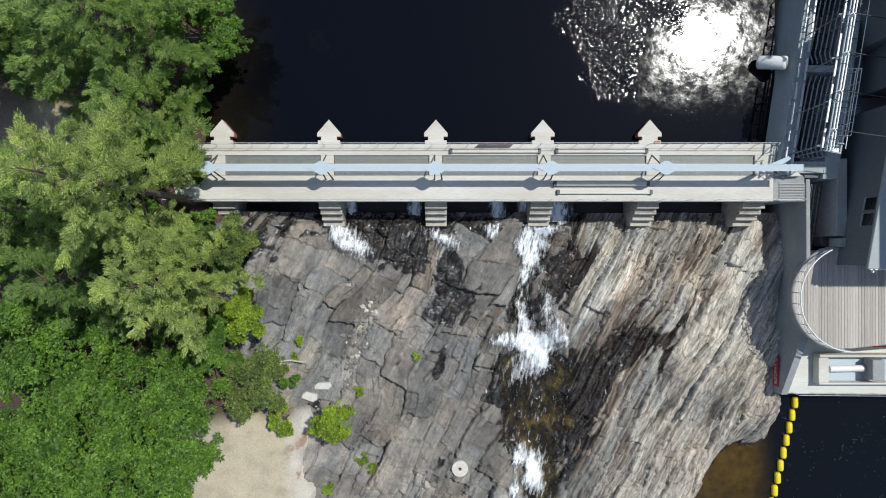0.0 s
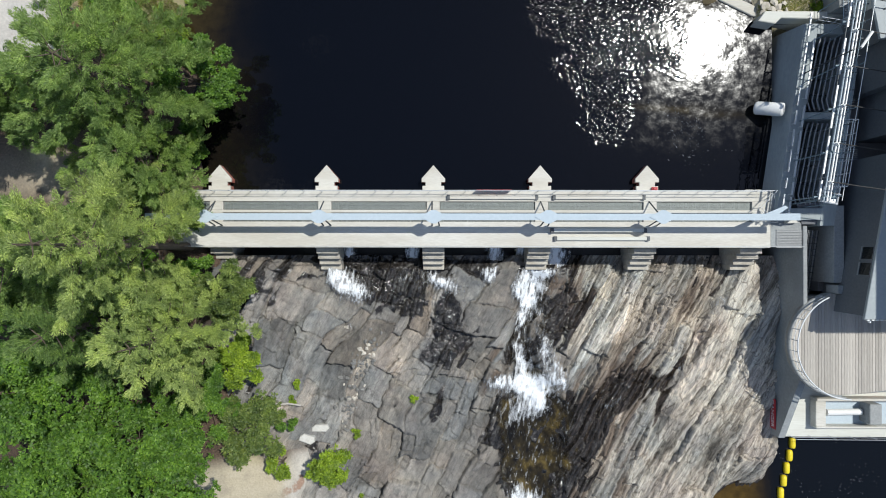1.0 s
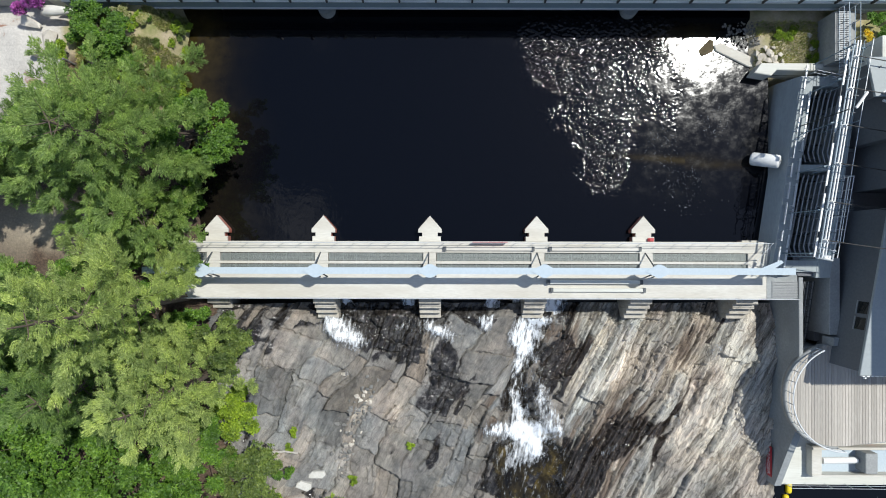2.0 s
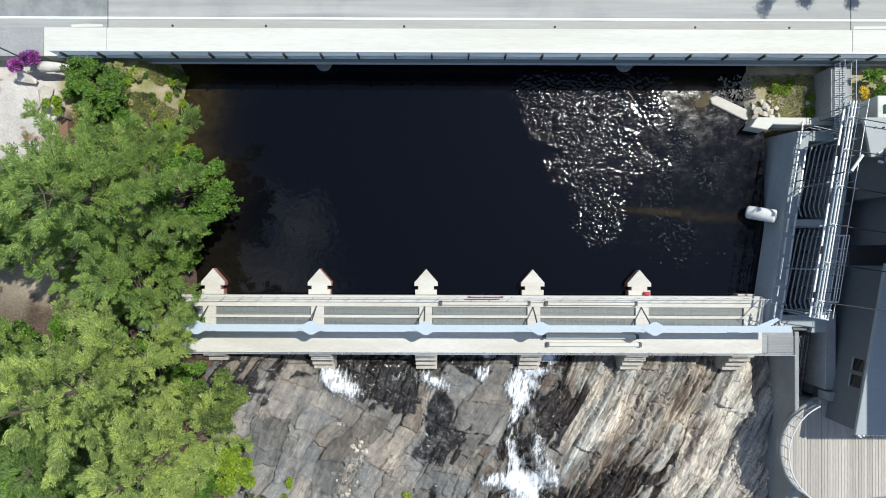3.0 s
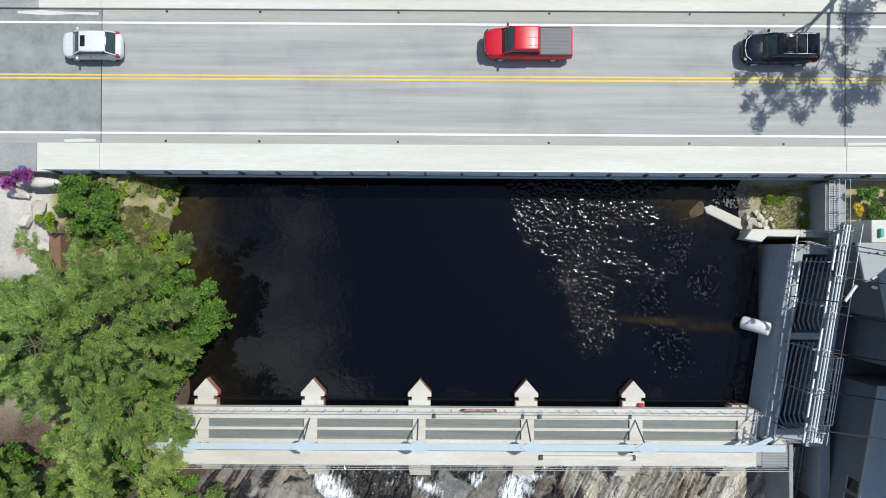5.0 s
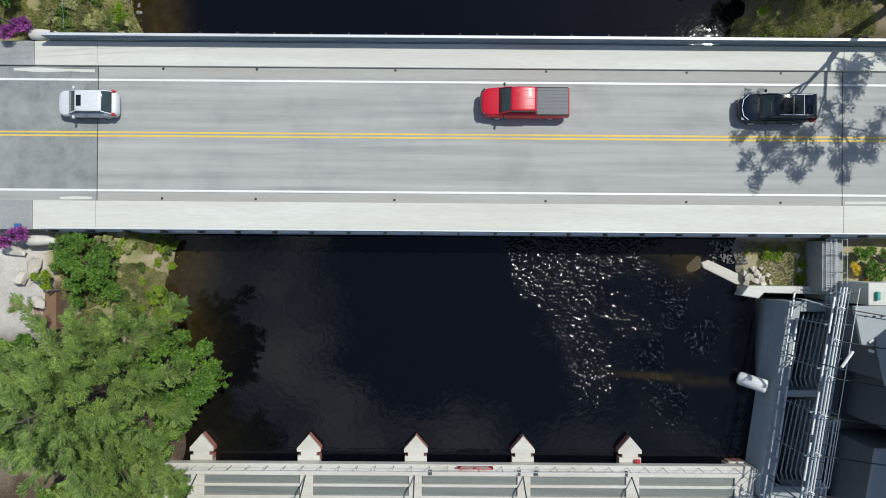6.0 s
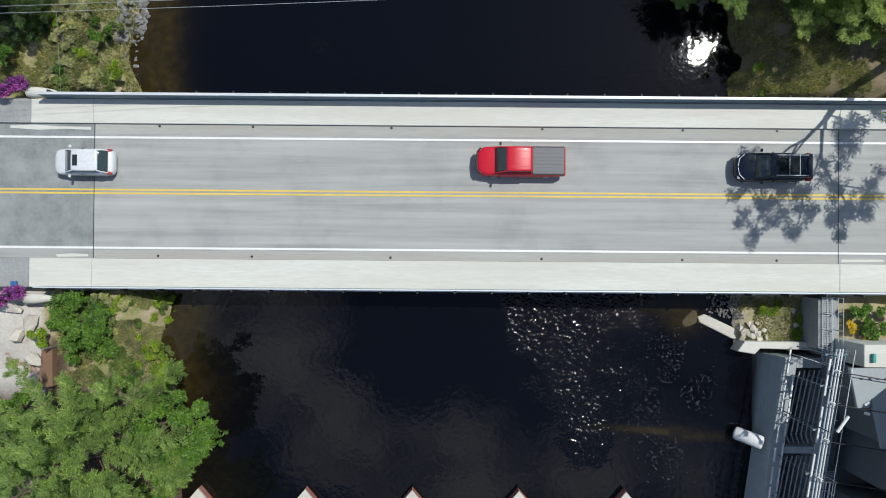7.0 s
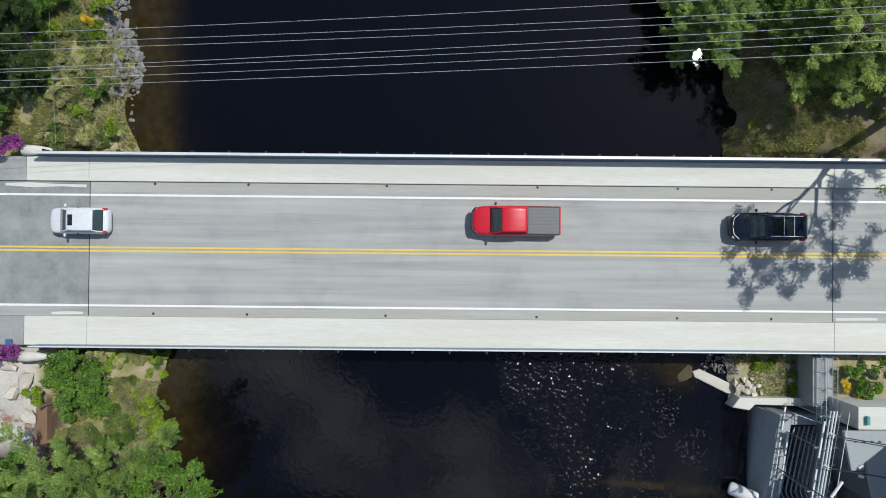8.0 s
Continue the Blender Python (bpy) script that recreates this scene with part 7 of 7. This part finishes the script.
for x, y in ((25.0, 22.2), (26.8, 20.6), (24.4, 22.3), (27.1, 21.6), (25.6, 22.5)):
    leaf_tree(x, y, 1.7, 2.35, 0.42, LEAF_Y, "weedy shrub on the bank", "bush", lobes=7, per=200, leaf=0.13)


def shade_tree():
    """A tall open-crowned tree beyond the bridge's east end, known by the shadow that it throws on the road."""
    global rng
    rng = np.random.default_rng(77)
    ob = thing("roadside_tree", (36.3, 41.9, 3.6), "tall open-crowned tree beside the bridge's end", "tree")
    bm = bmesh.new()

    def up(sx, sy, h):
        return Vector((sx + SUN.x / SUN.z * h, sy + SUN.y / SUN.z * h, ROAD + h))

    tube(bm, [(36.4, 42.0, 3.3), up(31.8, 39.2, 3.0), up(28.4, 36.9, 5.2), up(27.3, 35.3, 6.2)], 0.36, 9, 0.2)
    limbs = (((27.3, 35.3, 6.2), (26.1, 34.0, 7.0), (25.1, 33.5, 7.6), (23.0, 31.7, 8.8)), ((25.6, 33.7, 7.3), (24.4, 31.5, 8.2), (23.8, 30.2, 9.0)), ((24.0, 32.6, 8.2), (22.9, 32.7, 8.8), (22.0, 32.8, 9.2)),
             ((27.3, 35.3, 6.2), (27.2, 32.8, 7.4), (28.0, 31.0, 8.4), (29.2, 29.4, 9.0)), ((27.2, 33.2, 7.2), (26.7, 31.6, 8.0), (26.0, 30.2, 9.0)), ((28.0, 31.0, 8.4), (29.4, 30.8, 8.9), (30.5, 30.6, 9.4)),
             ((27.5, 35.6, 6.0), (28.3, 35.4, 7.2), (29.0, 34.8, 8.2)), ((24.4, 31.5, 8.2), (24.9, 30.4, 8.8), (25.2, 29.4, 9.2)), ((27.3, 32.4, 7.6), (28.2, 32.6, 8.4), (28.6, 32.4, 8.8)), ((23.8, 30.2, 9.0), (23.0, 28.6, 9.4), (22.6, 27.4, 9.6)), ((26.0, 30.2, 9.0), (25.8, 28.8, 9.4), (25.4, 27.6, 9.6)),
             ((28.0, 31.0, 8.4), (28.2, 29.2, 9.0), (28.4, 27.5, 9.5)), ((26.8, 34.8, 6.5), (25.0, 32.6, 8.0), (23.6, 31.6, 8.6)))
    for k, line in enumerate(limbs):
        r = 0.15 if k in (0, 3) else 0.075
        tube(bm, [up(*p) for p in line], r, 6, r * 0.3)
    pts, ways = [], []
    for sx, sy, h, r, thick in ((22.1, 32.7, 9.2, 0.8, 0.7), (22.8, 31.2, 8.9, 0.95, 1.0), (23.3, 29.5, 9.0, 0.9, 1.0), (24.5, 30.5, 8.8, 0.75, 0.7), (25.9, 30.6, 8.9, 0.9, 1.0), (26.4, 29.2, 9.1, 0.9, 0.9),
                                (28.2, 30.7, 8.5, 0.85, 0.9), (29.2, 29.2, 9.0, 1.0, 1.1), (30.4, 30.4, 9.4, 0.95, 0.9), (29.0, 34.7, 8.2, 1.05, 1.6), (28.9, 33.6, 8.4, 0.75, 1.2), (28.4, 32.3, 8.7, 0.5, 0.6),
                                (24.6, 28.8, 9.3, 0.7, 0.8), (31.0, 31.4, 9.3, 0.6, 0.7), (27.3, 31.6, 8.0, 0.5, 0.6), (30.9, 35.8, 8.0, 0.6, 0.8), (25.0, 32.4, 8.0, 0.35, 0.4), (27.9, 28.6, 9.3, 0.6, 0.8), (22.6, 27.4, 9.6, 0.75, 0.8), (21.9, 28.6, 9.2, 0.7, 0.8),
                                (25.4, 27.6, 9.6, 0.7, 0.8), (28.4, 27.5, 9.5, 0.6, 0.9), (28.3, 28.8, 9.2, 0.8, 1.0), (23.9, 28.4, 9.3, 0.6, 0.7), (30.4, 29.0, 9.3, 0.7, 0.8), (21.5, 30.2, 9.1, 0.6, 0.7), (27.4, 32.5, 8.0, 0.5, 0.8)):
        c = np.array(up(sx, sy, h))
        for _ in range(int(26 * r * r * thick) + 3):
            d = spread(44)
            spot = c + spread(1)[0] * np.array([1, 1, 0.7]) * r * 1.15 * rng.uniform(0.1, 1.0)
            tube(bm, [tuple(c * 0.7 + spot * 0.3), tuple(spot)], 0.014, 4, 0.006)
            pts.append(spot + d * rng.uniform(0.03, 0.36, (44, 1)))
            ways.append(d + spread(44) * 0.7)
    part("trunk", bm, BARK, ob)
    n = len(pts) * 44
    blades("crown", np.concatenate(pts), np.concatenate(ways), rng.uniform(0.10, 0.20, n), rng.uniform(0.06, 0.12, n), LEAF, ob)


shade_tree()


def tussocks(name, n, xa, xb, ya, yb, label, want=lambda x, y: True):
    x, y = rng.uniform(xa, xb, n), rng.uniform(ya, yb, n)
    k = (fbm(x * 0.6, y * 0.6, 3, 91) > 0.36) & want(x, y)
    x, y = x[k], y[k]
    z = ground_z(x, y)
    base = np.stack([x, y, z - 0.02], -1)
    way = np.stack([rng.normal(0, 0.5, len(x)), rng.normal(0, 0.5, len(x)), np.ones(len(x))], -1)
    ob = blades(name, base, way, rng.uniform(0.12, 0.34, len(x)), rng.uniform(0.03, 0.08, len(x)), GRASS)
    tagged(ob, label, "grass", kind="stuff")


tussocks("bank_grass", 130000, -31, -19.6, 36.8, 52, "dry and green grass on the west bank", lambda x, y: x < bank_west(y) - 0.25)
tussocks("bank_grass", 60000, -24.8, -17.6, 16.8, 23.5, "dry grass on the bank below the bridge", lambda x, y: x < bank_west(y) - 0.2)
tussocks("bank_grass", 80000, 20.6, 36, 36.8, 48, "dry grass on the east bank", lambda x, y: ground_z(x, y) > 0.95)
tussocks("bank_grass", 6000, 22.8, 27.2, 19.9, 23.2, "weeds on the bank behind the wing wall")
